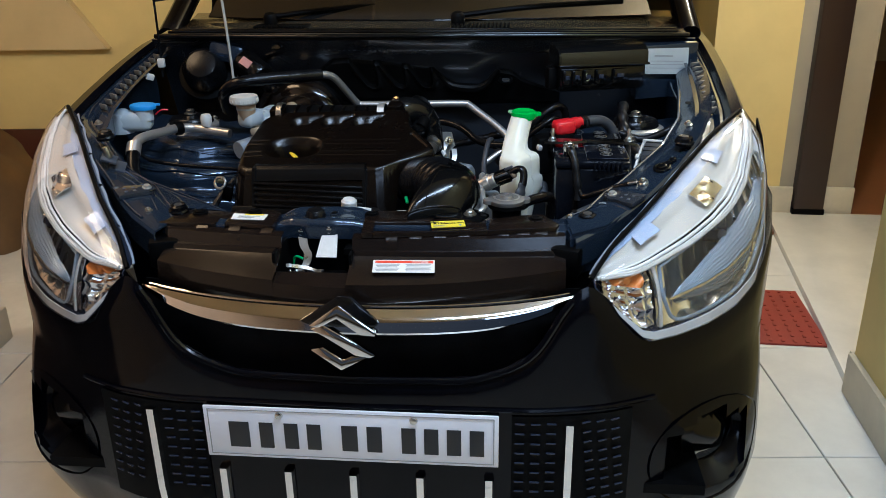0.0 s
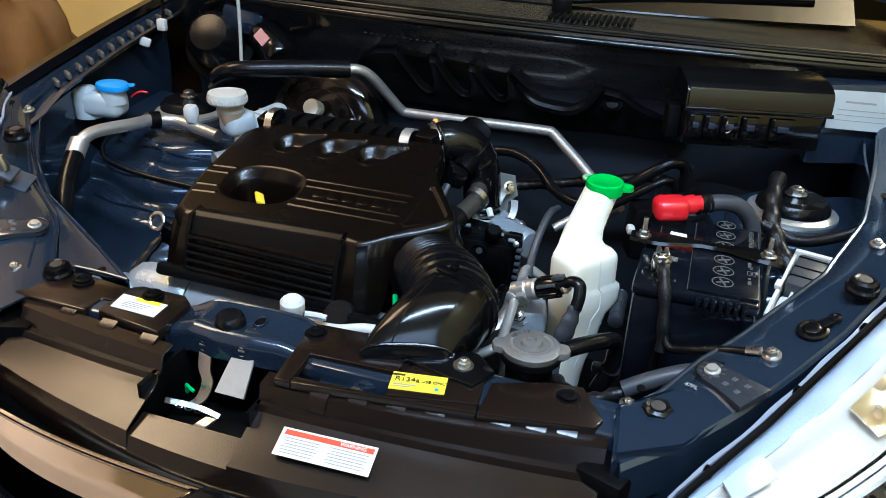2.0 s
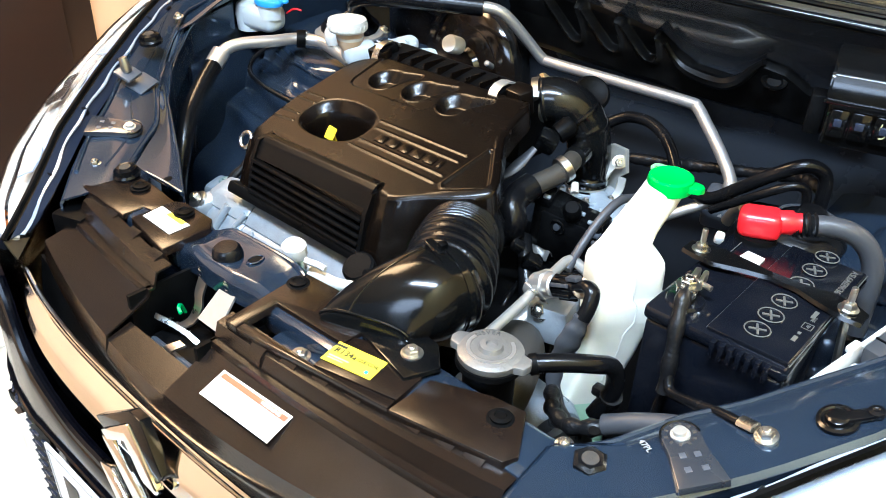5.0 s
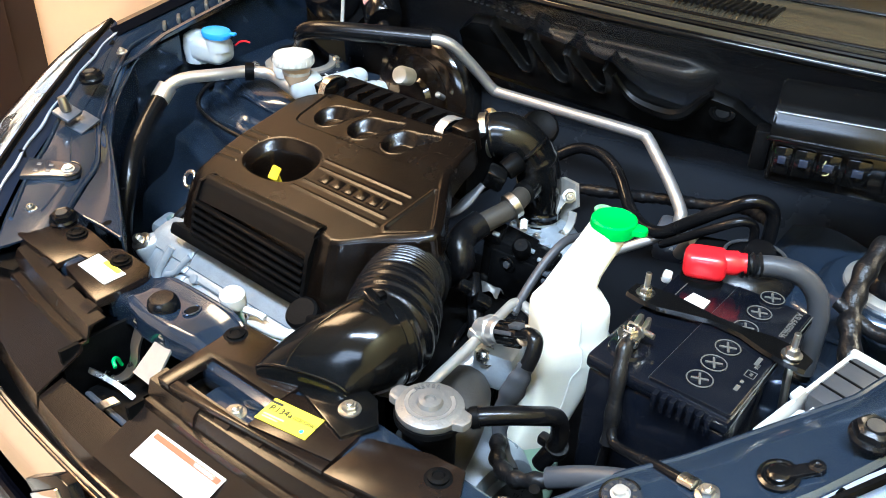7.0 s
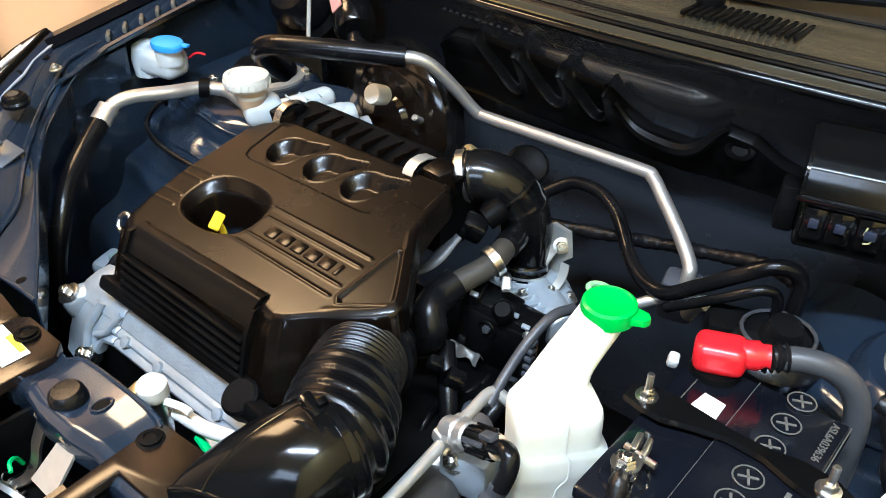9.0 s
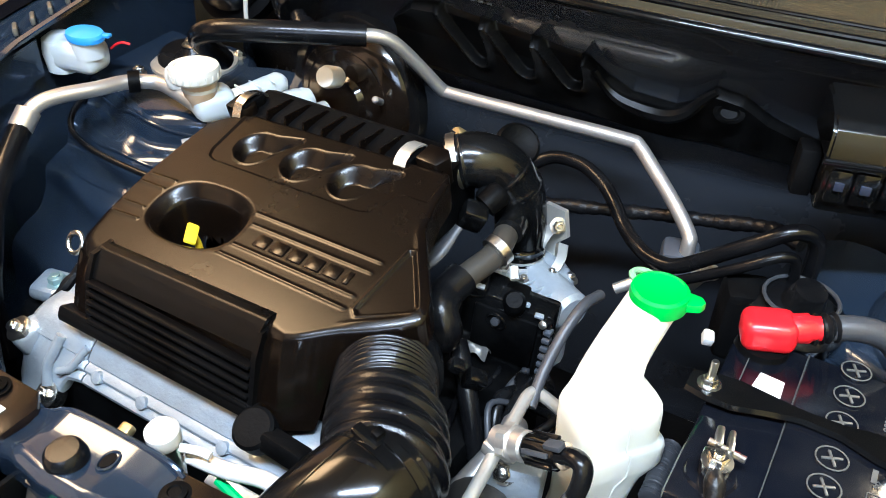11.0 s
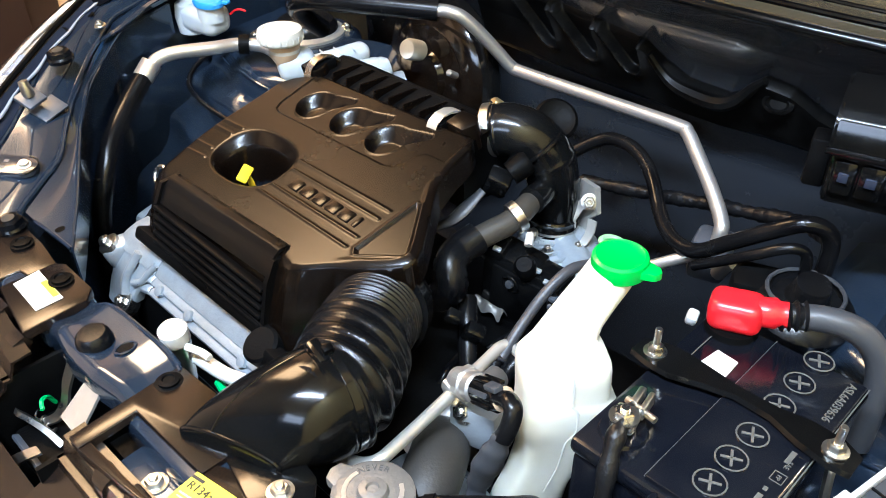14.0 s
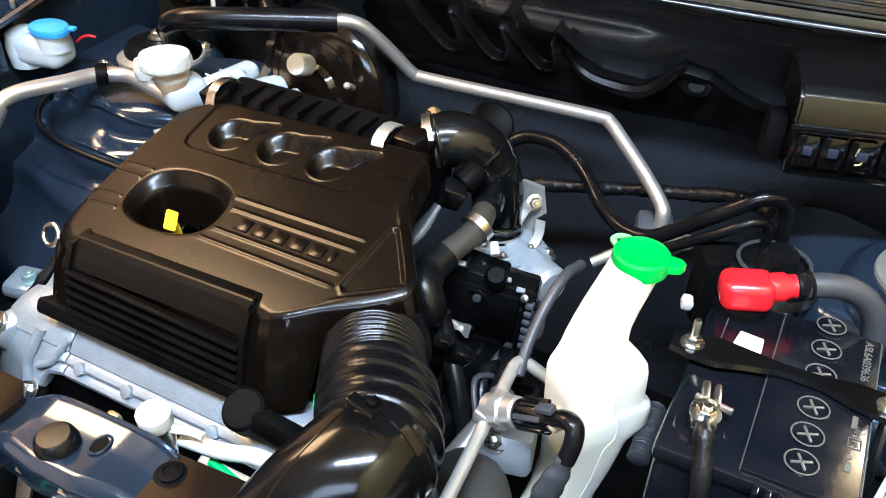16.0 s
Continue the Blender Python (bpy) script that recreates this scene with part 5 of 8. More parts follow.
def ellipse(cx, cy, a, b, turn, n=28, power=2.0):
    out = []
    for k in range(n):
        t = 2 * math.pi * k / n
        x = a * math.copysign(abs(math.cos(t)) ** (2 / power), math.cos(t))
        y = b * math.copysign(abs(math.sin(t)) ** (2 / power), math.sin(t))
        c, s = math.cos(radians(turn)), math.sin(radians(turn))
        out.append((cx + c * x - s * y, cy + s * x + c * y))
    return out


def smooth_step(a, b, v):
    t = np.clip((v - a) / (b - a), 0, 1)
    return t * t * (3 - 2 * t)


def shape_distance(x, y, pts):
    """How far inside (+) or outside (-) a closed shape the places lie."""
    best = np.full(x.shape, 9.0)
    inside = np.zeros(x.shape, bool)
    for (ax, ay), (bx, by) in zip(pts, pts[1:] + pts[:1]):
        ex, ey = bx - ax, by - ay
        t = np.clip(((x - ax) * ex + (y - ay) * ey) / (ex * ex + ey * ey), 0, 1)
        best = np.minimum(best, np.hypot(x - ax - t * ex, y - ay - t * ey))
        if ey:
            inside ^= ((ay > y) != (by > y)) & (x < ax + (y - ay) / ey * ex)
    return np.where(inside, best, -best)


SCOOPS = ((-0.204, 0.539), (-0.136, 0.538), (-0.070, 0.536))
PANEL = [(-0.251, 0.556), (-0.2505, 0.521), (-0.246, 0.511), (-0.236, 0.507), (-0.040, 0.5045), (-0.028, 0.508), (-0.020, 0.517), (-0.016, 0.534), (-0.008, 0.541), (0.020, 0.541), (0.020, 0.62), (-0.251, 0.62)]
TRIANGLE = [(0.036, 0.399), (0.079, 0.422), (0.082, 0.428), (0.045, 0.480), (0.040, 0.480), (0.031, 0.404)]
COVER_LINES = ((-0.136, 0.022, 0.4615, 0.4580), (-0.129, 0.020, 0.4475, 0.4440), (-0.131, 0.020, 0.4195, 0.4150), (-0.137, 0.020, 0.4055, 0.4000),
               (-0.288, -0.252, 0.463, 0.464), (-0.292, -0.257, 0.450, 0.450), (-0.291, -0.258, 0.420, 0.421), (-0.290, -0.252, 0.404, 0.406))


def cover_relief(x, y):
    """Heights of the cover over its sloping plane: well, scoops, sunk panels and lines."""
    h = -0.0013 * smooth_step(-0.0008, 0.0014, shape_distance(x, y, PANEL)) - 0.0022 * smooth_step(-0.001, 0.002, shape_distance(x, y, TRIANGLE))
    h += 0.0010 * np.exp(-((shape_distance(x, y, TRIANGLE) + 0.002) / 0.0018) ** 2)
    for x0, x1, y0, y1 in COVER_LINES:
        t = np.clip((x - x0) / (x1 - x0), 0, 1)
        d = np.hypot(np.where((x > x0) & (x < x1), 0, np.minimum(abs(x - x0), abs(x - x1))), y - (y0 + (y1 - y0) * t))
        h += 0.0011 * np.exp(-(d / 0.0018) ** 2)
    for cx, cy in SCOOPS:
        c, sn = math.cos(radians(36)), math.sin(radians(36))
        a, b = (x - cx) * c + (y - cy) * sn, -(x - cx) * sn + (y - cy) * c
        # a round bowl and a pointed tail, run into each other
        bowl = 0.0215 - np.hypot(a, b)
        t = np.clip((a - 0.016) / 0.034, 0, 1)
        tail = 0.0105 - 0.0085 * t ** 1.4 - np.hypot(a - 0.016 - 0.034 * t, b - 0.001 + 0.003 * t)
        d = 0.5 * (bowl + tail + np.sqrt((bowl - tail) ** 2 + 0.006 ** 2))
        rear = np.clip((0.75 * (y - cy) - 0.66 * (x - cx) + 0.45 * np.clip(a, 0, 0.04)) / 0.020, -1, 1)
        soft = 0.0105 + 0.0065 * rear
        h += 0.0007 * np.exp(-((d + 0.0015) / 0.0014) ** 2) * (rear < 0.3) - 0.0135 * smooth_step(0, 1, (d + 0.003 * (rear + 1)) / soft)
        h -= 0.0065 * smooth_step(-0.001, 0.0045, 0.0062 - np.hypot((a - 0.033) * 0.45, b + 0.002))
    r = ((abs(x + 0.193) / 0.050) ** 2.5 + (abs(y - 0.437) / 0.034) ** 2.5) ** 0.4
    d = (r - 1) * 0.038
    h += -0.014 * smooth_step(0.011, -0.006, d) ** 1.5 - 0.060 * smooth_step(-0.002, -0.012, d)
    return h


def engine_cover():
    nu, nv = 330, 270
    v = np.linspace(0, 1, nv + 1)
    y = COVER_Y0 + (COVER_Y1 - COVER_Y0) * v
    xl = np.interp(y, LEFT_Y, LEFT_X)
    xr = np.interp(y, RIGHT_Y, RIGHT_X)
    X = xl[:, None] + (xr - xl)[:, None] * np.linspace(0, 1, nu + 1)[None, :]
    Y = np.repeat(y[:, None], nu + 1, 1)
    edge = [(a, b) for a, b in zip(xl, y)][::6] + [(a, b) for a, b in zip(xr[::-1], y[::-1])][::6]
    d = np.abs(shape_distance(X, Y, edge[::-1]))
    R = 0.0065 + 0.0085 * smooth_step(0.0, -0.05, X) * smooth_step(0.46, 0.38, Y)
    q = np.clip(R - d, 0, None)
    relief = cover_relief(X, Y)
    Z = cover_top(X, Y) + relief - (R - np.sqrt(np.clip(R * R - q * q, 0, None)))
    # low crown over the whole lid and a rolled rim beside the duct
    Z += 0.0014 * np.exp(-((d - 0.009) / 0.003) ** 2) * smooth_step(0.02, 0.05, X)
    bm = B()
    g = [[bm.verts.new((X[j, i], Y[j, i], Z[j, i])) for i in range(nu + 1)] for j in range(nv + 1)]
    for j in range(nv):
        for i in range(nu):
            if relief[j, i] > -0.062:
                bm.faces.new((g[j][i], g[j][i + 1], g[j + 1][i + 1], g[j + 1][i]))
    rim = g[0][:] + [g[j][nu] for j in range(1, nv + 1)] + [g[nv][i] for i in range(nu - 1, -1, -1)] + [g[j][0] for j in range(nv - 1, 0, -1)]
    last = rim
    for k in (0.08, 0.25, 0.5, 0.75, 1.0):
        loop = []
        for vtx in rim:
            x, yy, z = vtx.co
            front = float(smooth_step(0.40, 0.37, yy))
            cheek = front * float(smooth_step(0.034, 0.018, x))
            low = z - (0.026 - 0.012 * front * float(smooth_step(0.03, 0.05, x)) + 0.02 * float(smooth_step(0.0, -0.2, x)))
            low = low + (0.800 - low) * cheek
            dx = (0.004 if x > 0 else -0.010) * k * (1 - front)
            dy = -0.026 * cheek * k ** 0.8 - 0.006 * front * (1 - cheek) * k
            loop.append(bm.verts.new((x + dx + 0.006 * cheek * k * (1 if x > -0.02 else -0.5), yy + dy, z + (low - z) * k)))
        n = len(rim)
        for i in range(n):
            bm.faces.new((last[i], last[(i + 1) % n], loop[(i + 1) % n], loop[i]))
        last = loop
    return bm


cover = part("engine_cover", engine_cover(), COVER, engine, "grained black plastic engine cover", 50)


# plain blocks in place of the maker's mark
for k, w in enumerate((0.0170, 0.0180, 0.0170, 0.0180, 0.0170, 0.0060)):
    x = -0.1030 + 0.0222 * k - (0.004 if k == 5 else 0)
    y = 0.4330 - 0.0006 * k
    part("mark_block", box(B(), (x, y, cover_top(x, y) - 0.0007), (w, 0.0150, 0.0045), 0.0012, rot(15.6, -1.7, -2)), COVER, cover)
# black end pads behind the lid
for x, y in ((-0.268, 0.590), (-0.008, 0.596)):
    bm = prism(B(), [(-0.016, -0.010), (0.012, -0.012), (0.020, 0.004), (0.012, 0.016), (-0.012, 0.016)], -0.030, 0.006, 0.003, Matrix.Translation((x, y, cover_top(x, y))) @ rot(16, 0, 0))
    part("lid_pad", bm, COVER, cover)

# louvred front panel
bm = B()


def louvre_panel(u, v):
    x = -0.252 + 0.219 * u
    prof = [(0.374, 0.8905), (0.366, 0.8945), (0.357, 0.8945), (0.349, 0.889), (0.343, 0.879), (0.338, 0.868)]
    t = v * 5
    i = min(int(t), 4)
    y, z = lerp(prof[i], prof[i + 1], t - i)
    return (x, y, z + 0.03 * (x + 0.1))


sheet(bm, louvre_panel, 24, 20, 0.004)
for x in (-0.252, -0.033):
    rings(bm, [[(x - 0.003, 0.372, 0.890), (x - 0.003, 0.346, 0.888), (x - 0.003, 0.334, 0.865), (x - 0.003, 0.322, 0.815), (x - 0.003, 0.350, 0.815)],
               [(x + 0.003, 0.372, 0.890), (x + 0.003, 0.346, 0.888), (x + 0.003, 0.334, 0.865), (x + 0.003, 0.322, 0.815), (x + 0.003, 0.350, 0.815)]])
part("louvre_frame", bm, LOUVRE, cover)
for k in range(5):
    z = 0.860 - 0.0105 * k
    y = 0.334 - 0.0024 * k
    part("louvre", box(B(), (-0.1425, y, z - 0.002), (0.215, 0.012, 0.0052), 0.0018, rot(-18, 1.7)), LOUVRE, cover)
part("cover_lip", box(B(), (-0.16, 0.331, 0.805), (0.275, 0.028, 0.018), 0.005, rot(-25)), LOUVRE, cover)
bm = B()
lathe(bm, [(0.021, -0.012), (0.021, 0.006), (0.018, 0.009), (0.0, 0.009)], (-0.018, 0.312, 0.803), (0, -0.6, 1), 24)
box(bm, (0.020, 0.309, 0.802), (0.05, 0.022, 0.020), 0.005, rot(-20, 0, -4))
part("cover_knob", bm, MATT, cover)
bm = B()
box(bm, (-0.190, 0.421, 0.893), (0.028, 0.013, 0.005), 0.002, rot(30, -8, 125))
tube(bm, [(-0.190, 0.423, 0.891), (-0.192, 0.430, 0.87), (-0.193, 0.437, 0.81)], 0.004, 8, 4, 0.6)
part("dipstick", bm, YELLOW, engine, "yellow dipstick handle")

# air filter box behind the cover
bm = rings(B(), [[(x, 0.582, 0.86), (x, 0.582, 0.934), (x, 0.588, 0.941), (x, 0.600, 0.945), (x, 0.640, 0.951), (x, 0.652, 0.946), (x, 0.660, 0.932), (x, 0.664, 0.86)] for x in (-0.270, -0.264, -0.14, -0.02, 0.004, 0.010)])
abox = part("filter_box", bm, MATT, engine, "matt black air filter box", 30)
part("filter_seam", box(B(), (-0.130, 0.584, 0.9385), (0.262, 0.010, 0.007), 0.002), COVER, abox)
for k in range(8):
    x = -0.228 + 0.0262 * k
    bm = rings(B(), [[(x - 0.0016, 0.588, 0.940), (x + 0.0016, 0.588, 0.940), (x + 0.0016, 0.638, 0.950), (x - 0.0016, 0.638, 0.950)],
                     [(x - 0.0009, 0.590, 0.9545), (x + 0.0009, 0.590, 0.9545), (x + 0.0009, 0.632, 0.9530), (x - 0.0009, 0.632, 0.9530)]])
    part("filter_rib", bm, COVER, abox)
    bm = rings(B(), [[(x - 0.010, 0.592, 0.9435), (x - 0.003, 0.592, 0.9435), (x - 0.003, 0.624, 0.9490)], [(x - 0.009, 0.594, 0.9465), (x - 0.003, 0.594, 0.9465), (x - 0.003, 0.620, 0.9505)]])
    part("rib_wedge", bm, MATT, abox)
for x, w, mt, lb in ((-0.262, 0.012, STEEL, "bright steel spring clip"), (-0.037, 0.015, ZINC, "pale plated spring clip")):
    bm = rings(B(), [[(x - w / 2, y, z), (x + w / 2, y, z), (x + w / 2, y + 0.0015, z + 0.002), (x - w / 2, y + 0.0015, z + 0.002)]
                     for y, z in ((0.571, 0.928), (0.573, 0.944), (0.578, 0.955), (0.588, 0.961), (0.602, 0.962), (0.616, 0.958), (0.624, 0.951))])
    part("spring_clip", bm, mt, abox, lb)
    part("clip_pad", box(B(), (x, 0.600, 0.950), (w + 0.006, 0.036, 0.016), 0.004, rot(8)), MATT, abox)

# cast cylinder head and rails below the cover
HEAD = [(0.362, 0.790), (0.346, 0.789), (0.331, 0.784), (0.321, 0.776), (0.3135, 0.766), (0.3150, 0.7625), (0.3095, 0.7605), (0.3065, 0.7575),
        (0.3065, 0.7540), (0.3110, 0.7515), (0.3035, 0.7495), (0.3000, 0.7460), (0.3010, 0.7405), (0.312, 0.735), (0.318, 0.715), (0.320, 0.62), (0.362, 0.62)]
bm = rings(B(), [[(x, y, z) for y, z in HEAD] for x in (-0.256, -0.1, 0.02, 0.10)])
part("cylinder_head", bm, CAST, engine, "grey cast aluminium cylinder head", 32)
# the end of the head swells into the chain case and rounds off
loops = []
for x, swell, size in ((-0.260, 0.0, 0.97), (-0.263, 0.0, 1.0), (-0.280, 0.1, 1.0), (-0.292, 0.6, 1.0), (-0.304, 1.0, 1.01), (-0.335, 1.0, 1.01), (-0.352, 1.0, 0.97), (-0.364, 0.9, 0.86), (-0.371, 0.8, 0.66)):
    loop = []
    for k, (y, z) in enumerate(HEAD):
        low = 1.0 if 6 <= k <= 13 else 0.0
        if low:
            u = (k - 6) / 7
            y += swell * (0.302 - 0.020 * u - y)
            z += swell * (0.746 - 0.050 * u - z)
        loop.append((x, 0.345 + (y - 0.345) * size, 0.70 + (z - 0.70) * size))
    loops.append(loop)
part("head_end", rings(B(), loops), CAST, engine, "", 40)
part("end_rib", tube(B(), [(-0.30, 0.318, 0.777), (-0.304, 0.306, 0.760), (-0.309, 0.297, 0.742), (-0.305, 0.289, 0.724)], 0.006, 10, 5), CAST, engine)
part("end_casting", box(B(), (-0.352, 0.315, 0.755), (0.03, 0.04, 0.035), 0.010, rot(20, 0, -20), 3), CAST, engine)
for c, ax in (((-0.303, 0.283, 0.716), (0, -0.7, 0.7)), ((-0.358, 0.304, 0.770), (-0.2, -0.5, 0.8))):
    bm = hexbolt(B(), c, 0.008, 0.008, ax)
    lathe(bm, [(0.015, -0.016), (0.015, 0.0), (0.013, 0.001)], c, ax, 18)
    part("head_bolt", bm, STEEL, engine)
# matt black slab paints the shaded gap under the head
part("head_shade_slab", box(B(), (-0.11, 0.312, 0.70), (0.44, 0.012, 0.09)), MATT, engine)
for x, w in ((-0.20, 0.03), (-0.13, 0.02), (-0.06, 0.035)):
    part("head_plug", box(B(), (x, 0.256, 0.700), (w, 0.022, 0.018), 0.004, rot(20, 0, 8)), GLOSS, engine)
part("head_clip", box(B(), (-0.150, 0.268, 0.762), (0.014, 0.016, 0.012), 0.003, rot(20)), BRASS, engine)
part("engine_block", box(B(), (-0.10, 0.49, 0.59), (0.46, 0.34, 0.30), 0.02), MATT, engine)
part("lower_rail", box(B(), (-0.005, 0.292, 0.724), (0.13, 0.016, 0.010), 0.003, rot(20)), CAST, engine)
for x in (-0.236, -0.170, -0.060):
    part("rail_boss", lathe(B(), [(0.007, -0.004), (0.007, 0.003), (0.004, 0.004), (0.0, 0.004)], (x, 0.3065, 0.7575), (0, -0.8, 0.6), 14), CAST, engine)
part("case_web", tube(B(), [(-0.262, 0.3205, 0.7755), (-0.268, 0.312, 0.7655), (-0.276, 0.303, 0.752), (-0.292, 0.298, 0.744)], 0.0045, 10, 5), CAST, engine)

# ---- air intake: snorkel, bellows, elbow ----
intake = thing("air_intake", (0.15, 0.28, 0.86), "shiny black air intake duct with a ribbed bellows hose", "air intake")
AXIS = [(0.062, 0.410, 0.846), (0.077, 0.384, 0.855), (0.094, 0.356, 0.863), (0.117, 0.322, 0.867), (0.138, 0.288, 0.867), (0.142, 0.260, 0.866)]


def bellows_radius(u, a):
    """Fine rings first, then broad diagonal ribs on the outside of the bend; a: the angle round the hose."""
    if u < 0.10:
        return 0.0470
    if u < 0.46:
        return 0.0455 + 0.0022 * math.sin((u - 0.10) * 2 * math.pi * 25)
    base = 0.0475 + 0.0015 * min(1.0, (u - 0.46) / 0.1)
    side = 0.5 + 0.5 * math.cos(a - 2.6)
    rib = 0.0
    for c, w in ((0.50, 0.020), (0.58, 0.022), (0.665, 0.022), (0.75, 0.020), (0.83, 0.016)):
        rib = max(rib, math.exp(-((u - c + 0.045 * math.cos(a)) / w) ** 4))
    return base + 0.0058 * rib * (0.25 + 0.75 * side)


def shaped_tube(bm, pts, radius, seg, sub):
    line = smooth_line(pts, sub)
    n = len(line)
    side = (line[1] - line[0]).cross(Vector((0, 0, 1))).normalized()
    loops = []
    for i, p in enumerate(line):
        d = (line[min(i + 1, n - 1)] - line[max(i - 1, 0)]).normalized()
        side = (side - d * side.dot(d)).normalized()
        up = d.cross(side)
        loops.append([p + radius(i / (n - 1), 2 * math.pi * k / seg) * (math.cos(2 * math.pi * k / seg) * side + math.sin(2 * math.pi * k / seg) * up) for k in range(seg)])
    return rings(bm, loops)


bellows = part("bellows", shaped_tube(B(), AXIS, bellows_radius, 48, 44), RUBBER, intake, "ribbed black rubber bellows", 70)
bm = tube(B(), [(0.058, 0.417, 0.8435), (0.062, 0.410, 0.846), (0.0665, 0.402, 0.849), (0.071, 0.394, 0.852)], lambda u: 0.0500 if u < 0.4 else 0.0525, 40, 4)
collar = part("bellows_collar", bm, GLOSS, bellows, "", 30)
AX0 = (Vector(AXIS[1]) - Vector(AXIS[0])).normalized()
SIDE0 = AX0.cross(Vector((0, 0, 1))).normalized()
UP0 = SIDE0.cross(AX0)
for a in (52, 84, 116, 146):
    c = Vector((0.0610, 0.4120, 0.8455)) + 0.0508 * (math.cos(radians(a)) * SIDE0 + math.sin(radians(a)) * UP0)
    m = Matrix.Translation(c) @ Matrix(((SIDE0.x, AX0.x, UP0.x, 0), (SIDE0.y, AX0.y, UP0.y, 0), (SIDE0.z, AX0.z, UP0.z, 0), (0, 0, 0, 1))) @ rot(0, 90 - a, 0)
    part("collar_slot", box(B(), (0, 0, 0), (0.020, 0.006, 0.003), 0.001, m), MATT, collar)
SN = [(0.1460, 0.296, 0.8665, 0.0485, 0.0485), (0.1400, 0.270, 0.8670, 0.0495, 0.0490), (0.1345, 0.247, 0.8660, 0.0510, 0.0455), (0.1280, 0.225, 0.8640, 0.0520, 0.0380), (0.1220, 0.205, 0.8600, 0.0520, 0.0260), (0.1180, 0.191, 0.8550, 0.0490, 0.0120), (0.117, 0.187, 0.852, 0.046, 0.004)]
dirs = [Vector((0.25, 0.97, 0)), Vector((0.15, 0.99, 0)), Vector((0.0, 1.0, 0)), Vector((-0.15, 0.98, 0)), Vector((-0.3, 0.95, 0)), Vector((-0.34, 0.94, 0)), Vector((-0.34, 0.94, 0))]
centre = smooth_line([(x, y, z) for x, y, z, a, b in SN], 6)
wide = smooth_line([(a, b, 0) for x, y, z, a, b in SN], 6)
heading = smooth_line(dirs, 6)
loops = []
for p, w, d in zip(centre, wide, heading):
    side = d.cross(Vector((0, 0, 1))).normalized()
    loops.append([p + side * w.x * math.copysign(abs(math.cos(t)) ** 0.86, math.cos(t)) + Vector((0, 0, 1)) * w.y * math.copysign(abs(math.sin(t)) ** 0.95, math.sin(t))
                  for t in [2 * math.pi * k / 64 for k in range(64)]])
bm = rings(B(), loops)
snorkel = part("snorkel", bm, DUCT, intake, "smooth shiny black snorkel", 60)
# rolled lip round the mouth and the mould seam over the top
part("snorkel_lip", tube(B(), [loops[30][k] for k in range(0, 33, 2)], 0.0022, 8, 2), DUCT, snorkel)
part("snorkel_seam", tube(B(), [lp[19] for lp in loops[:31:5]], 0.0010, 6, 4), DUCT, snorkel)
bm = tube(B(), [(0.1440, 0.288, 0.8670), (0.1425, 0.281, 0.8670)], 0.0515, 40, 1)
clamp_ring = part("duct_clamp", bm, GLOSS, intake)
part("duct_clamp", tube(B(), [(0.1395, 0.272, 0.867), (0.1388, 0.269, 0.867)], 0.0508, 40, 1), GLOSS, intake)
part("duct_clip", box(B(), (0.1330, 0.278, 0.9165), (0.026, 0.011, 0.006), 0.002, rot(0, 10, -12)), GLOSS, clamp_ring)
part("duct_clip", box(B(), (0.1395, 0.283, 0.9195), (0.008, 0.010, 0.008), 0.002, rot(0, 10, -12)), MATT, clamp_ring)
part("duct_ear", box(B(), (0.0945, 0.292, 0.872), (0.020, 0.014, 0.020), 0.005, rot(10, 30, -20)), GLOSS, clamp_ring)
bm = prism(B(), [(0.12, 0.185), (0.20, 0.165), (0.215, 0.20), (0.19, 0.225), (0.16, 0.23)], 0.848, 0.853, 0.002)
part("duct_bracket", bm, GLOSS, intake)
bm = rings(B(), [[(0.142 + 0.02 * k, 0.200 + 0.004 * k, 0.852), (0.146 + 0.02 * k, 0.200 + 0.004 * k, 0.852), (0.150 + 0.016 * k, 0.226, 0.852 + 0.020 - 0.008 * k), (0.146 + 0.016 * k, 0.226, 0.852 + 0.020 - 0.008 * k)] for k in (0, 1)])
part("bracket_web", bm, GLOSS, intake)

elbow = thing("throttle_elbow", (0.07, 0.66, 0.85), "shiny black rubber elbow above the throttle body", "hose")
ELBOW = [(-0.014, 0.642, 0.931), (-0.004, 0.648, 0.934), (0.012, 0.658, 0.936), (0.032, 0.672, 0.927), (0.049, 0.684, 0.902), (0.057, 0.689, 0.866), (0.060, 0.688, 0.835), (0.0615, 0.686, 0.806)]


def elbow_radius(u, a):
    r = 0.0295 + 0.002 * math.sin(math.pi * u)
    for c, w, h in ((0.10, 0.012, 0.0018), (0.17, 0.010, 0.0012), (0.58, 0.010, 0.0014), (0.90, 0.010, 0.0022), (0.955, 0.010, 0.0022)):
        r += h * math.exp(-((u - c) / w) ** 2)
    return r + 0.0012 * math.exp(-((a - 1.2) / 0.12) ** 2) * (0.15 < u < 0.85)


body = part("elbow_hose", shaped_tube(B(), ELBOW, elbow_radius, 40, 14), GLOSS, elbow, "", 60)
part("elbow_rib", tube(B(), [Vector((0.040, 0.676, 0.915)) + 0.0325 * (math.cos(t) * Vector((0.55, -0.80, 0.15)) + math.sin(t) * Vector((0.62, 0.40, 0.70))) for t in np.linspace(-0.6, 2.3, 14)], 0.0026, 8, 2), GLOSS, body)
band = part("hose_clamp", tube(B(), [(-0.0125, 0.6430, 0.9314), (-0.0045, 0.6478, 0.9338)], 0.0322, 36, 1), STEEL, elbow, "bright steel hose clamp")
AXC = Vector((0.80, 0.48, 0.24)).normalized()
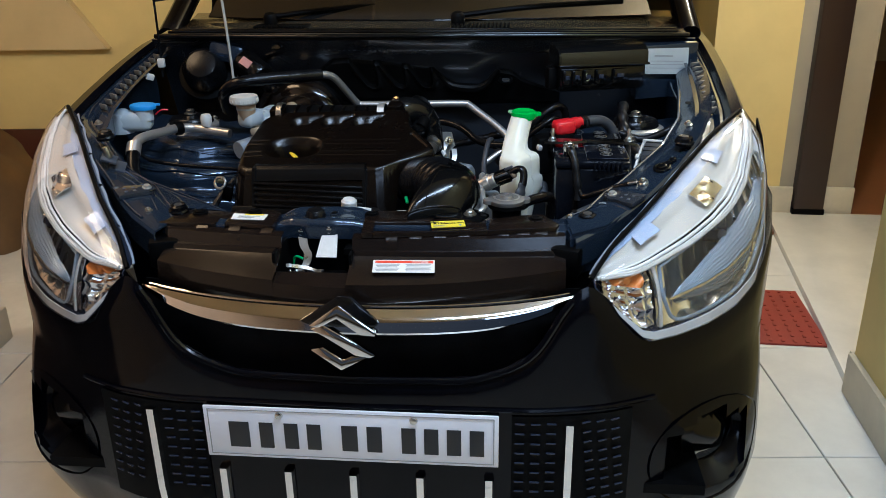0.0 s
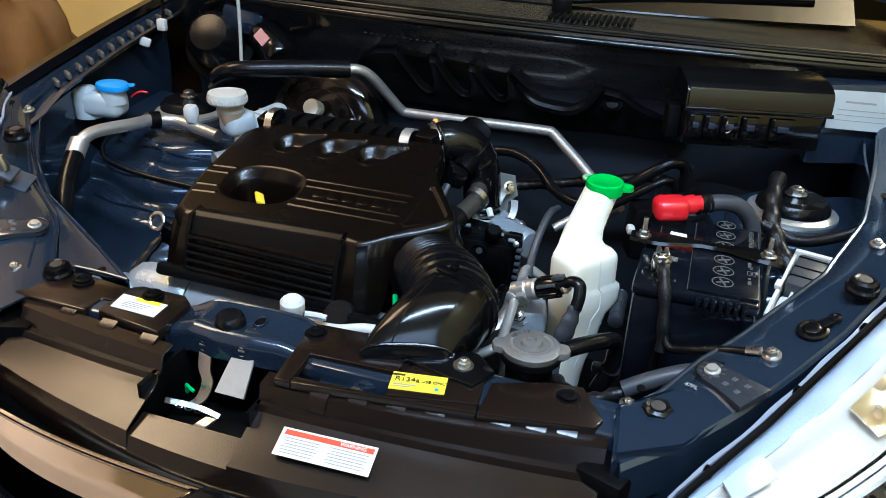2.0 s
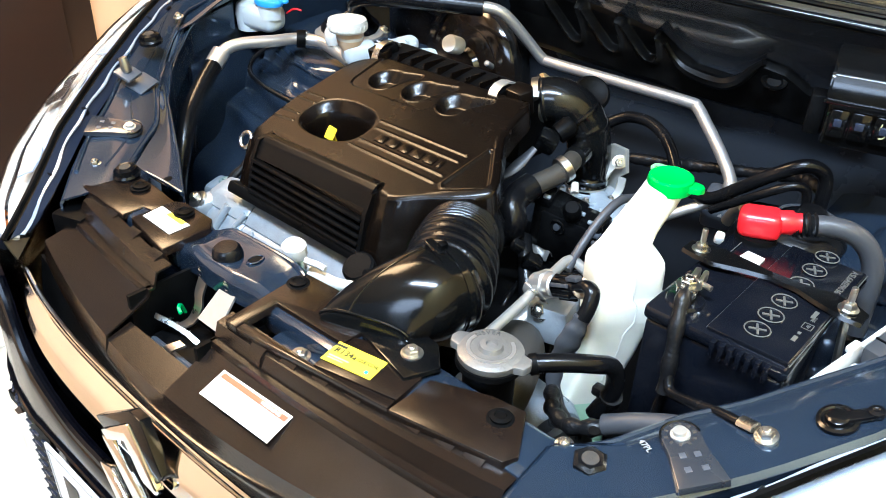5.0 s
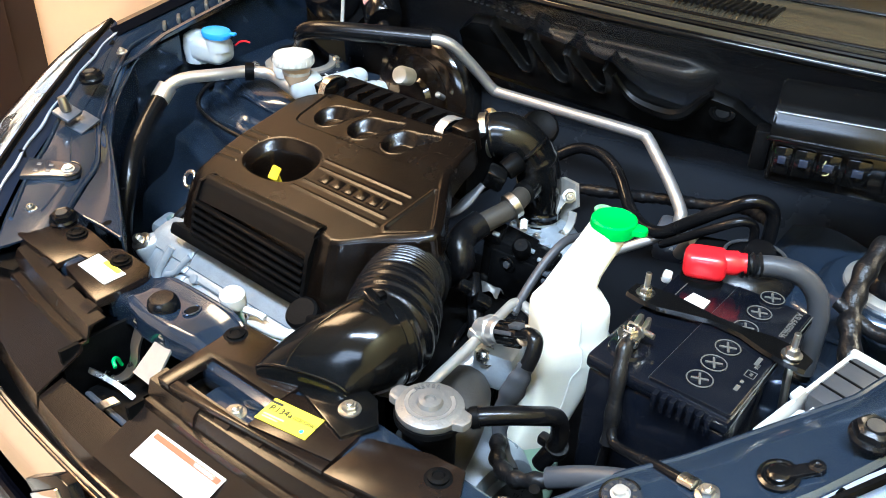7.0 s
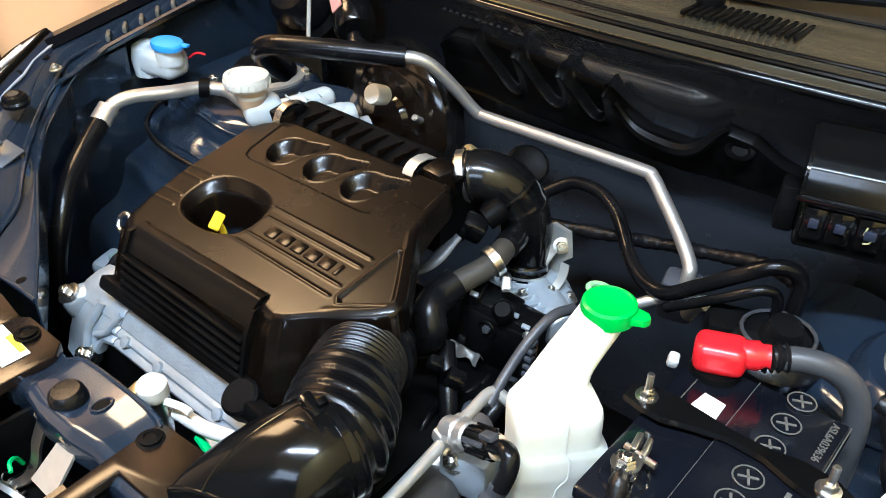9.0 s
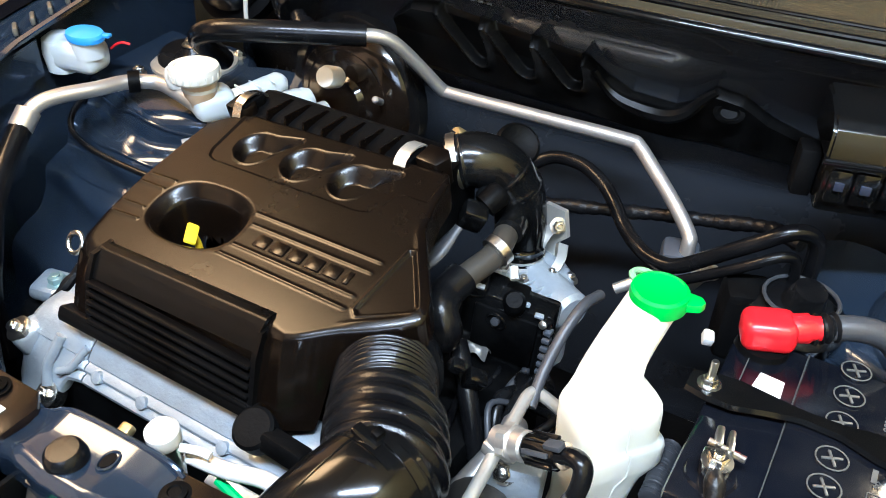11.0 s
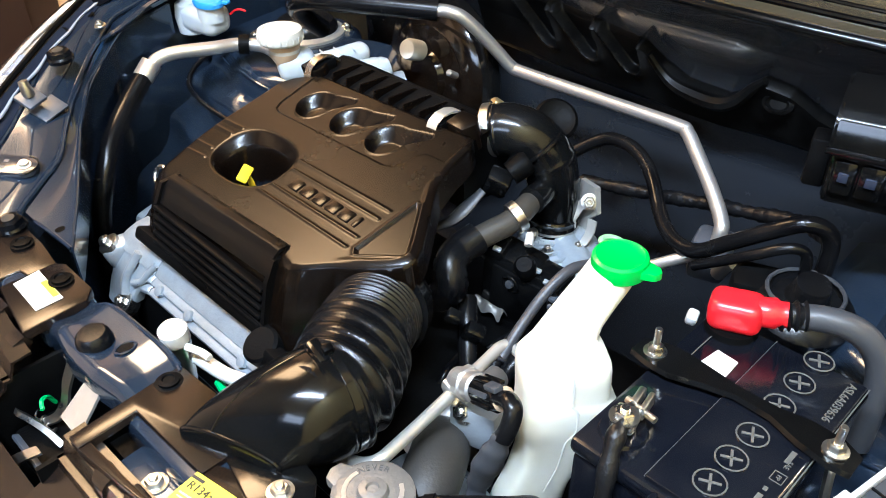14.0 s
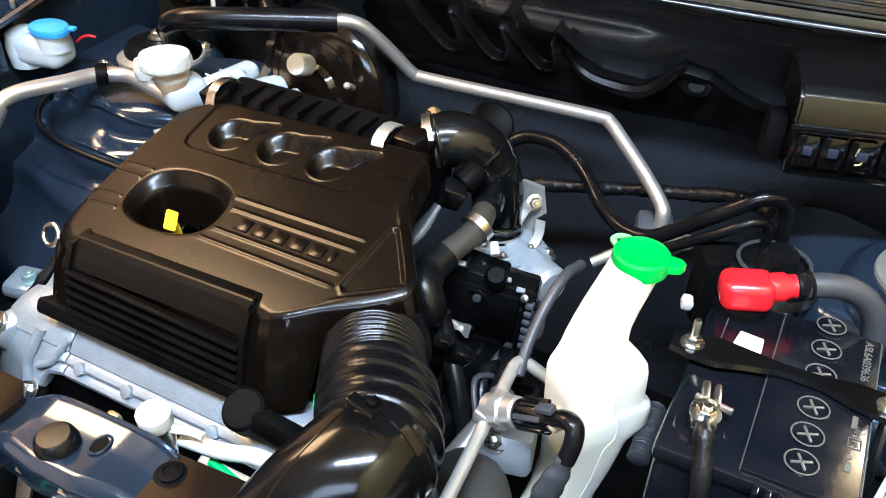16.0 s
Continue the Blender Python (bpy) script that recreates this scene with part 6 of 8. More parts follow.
SDC = AXC.cross(Vector((0, 0, 1))).normalized()
UPC = SDC.cross(AXC)
for k in range(16):
    a = radians(150 + 9 * k)
    c = Vector((-0.0085, 0.6454, 0.9326)) + 0.0325 * (math.cos(a) * SDC + math.sin(a) * UPC)
    part("clamp_notch", box(B(), c, (0.006, 0.0016, 0.0012), 0, rot(0, 0, 30)), MATT, band)
screw = part("clamp_screw", lathe(B(), [(0.0085, -0.012), (0.0085, 0.006), (0.0065, 0.009), (0.0, 0.009)], (-0.012, 0.660, 0.957), (-0.35, -0.65, 0.6), 14), BRASS, elbow, "brass coloured clamp screw")
part("screw_slot", box(B(), Vector((-0.012, 0.660, 0.957)) + 0.0092 * Vector((-0.35, -0.65, 0.6)).normalized(), (0.011, 0.0016, 0.002), 0, rot(-40, 20, 10)), MATT, screw)
part("screw_housing", box(B(), (-0.006, 0.668, 0.952), (0.020, 0.012, 0.009), 0.003, rot(10, -15, 60)), STEEL, elbow)
for k in range(3):
    part("hose_clamp", tube(B(), [(0.0612, 0.6865, 0.8165 - 0.0058 * k), (0.0613, 0.6864, 0.8135 - 0.0058 * k)], 0.0318 + 0.0008 * k, 32, 1), STEEL if k != 1 else GLOSS, elbow, "bright steel hose clamp" if k != 1 else "")
part("clamp_screw", lathe(B(), [(0.006, -0.010), (0.006, 0.008), (0.0, 0.009)], (0.046, 0.655, 0.806), (-0.8, -0.4, 0.3), 12), STEEL, elbow)
part("elbow_stub", tube(B(), [(0.058, 0.676, 0.868), (0.067, 0.652, 0.876), (0.072, 0.628, 0.878)], 0.0162, 18, 4), GLOSS, body)
part("elbow_boss", lathe(B(), [(0.015, 0), (0.015, 0.016), (0.012, 0.020), (0.0, 0.020)], (0.036, 0.655, 0.905), (0.15, -0.85, -0.1), 18), GLOSS, body)
bm = lathe(B(), [(0.022, 0), (0.027, 0.006), (0.027, 0.012), (0.023, 0.016), (0.016, 0.012), (0.0, 0.012)], (0.030, 0.715, 0.930), (0.5, -0.45, 0.7), 24)
part("resonator", bm, MATT, elbow)

breather = thing("breather_hose", (0.09, 0.55, 0.85), "grey and black breather hose with a spring clip", "hose")
bm = tube(B(), [(0.060, 0.660, 0.868), (0.070, 0.625, 0.874), (0.073, 0.596, 0.868), (0.064, 0.565, 0.861), (0.058, 0.545, 0.856)], 0.0138, 16, 6)
part("grey_section", bm, HOSE_GREY, breather)
bm = tube(B(), [(0.060, 0.552, 0.860), (0.055, 0.528, 0.852), (0.060, 0.508, 0.845), (0.07, 0.50, 0.825), (0.05, 0.50, 0.80)], 0.0185, 16, 6)
part("black_section", bm, RUBBER, breather)
bm = tube(B(), [(0.077, 0.603, 0.875), (0.074, 0.594, 0.871)], 0.0185, 18, 1)
part("spring_clip", bm, STEEL, breather)
bm = tube(B(), [(0.095, 0.600, 0.858), (0.102, 0.590, 0.850)], 0.005, 8, 1)
part("clip_ear", bm, WHITE, breather)
conn = thing("sensor_connector", (0.03, 0.59, 0.90), "black sensor plug with a grey taped lead", "connector")
part("plug", box(B(), (0.038, 0.608, 0.898), (0.028, 0.024, 0.03), 0.005, rot(20, 20, 30)), GLOSS, conn)
part("plug_neck", lathe(B(), [(0.014, 0), (0.015, 0.02), (0.012, 0.026)], (0.044, 0.622, 0.905), (0.3, 0.6, 0.4), 14), MATT, conn)
part("lead", tube(B(), [(0.030, 0.592, 0.890), (0.024, 0.575, 0.875), (0.018, 0.555, 0.862), (0.005, 0.54, 0.852), (-0.005, 0.53, 0.84)], lambda u: 0.008 - 0.002 * math.cos(9 * u), 10, 6, 0.6), SLEEVE, conn)

throttle = thing("throttle_unit", (0.12, 0.66, 0.78), "grey cast throttle body with bolts and black sensor block", "throttle body")
part("flange", lathe(B(), [(0.040, 0.770), (0.042, 0.785), (0.036, 0.792), (0.031, 0.798)], (0.060, 0.688, 0), (0, 0, 1), 24), CAST, throttle)
house = part("housing", prism(B(), [(0.040, 0.640), (0.095, 0.628), (0.130, 0.634), (0.142, 0.648), (0.144, 0.668), (0.130, 0.700), (0.105, 0.722), (0.040, 0.725)], 0.70, 0.806, 0.012, None, 4), CAST, throttle)
part("motor_end", lathe(B(), [(0.0, 0.050), (0.020, 0.048), (0.025, 0.042), (0.026, 0.0), (0.026, -0.04)], (0.112, 0.664, 0.790), (0.86, -0.45, 0.0), 28), CAST, throttle)
part("flange_lug", prism(B(), [(0.035, 0.655), (0.052, 0.640), (0.075, 0.645), (0.110, 0.690), (0.100, 0.712), (0.045, 0.715)], 0.796, 0.812, 0.004), CAST, throttle)
for k in range(4):
    part("housing_rib", box(B(), (0.085 + 0.014 * k, 0.655 - 0.005 * k, 0.808), (0.004, 0.036, 0.006), 0.0015, rot(0, 0, -24)), CAST, house)
bm = B()
rings(bm, [[(0.070, 0.716, 0.795), (0.100, 0.706, 0.795), (0.102, 0.712, 0.795), (0.072, 0.722, 0.795)], [(0.074, 0.714, 0.830), (0.100, 0.704, 0.830), (0.102, 0.710, 0.830), (0.076, 0.720, 0.830)],
           [(0.078, 0.712, 0.846), (0.112, 0.704, 0.842), (0.114, 0.710, 0.842), (0.080, 0.718, 0.846)], [(0.076, 0.716, 0.872), (0.104, 0.708, 0.874), (0.106, 0.714, 0.874), (0.078, 0.722, 0.872)]])
part("bracket", bm, ZINC, throttle)
part("bracket_rib", tube(B(), [(0.074, 0.712, 0.80), (0.080, 0.708, 0.835), (0.076, 0.708, 0.868)], 0.004, 8, 4), ZINC, throttle)
for c, ax in (((0.100, 0.703, 0.856), (0.5, -0.7, 0.4)), ((0.128, 0.690, 0.796), (0, 0, 1)), ((0.068, 0.652, 0.796), (0, 0, 1))):
    part("bolt", hexbolt(B(), c, 0.007, 0.008, ax), STEEL, throttle)
module = part("sensor_block", box(B(), (0.096, 0.598, 0.776), (0.104, 0.040, 0.095), 0.006, rot(0, 4, 6)), GLOSS, throttle)
part("block_face", box(B(), (0.100, 0.5775, 0.780), (0.074, 0.005, 0.066), 0.003, rot(0, 4, 6)), MATT, module)
part("block_frame", box(B(), (0.147, 0.580, 0.776), (0.010, 0.012, 0.096), 0.003, rot(0, 4, 6)), GLOSS, module)
for x, y, z in ((0.1475, 0.572, 0.822), (0.1425, 0.572, 0.738)):
    part("block_screw", lathe(B(), [(0.0045, 0), (0.0045, 0.004), (0.002, 0.005)], (x, y, z), (0.1, -0.9, 0.4), 12), STEEL, module)
for k in range(6):
    part("block_tooth", box(B(), (0.153 - 0.0008 * k, 0.575, 0.812 - 0.0115 * k), (0.009, 0.010, 0.0055), 0.0012), STEEL_BLUE, module)
part("block_lid", box(B(), (0.085, 0.598, 0.822), (0.060, 0.038, 0.014), 0.005, rot(8, 10, 10)), GLOSS, module)
part("block_lid", box(B(), (0.060, 0.585, 0.832), (0.028, 0.030, 0.018), 0.004, rot(14, 8, 18)), GLOSS, module)
part("block_plug", lathe(B(), [(0.012, 0), (0.013, 0.016), (0.009, 0.022)], (0.108, 0.582, 0.822), (0.2, -0.5, 0.8), 12), MATT, module)
for k, (x, y, z) in enumerate(((0.120, 0.585, 0.828), (0.138, 0.582, 0.822), (0.070, 0.574, 0.838))):
    part("block_clip", box(B(), (x, y, z), (0.010, 0.006, 0.004), 0.001, rot(10 * k, 12, 20)), CAST, module)
part("block_dial", tube(B(), [(0.092 + 0.011 * math.cos(a), 0.5735 - 0.002 * math.sin(a), 0.800 + 0.011 * math.sin(a)) for a in np.linspace(0, 2 * math.pi, 25)], 0.0018, 8, 1), GLOSS, module)
part("block_dial", lathe(B(), [(0.005, 0), (0.005, 0.005), (0.0, 0.006)], (0.092, 0.575, 0.800), (0, -1, 0.1), 14), SLEEVE, module)
part("bracket_strap", strap([(0.080, 0.686, 0.806), (0.084, 0.694, 0.818), (0.086, 0.690, 0.832), (0.090, 0.697, 0.846), (0.098, 0.700, 0.856)], 0.013, 0.016, 0.002), ZINC, throttle, "bent zinc strap")
part("bracket_strap", strap([(0.108, 0.676, 0.806), (0.112, 0.684, 0.812), (0.114, 0.692, 0.824), (0.112, 0.698, 0.838)], 0.010, 0.012, 0.002), ZINC, throttle)
for c, ax in (((0.112, 0.672, 0.808), (0, 0, 1)), ((0.090, 0.642, 0.808), (0, 0, 1)), ((0.060, 0.652, 0.815), (-0.2, -0.8, 0.4))):
    part("bolt", hexbolt(B(), c, 0.0055, 0.007, ax), STEEL, throttle)
part("sensor_foil", sheet(B(), lambda u, v: (0.045 + 0.045 * u, 0.560 + 0.016 * v + 0.002 * math.sin(11 * u), 0.752 + 0.008 * math.sin(math.pi * v) + 0.0022 * math.sin(12 * u + 4 * v)), 24, 10, 0.001), CAP_GREY, throttle, "crumpled foil")

# small leads and hoses between engine and tank
clutter = thing("engine_leads", (0.16, 0.52, 0.72), "tangle of black leads and hoses behind the intake duct", "wiring")
random.seed(11)
for k in range(9):
    x0, y0 = 0.10 + 0.012 * k, 0.42 + 0.018 * (k % 4)
    pts = [(x0 + random.uniform(-0.01, 0.01), y0, 0.66), (x0 + random.uniform(-0.02, 0.02), y0 + 0.03, 0.72 + random.uniform(-0.01, 0.02)),
           (x0 + random.uniform(-0.03, 0.02), y0 + 0.07, 0.745 + random.uniform(-0.02, 0.02)), (x0 + random.uniform(-0.04, 0.0), y0 + 0.11, 0.74), (x0 - 0.05, y0 + 0.15, 0.70)]
    part("lead", tube(B(), pts, random.choice((0.0035, 0.005, 0.0075, 0.010)), 10, 6), random.choice((RUBBER, TAPE, SLEEVE, RUBBER)), clutter)
for x, y, z, r in ((0.112, 0.492, 0.79, 0.011), (0.102, 0.470, 0.82, 0.008), (0.165, 0.545, 0.765, 0.010)):
    part("lead_plug", box(B(), (x, y, z), (r * 2, r * 1.6, r * 1.8), r * 0.3, rot(20, 30, 40)), GLOSS, clutter)
part("drain_hose", tube(B(), [(0.075, 0.52, 0.80), (0.095, 0.50, 0.785), (0.125, 0.47, 0.745), (0.15, 0.45, 0.69)], 0.011, 12, 6), RUBBER, clutter)

# ---- coolant reservoir ----
tank = thing("coolant_reservoir", (0.27, 0.42, 0.70), "milky white coolant reservoir with a green cap", "coolant reservoir")


def squircle(cx, cy, a, b, turn, z, tiltx=0.0, tilty=0.0, n=28, p=4.0):
    return [(x, y, z + tiltx * (x - cx) + tilty * (y - cy)) for x, y in ellipse(cx, cy, a, b, turn, n, p)]


bm = B()
LEVELS = [
    (0.2485, 0.4245, 0.0330, 0.0220, 0.700, 4.0), (0.2545, 0.4305, 0.0285, 0.0216, 0.735, 4.5), (0.2610, 0.4368, 0.0298, 0.0230, 0.768, 5.0), (0.2635, 0.4385, 0.0325, 0.0245, 0.796, 5.5), (0.2645, 0.4392, 0.0350, 0.0252, 0.808, 5.5),
    (0.2685, 0.4425, 0.0420, 0.0262, 0.819, 6.0), (0.2695, 0.4435, 0.0438, 0.0268, 0.824, 6.0), (0.2695, 0.4435, 0.0440, 0.0268, 0.842, 6.0), (0.2690, 0.4430, 0.0432, 0.0266, 0.8475, 6.0), (0.2665, 0.4410, 0.0402, 0.0262, 0.8520, 6.0),
    (0.2660, 0.4405, 0.0396, 0.0260, 0.8550, 6.0), (0.2655, 0.4400, 0.0398, 0.0262, 0.8720, 6.0), (0.2650, 0.4400, 0.0396, 0.0260, 0.8850, 6.0), (0.2648, 0.4405, 0.0385, 0.0254, 0.8915, 5.5), (0.2635, 0.4430, 0.0352, 0.0246, 0.8958, 4.5),
    (0.2585, 0.4490, 0.0285, 0.0236, 0.8985, 3.4), (0.2555, 0.4560, 0.0252, 0.0228, 0.9040, 2.8), (0.2560, 0.4660, 0.0240, 0.0222, 0.9140, 2.5), (0.2590, 0.4770, 0.0236, 0.0218, 0.9270, 2.4),
    (0.2635, 0.4880, 0.0232, 0.0216, 0.9420, 2.3), (0.2675, 0.4955, 0.0226, 0.0216, 0.9560, 2.2), (0.2690, 0.4980, 0.0222, 0.0216, 0.9620, 2.1),
]
rings(bm, [squircle(x, y, a, b, 52, z, 0, 0, 40, p) for x, y, a, b, z, p in LEVELS])
part("tank_body", bm, WHITE_TANK, tank, "milky white plastic tank", 42)
bm = rings(B(), [squircle(x, y, a, b, 52, z, 0, 0, 40, 4.0) for x, y, a, b, z in ((0.246, 0.422, 0.0300, 0.0200, 0.600), (0.2465, 0.4225, 0.0335, 0.0222, 0.615), (0.2475, 0.4235, 0.0335, 0.0222, 0.690), (0.2485, 0.4245, 0.0330, 0.0220, 0.700))])
part("tank_foot", bm, COOLANT, tank, "pale green lower part filled with coolant", 42)
# moulded seam down the middle of the broad faces and a raised panel
seam = []
for x, y, a, b, z, p in LEVELS[1:18]:
    c, s = math.cos(radians(52)), math.sin(radians(52))
    seam.append((x + 0.10 * a * c + b * s, y + 0.10 * a * s - b * c, z))
part("tank_seam", tube(B(), seam, 0.0011, 6, 2), WHITE_TANK, tank)
part("tank_tab", box(B(), (0.292, 0.462, 0.822), (0.022, 0.014, 0.014), 0.004, rot(0, 0, 57)), WHITE_TANK, tank)
cap = part("cap", lathe(B(), [(0.0245, -0.009), (0.025, 0.0), (0.024, 0.005), (0.021, 0.0065), (0.0195, 0.0055), (0.0, 0.0055)], (0.271, 0.500, 0.965), (0, -0.05, 1), 28), GREEN, tank, "green plastic cap")
bm = B()
prism(bm, [(0.019, -0.011), (0.034, -0.007), (0.038, 0.0), (0.034, 0.007), (0.019, 0.011)], -0.004, 0.003, 0.002, Matrix.Translation((0.271, 0.500, 0.964)) @ rot(0, 0, 12))
part("cap_tab", bm, GREEN, cap)
bm = B()
tube(bm, [(0.264, 0.522, 0.960), (0.254, 0.526, 0.963), (0.245, 0.522, 0.965), (0.242, 0.513, 0.966), (0.249, 0.507, 0.964)], 0.003, 8, 5)
part("cap_loop", bm, LOOP_GREEN, cap)

# ---- radiator filler and hoses ----
rad = thing("radiator_filler", (0.244, 0.238, 0.85), "grey cast radiator cap on its filler neck", "radiator cap")
part("neck", lathe(B(), [(0.026, 0.80), (0.026, 0.848), (0.034, 0.856), (0.034, 0.862)], (0.244, 0.238, 0), (0, 0, 1), 24), MATT, rad)
bm = lathe(B(), [(0.034, 0.860), (0.036, 0.863), (0.036, 0.869), (0.030, 0.872), (0.014, 0.872), (0.012, 0.876), (0.006, 0.877), (0.005, 0.8745), (0.0, 0.8745)], (0.244, 0.238, 0), (0, 0, 1), 32, 0.9, 0.9)
for a in (130, 310):
    prism(bm, [(0.025, -0.013), (0.040, -0.009), (0.043, 0.0), (0.040, 0.009), (0.025, 0.013)], 0.862, 0.870, 0.002, Matrix.Translation((0.244, 0.238, 0)) @ rot(0, 0, a - 120))
cap = part("cap", bm, CAP_GREY, rad, "worn grey metal pressure cap")
bm = B()
for k in range(18):
    a = radians(178 + 14 * k)
    box(bm, (0.244 + 0.022 * math.cos(a), 0.238 + 0.022 * math.sin(a), 0.8724), (0.0035, 0.0055, 0.0008), 0, rot(0, 0, math.degrees(a)))
tagged(part("cap_marking", bm, ALU, cap), kind="stuff")
for k, ch in enumerate("NEVER"):
    a = 162 - 13 * k
    letters("cap_letter", ch, 0.0075, Matrix.Translation((0.244 + 0.0225 * math.cos(radians(a)), 0.238 + 0.0225 * math.sin(radians(a)), 0.8724)) @ rot(0, 0, a - 90), INK_PALE, cap)
hose = thing("overflow_hose", (0.30, 0.30, 0.83), "black rubber overflow hose from the radiator neck", "hose")
part("hose", tube(B(), [(0.262, 0.262, 0.845), (0.285, 0.280, 0.852), (0.315, 0.310, 0.850), (0.325, 0.335, 0.835), (0.325, 0.342, 0.80), (0.312, 0.335, 0.765)], 0.0095, 14, 6), RUBBER, hose)
part("hose_clip", tube(B(), [(0.270, 0.268, 0.848), (0.276, 0.273, 0.850)], 0.0108, 14, 1), MATT, hose)
bm = B()
tube(bm, [(0.325, 0.342, 0.795), (0.322, 0.345, 0.782)], 0.012, 12, 1)
box(bm, (0.312, 0.345, 0.79), (0.02, 0.012, 0.012), 0.003)
part("hose_band", bm, TAPE, hose)
low = thing("radiator_hose", (0.20, 0.32, 0.72), "thick dusty black lower radiator hose", "hose")
part("hose", tube(B(), [(0.215, 0.26, 0.70), (0.225, 0.30, 0.775), (0.205, 0.345, 0.785), (0.175, 0.38, 0.755), (0.15, 0.42, 0.70)], 0.028, 18, 7), DUSTY, low)

# ---- air conditioning line with pressure sensor ----
line = thing("aircon_line", (0.2, 0.35, 0.84), "bright aluminium air conditioning line with a pressure sensor", "pipe")
part("pipe", tube(B(), [(0.150, 0.268, 0.812), (0.180, 0.272, 0.822), (0.194, 0.276, 0.830), (0.1995, 0.284, 0.834), (0.1995, 0.295, 0.835), (0.195, 0.350, 0.838), (0.190, 0.430, 0.8475), (0.1895, 0.443, 0.849), (0.192, 0.452, 0.8485), (0.199, 0.457, 0.844), (0.222, 0.464, 0.826)], 0.0060, 14, 6), ZINC, line)
part("hose_end", tube(B(), [(0.195, 0.44, 0.842), (0.192, 0.47, 0.86), (0.195, 0.50, 0.885), (0.20, 0.53, 0.90), (0.205, 0.56, 0.895)], 0.0055, 10, 6), SLEEVE, line)
SENSOR_AXIS = Vector((0.89, -0.16, 0.42)).normalized()
part("union_block", box(B(), (0.190, 0.386, 0.844), (0.015, 0.030, 0.015), 0.004, rot(0, 10, -8)), ALU, line)
part("sensor", lathe(B(), [(0.010, 0), (0.0130, 0.002), (0.0130, 0.012), (0.0155, 0.013), (0.0155, 0.022), (0.0138, 0.024), (0.0138, 0.034), (0.012, 0.036)], (0.188, 0.387, 0.846), SENSOR_AXIS, 18), ALU, line, "bright pressure sensor body")
part("sensor_nut", lathe(B(), [(0.0172, 0.0125), (0.0172, 0.0215)], (0.188, 0.387, 0.846), SENSOR_AXIS, 6), ZINC, line)
plug = part("sensor_plug", lathe(B(), [(0.0115, 0), (0.0126, 0.002), (0.0126, 0.030), (0.0112, 0.034), (0.0, 0.034)], Vector((0.188, 0.387, 0.846)) + 0.036 * SENSOR_AXIS, SENSOR_AXIS, 14), GLOSS, line, "ribbed black sensor plug", 25)
PM = Matrix.Translation(Vector((0.188, 0.387, 0.846)) + 0.053 * SENSOR_AXIS) @ frame_to(SENSOR_AXIS)
for k in range(7):
    a = 2 * math.pi * k / 7
    part("plug_rib", box(B(), (0, 0, 0), (0.0042, 0.0045, 0.026), 0.001, PM @ Matrix.Translation((0.0128 * math.cos(a), 0.0128 * math.sin(a), 0)) @ rot(0, 0, math.degrees(a))), SLEEVE if k % 3 == 0 else GLOSS, plug)
part("plug_latch", box(B(), (0.2445, 0.372, 0.8865), (0.016, 0.010, 0.005), 0.001, rot(0, -24, -10)), SLEEVE, plug)
part("plug_seal", lathe(B(), [(0.010, 0), (0.0115, 0.004), (0.009, 0.008)], Vector((0.188, 0.387, 0.846)) + 0.070 * SENSOR_AXIS, SENSOR_AXIS, 12), FLUID, plug)
part("lead_boot", tube(B(), [(0.250, 0.373, 0.878), (0.263, 0.370, 0.886), (0.272, 0.366, 0.884), (0.274, 0.360, 0.872), (0.272, 0.354, 0.858)], 0.0085, 12, 5, 0.8), RUBBER, line)
part("sensor_lead", tube(B(), [(0.272, 0.355, 0.862), (0.268, 0.350, 0.845), (0.262, 0.345, 0.82), (0.256, 0.342, 0.79), (0.262, 0.334, 0.765), (0.29, 0.315, 0.755)], lambda u: 0.0085 + 0.005 * math.exp(-((u - 0.33) / 0.2) ** 2) + 0.0008 * math.sin(40 * u), 12, 7, 0.6), SLEEVE, line, "grey taped lead")
part("low_pipe", tube(B(), [(0.150, 0.360, 0.74), (0.165, 0.395, 0.77), (0.178, 0.43, 0.79), (0.175, 0.46, 0.79)], 0.013, 12, 5), ALU, line)
part("line_union", box(B(), (0.205, 0.405, 0.80), (0.05, 0.05, 0.05), 0.008, rot(0, 0, 15)), CAST, line)
part("union_bolt", hexbolt(B(), (0.200, 0.385, 0.815), 0.009, 0.008, (0, -0.8, 0.5)), STEEL, line)
fan = thing("fan_shroud", (0.12, 0.30, 0.68), "grey cast compressor behind the radiator", "compressor")
part("body", lathe(B(), [(0.06, 0), (0.065, 0.02), (0.065, 0.11), (0.055, 0.13), (0.0, 0.132)], (0.14, 0.36, 0.66), (1, -0.2, 0.1), 24), CAST, fan)
part("ring", lathe(B(), [(0.05, 0), (0.052, 0.012), (0.04, 0.016)], (0.278, 0.325, 0.675), (1, -0.2, 0.1), 24), STEEL, fan)

